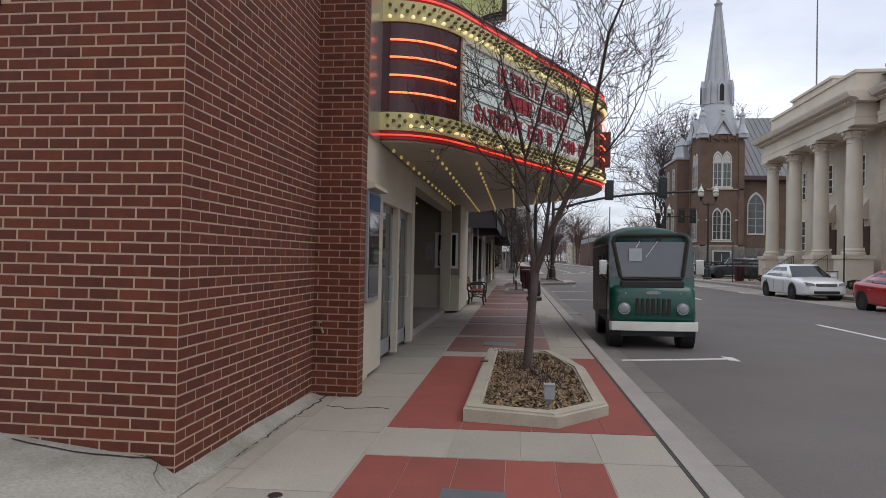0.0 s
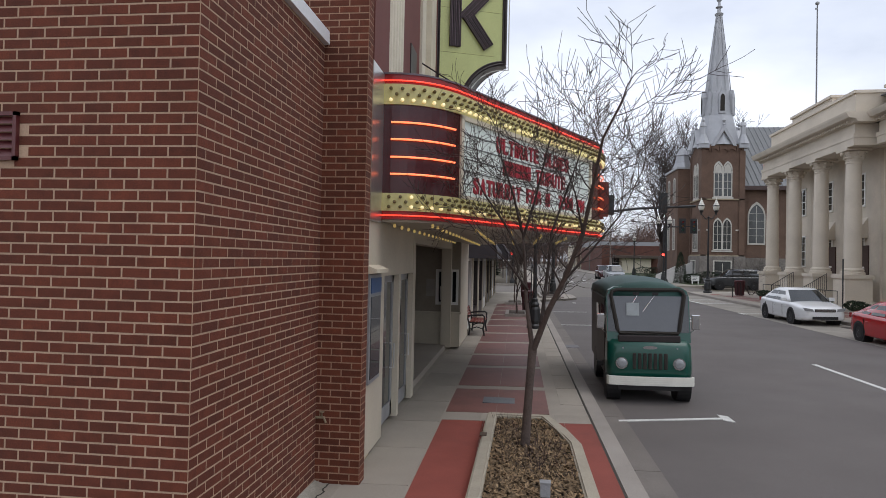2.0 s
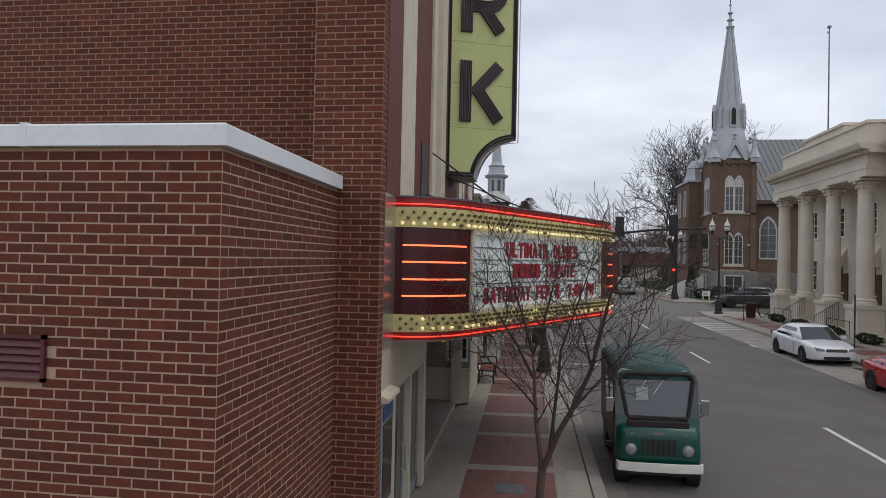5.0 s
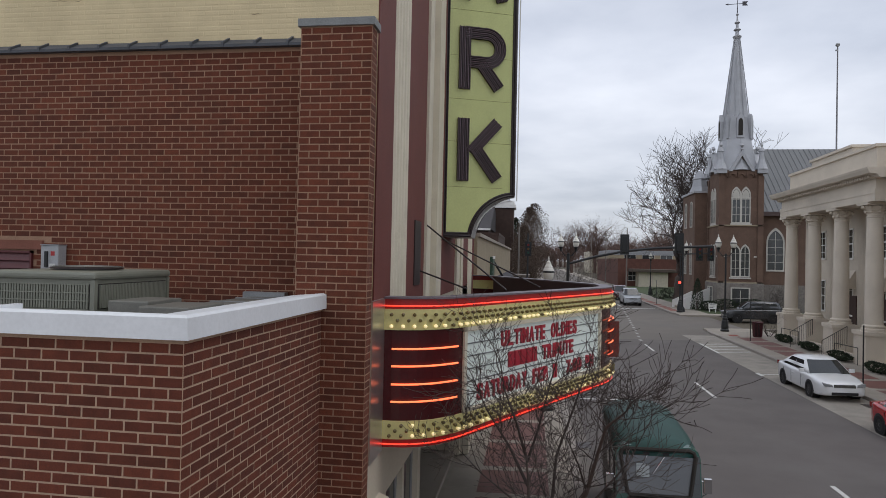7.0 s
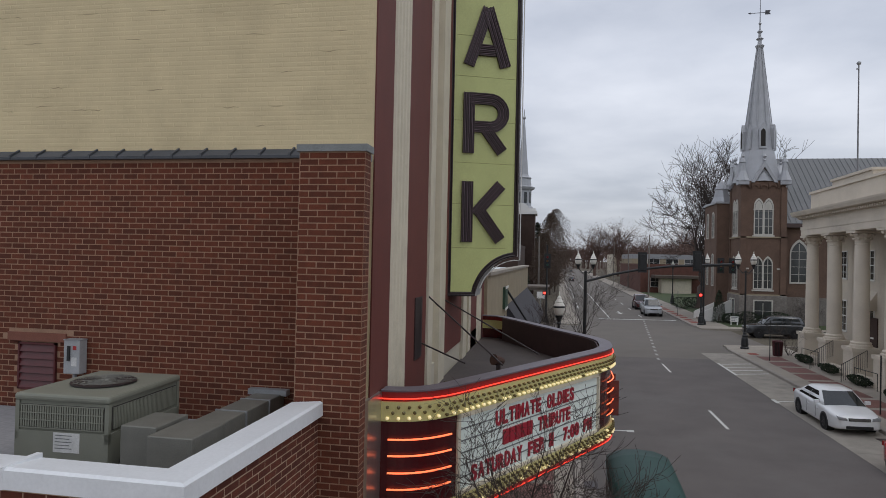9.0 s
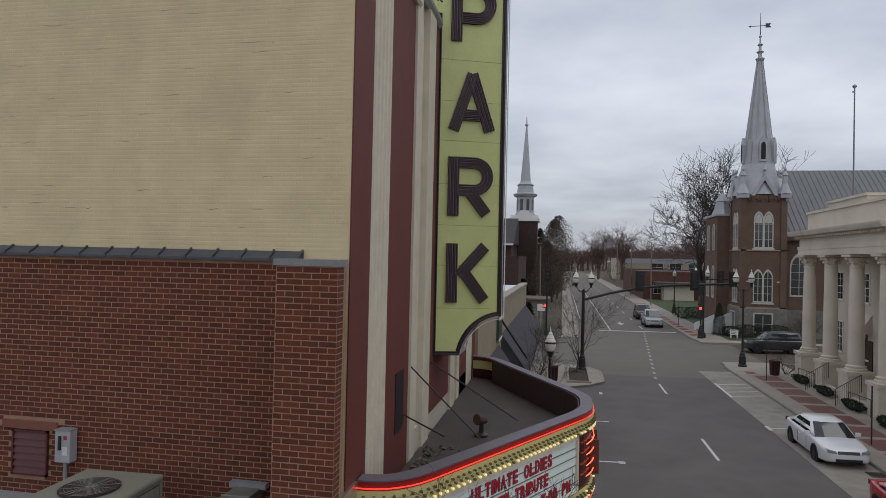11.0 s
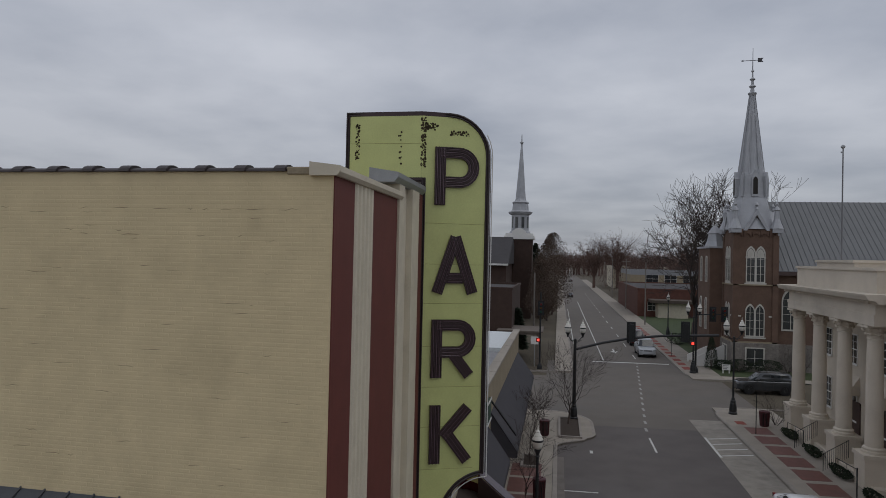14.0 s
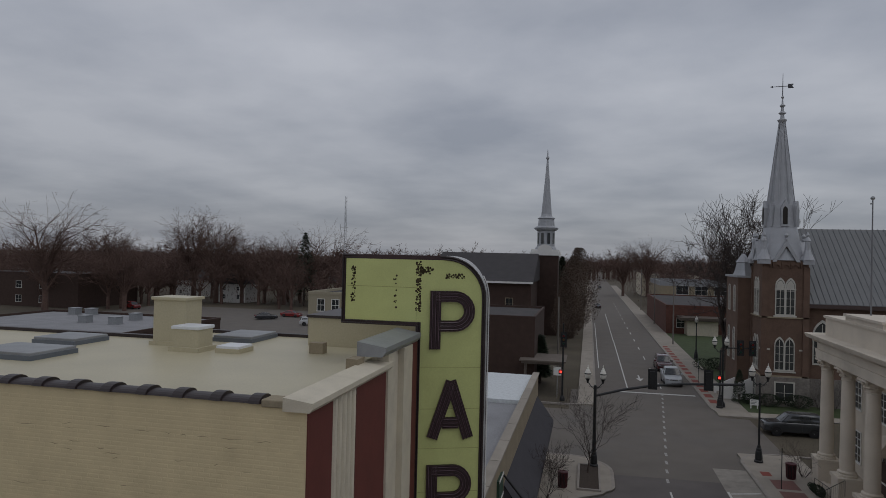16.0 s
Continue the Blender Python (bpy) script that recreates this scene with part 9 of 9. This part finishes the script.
def far_woods():
    rng = random.Random(3)
    kinds = [twiggy(40 + s, 6, 3, 1500, 0.026) for s in range(4)]
    light = [twiggy(50 + s, 6, 2, 700, 0.045) for s in range(4)]
    near = [(rng.uniform(-170, -32), rng.uniform(150, 230), rng.uniform(1.25, 1.6)) for _ in range(80)]
    near = [p for p in near if not (-127 < p[0] < -30 and p[1] < 174)]
    near += [(rng.uniform(-16, -6), rng.uniform(170, 300), rng.uniform(1.3, 1.7)) for _ in range(18)]
    near += [(rng.uniform(30, 60), rng.uniform(265, 330), rng.uniform(1.1, 1.4)) for _ in range(7)]
    strew("far_woods", "leafless brown woods round the town", "woods", near, kinds, WOOD, 5)
    # the tall crowns that stand out above the woods
    tall = [twiggy(70 + s, 15, 3, 5200, 0.011, 0.5, 0.011) for s in range(3)]
    crowns = [(-137, 140, 2.68), (-121, 150, 1.82), (-162, 190, 2.39), (-152, 196, 1.99), (-127, 190, 2.79), (-116, 186, 2.62), (-109, 190, 2.17), (-102, 192, 2.05), (-94, 190, 2.28), (-84, 200, 2.17), (17.5, 300, 2.10), (28, 300, 2.25), (40, 306, 1.90), (62, 320, 2.40)]
    strew("tall_far_trees", "tall leafless crowns standing above the woods", "trees", crowns, tall, WOOD, 9)
    far = [(rng.uniform(-330, -25), rng.uniform(220, 420), rng.uniform(1.7, 2.15)) for _ in range(250)]
    far += [(rng.uniform(34, 280), rng.uniform(230, 420), rng.uniform(1.6, 2.05)) for _ in range(120)]
    far += [(rng.uniform(-60, 95), rng.uniform(520, 620), rng.uniform(1.8, 2.2)) for _ in range(80)]
    strew("far_tree_belt", "hazy belt of leafless trees beyond the town", "woods", far, light, WOOD, 6)
    # brown undergrowth beneath them
    rng = np.random.default_rng(6)
    n = 230000
    ang = rng.uniform(math.radians(40), math.radians(150), n)
    dist = rng.uniform(176, 430, n)
    x, y = dist * np.cos(ang), dist * np.sin(ang)
    keep = ~((x > -4) & (x < 21) & (y < 425)) & ~((x < -126) & (y < 178)) & ~((x > -128) & (x < -22) & (y < 176)) & ~((x > 18) & (x < 60) & (y < 235))
    x, y = x[keep], y[keep]
    # the wooded rise that closes the street far off
    m = 40000
    x, y = np.concatenate((x, rng.uniform(-90, 130, m))), np.concatenate((y, rng.uniform(455, 620, m)))
    n = len(x)
    bumpy = np.array([noise.noise((a * 0.05, b * 0.05, 0.3)) for a, b in zip(x, y)])
    h = (15.5 + 5.5 * bumpy) * rng.uniform(0.0, 1.0, n)
    z = np.array([tree_foot(p, q) for p, q in zip(x, y)]) + h
    a, l, w = rng.uniform(0, 6.28, n), rng.uniform(0.4, 1.0, n), rng.uniform(0.03, 0.075, n)
    ux, uy, uz = np.cos(a) * 0.45, np.sin(a) * 0.45, rng.uniform(0.4, 1.0, n)
    V = np.empty((n, 4, 3))
    for k, (su, sw) in enumerate(((1, 0), (0, 1), (-1, 0), (0, -1))):
        V[:, k, 0] = x + su * ux * l - sw * np.sin(a) * w
        V[:, k, 1] = y + su * uy * l + sw * np.cos(a) * w
        V[:, k, 2] = z + su * uz * l + sw * 0.2 * w
    me = bpy.data.meshes.new("far_thicket")
    me.from_pydata(V.reshape(-1, 3).tolist(), [], np.arange(n * 4).reshape(-1, 4).tolist())
    me.materials.append(WOOD)
    tagged(new("far_thicket", me), "brown leafless undergrowth beneath the woods", "undergrowth", kind="stuff")


def brown_tree(x, y, h, w, seed):
    """A street tree still holding its dry brown leaves."""
    T = thing("brown_tree", pose(x, y, gz(x, y)), "dense tree with dry brown leaves beside the far street", "tree", "brown trees of the far street")
    rng = random.Random(seed)
    tw = Wood()
    for k in range(5):
        a = k * 1.26 + rng.random()
        grow(tw, rng, Vector((0, 0, 1.2)), Vector((math.cos(a) * 0.4, math.sin(a) * 0.4, 1)).normalized(), h * 0.38, 0.14, 1, 2, 0.05, (3, 4), 0.03, 4, 0.12)
    tw.limb([Vector((0, 0, -0.3)), Vector((0, 0, 1.3))], [0.24, 0.18], 7)
    from_lists("trunk", tw.v, tw.f, BARK, T)
    v, f = [], []
    for _ in range(9500):
        a, u, q = rng.random() * 6.28, rng.random(), rng.random()
        z = 1.6 + (h - 1.6) * u
        r = w / 2 * math.sin(math.pi * (0.12 + 0.84 * u ** 0.85)) * (0.1 + 0.9 * q ** 0.7) * (1 + 0.5 * noise.noise((math.cos(a) * 1.6, math.sin(a) * 1.6, z * 0.35 + seed)))
        p = Vector((r * math.cos(a), r * math.sin(a), z))
        d = Vector((rng.gauss(0, 0.5) + math.cos(a) * 0.4, rng.gauss(0, 0.5) + math.sin(a) * 0.4, rng.uniform(-0.1, 1))).normalized() * rng.uniform(0.15, 0.4)
        e = d.cross(Vector((rng.gauss(0, 1), rng.gauss(0, 1), rng.gauss(0, 1)))).normalized() * rng.uniform(0.035, 0.08)
        b = len(v)
        v += [tuple(p), tuple(p + d * 0.5 + e), tuple(p + d), tuple(p + d * 0.5 - e)]
        f.append((b, b + 1, b + 2, b + 3))
    from_lists("crown", v, f, mat("dry_brown_leaf", (0.098, 0.068, 0.05), 0.95, var=0.3, scale=1.5), T, "mass of dry brown leaves and twigs")


for x, y, h, w, k in ((-1.7, 121, 12.3, 6.0, 1), (-0.8, 137, 17.0, 9.0, 2), (0.2, 151, 19.0, 10.6, 3), (-0.8, 170, 19.4, 9.4, 4), (-7.4, 147, 16.4, 8.5, 5)):
    brown_tree(x, y, h, w, k)
far_woods()


def conifer(x, y, h, seed):
    T = thing("pine_tree", pose(x, y, gz(max(x, -120), y)), "tall dark evergreen tree standing among bare woods", "tree", "evergreen trees")
    rng = random.Random(seed)
    part("trunk", rod(bmesh.new(), (0, 0, -0.5), (0, 0, h * 0.95), 0.3, 0.05, 8), BARK, T)
    v, f = [], []
    for _ in range(2600):
        z = rng.uniform(0.15, 1.0)
        r = (1 - z) ** 0.8 * h * 0.26 * rng.uniform(0.3, 1.0) + 0.2
        a = rng.random() * 6.28
        p = Vector((r * math.cos(a), r * math.sin(a), z * h - r * 0.15))
        d = Vector((math.cos(a), math.sin(a), rng.uniform(-0.5, 0.3))) * rng.uniform(0.25, 0.6)
        s = Vector((-math.sin(a), math.cos(a), rng.uniform(-0.5, 0.5))) * rng.uniform(0.1, 0.25)
        b = len(v)
        v += [tuple(p + d), tuple(p + s), tuple(p - d), tuple(p - s)]
        f.append((b, b + 1, b + 2, b + 3))
    from_lists("crown", v, f, LEAF, T)


conifer(-86, 188, 23.3, 1)
conifer(-4.7, 172, 17.2, 3)
conifer(-3.9, 86, 6.2, 5)
T = thing("radio_mast", pose(-71, 184, gz(-71, 184)) @ Matrix.Scale(1.19, 4), "slim steel lattice radio mast rising over the trees", "radio mast")
H = 29.0
for k in range(3):
    t = k * 2.094
    part("leg", rod(bmesh.new(), (0.35 * math.cos(t), 0.35 * math.sin(t), 0), (0.25 * math.cos(t), 0.25 * math.sin(t), H), 0.05, 0.04, 5), GREYMETAL, T)
bm = bmesh.new()
for k in range(28):
    z, t = k * H / 28, k * 2.094
    rod(bm, (0.33 * math.cos(t), 0.33 * math.sin(t), z), (0.33 * math.cos(t + 2.094), 0.33 * math.sin(t + 2.094), z + H / 28), 0.03, 0.03, 4)
part("lattice", bm, GREYMETAL, T)
bm = bmesh.new()
for z, s in ((16, 1.2), (19, 1.0), (21, 1.3)):
    rod(bm, (-s, 0, z), (s * 0.6, 0, z), 0.05, 0.05, 5)
    rod(bm, (-s, 0, z - 0.8), (-s, 0, z + 0.8), 0.06, 0.06, 5)
part("antennas", bm, GREYMETAL, T)


# ---- pavement panels and bricks, last ----
build_panels()
COURSE, JOINT = 0.0826, 0.0142


def brick_mesh(name, material, length, depth=0.05):
    """A brick with a worn, chamfered face; local x along the wall, y outwards."""
    bm = bmesh.new()
    h, l, c = (COURSE - JOINT) / 2, (length - JOINT) / 2, 0.0025
    back = [bm.verts.new((x, -depth, z)) for x, z in ((-l, -h), (l, -h), (l, h), (-l, h))]
    mid = [bm.verts.new((x, -c, z)) for x, z in ((-l, -h), (l, -h), (l, h), (-l, h))]
    face = [bm.verts.new((x, 0, z)) for x, z in ((-l + c, -h + c), (l - c, -h + c), (l - c, h - c), (-l + c, h - c))]
    bm.faces.new(face)
    for k in range(4):
        j = (k + 1) % 4
        bm.faces.new((back[k], back[j], mid[j], mid[k]))
        bm.faces.new((mid[k], mid[j], face[j], face[k]))
    bmesh.ops.recalc_face_normals(bm, faces=bm.faces)
    me = bpy.data.meshes.new(name)
    bm.to_mesh(me)
    bm.free()
    me.materials.append(material)
    return me


def brick_wall(parent, origin, u, n, width, z0, z1, single, joined, near, seed, BL, skip=(), flip=0):
    """Running bond from origin along u; bricks with near(u, z) true are parts of their own, the rest one mesh."""
    rng = random.Random(seed)
    u, n = Vector(u), Vector(n)
    full = brick_mesh("brick", single, BL)
    verts, faces = [], []
    count = 0
    rows = int((z1 - z0) / COURSE)
    for r in range(rows):
        z = z0 + (r + 0.5) * COURSE
        s = -(BL / 2) * ((r + flip) % 2)
        first = True
        while s < width - 0.02:
            a, b = max(s, 0.0), min(s + BL, width)
            s += BL
            if b - a < 0.05:
                continue
            mid = (a + b) / 2
            if any(x0 < mid < x1 and q0 < z < q1 for x0, x1, q0, q1 in skip):
                continue
            out = rng.uniform(-0.0006, 0.0012)
            tilt = rng.uniform(-0.006, 0.006)
            c = Vector(origin) + u * mid + n * out + Vector((0, 0, z))
            # the mesh's x axis lies along the wall so that its y axis points outwards
            ux = u if u.cross(Vector((0, 0, 1))).dot(n) < 0 else -u
            k = (b - a - JOINT) / (BL - JOINT)
            if count < 300 and near(mid, z):
                o = new("brick", full)
                rot = Matrix((ux, n, Vector((0, 0, 1)))).transposed().to_4x4()
                o.matrix_basis = Matrix.Translation(c) @ rot @ Matrix.Rotation(tilt, 4, "Y") @ Matrix.Diagonal((k, 1, 1, 1))
                o.parent = parent
                count += 1
                continue
            l, h, ch = (b - a - JOINT) / 2, (COURSE - JOINT) / 2, 0.0025
            base = len(verts)
            for d, e in ((-0.03, 0), (-ch, 0), (0, ch)):
                for x, zz in ((-l + e, -h + e), (l - e, -h + e), (l - e, h - e), (-l + e, h - e)):
                    verts.append(tuple(c + ux * x + n * d + Vector((0, 0, zz + tilt * x))))
            for q in (0, 4):
                for i in range(4):
                    j = (i + 1) % 4
                    faces.append((base + q + i, base + q + j, base + q + 4 + j, base + q + 4 + i)[::-1])
            faces.append((base + 8, base + 9, base + 10, base + 11)[::-1])
    if verts:
        o = from_lists("bricks", verts, faces, joined, parent)
        o["kind"] = "stuff"


brick_wall(wall_s, (AX, AY, 0), (-1, 0, 0), (0, -1, 0), 9.65, -0.1, AT, BRICK, BRICKS, lambda a, z: a < 1.4, 11, 0.228, skip=((1.42, 2.41, 3.32, 3.73),))
brick_wall(wall_e, (AX, AY, 0), (0, 1, 0), (1, 0, 0), PY - AY, -0.1, AT, BRICK, BRICKS, lambda a, z: a < 1.5, 12, 0.275, flip=1)
brick_wall(pier, (PX, PY, 0), (-1, 0, 0), (0, -1, 0), 0.885, -0.1, PT, PBRICK, PBRICKS, lambda a, z: True, 13, 0.25)
brick_wall(pier, (PX, PY, 0), (0, 1, 0), (1, 0, 0), 0.24, -0.1, PT, PBRICK, PBRICKS, lambda a, z: False, 14, 0.25, flip=1)
brick_wall(wall_u, (PX - 0.89, 8.42, 0), (-1, 0, 0), (0, -1, 0), 6.8, 4.7, 8.64, PBRICK, PBRICKS, lambda a, z: a < 2.2 and z > 6.0, 15, 0.225, skip=((4.2, 4.87, 5.06, 5.85), (4.05, 5.07, 5.83, 5.99)))


def painted_courses():
    """Soft relief of the painted bricks on the upper side wall."""
    rng = random.Random(21)
    verts, faces = [], []
    h, w = 0.071, 0.215
    for r in range(72):
        z = 8.78 + r * h
        x = FX - 0.025 - (w / 2 if r % 2 else 0)
        while x > -9.5:
            out = 8.52 - 0.0008 - rng.random() * 0.0014
            a, b, c = x - w + 0.003, x - 0.003, 0.009
            base = len(verts)
            verts += [(a, 8.5208, z), (b, 8.5208, z), (b, 8.5208, z + h - 0.008), (a, 8.5208, z + h - 0.008)]
            verts += [(a + c, out, z + c), (b - c, out, z + c), (b - c, out, z + h - 0.01 - c), (a + c, out, z + h - 0.01 - c)]
            faces.append((base + 4, base + 5, base + 6, base + 7))
            for i in range(4):
                j = (i + 1) % 4
                faces.append((base + i, base + j, base + 4 + j, base + 4 + i))
            x -= w
    o = from_lists("bricks", verts, faces, CREAM, theatre, "cream-painted bricks of the upper side wall")
    o["kind"] = "stuff"


painted_courses()


def paint_cracks():
    """Short cracks and lifted joints in the old paint of the side wall."""
    rng = random.Random(31)
    dirt = mat("cracked_paint", (0.36, 0.28, 0.17), 0.9, var=0.3, scale=6)
    for _ in range(75):
        row = rng.choice((66, 66, 65, 61, 60, 52, 45, 38, 30, 24, 16, 9)) if rng.random() < 0.6 else rng.randint(3, 70)
        z, x, l = 8.775 + row * 0.071, rng.uniform(-9.4, -2.2), rng.uniform(0.06, 0.4)
        n = max(3, int(l / 0.11))
        bm = bmesh.new()
        pts = [(x - l * i / n, z + rng.uniform(-0.014, 0.014), rng.uniform(0.002, 0.007) * (0.3 if i in (0, n) else 1)) for i in range(n + 1)]
        up = [bm.verts.new((p, 8.5142, q + h)) for p, q, h in pts]
        dn = [bm.verts.new((p, 8.5142, q - h)) for p, q, h in pts]
        for i in range(n):
            bm.faces.new((up[i], up[i + 1], dn[i + 1], dn[i]))
        part("paint_crack", bm, dirt, theatre)


paint_cracks()
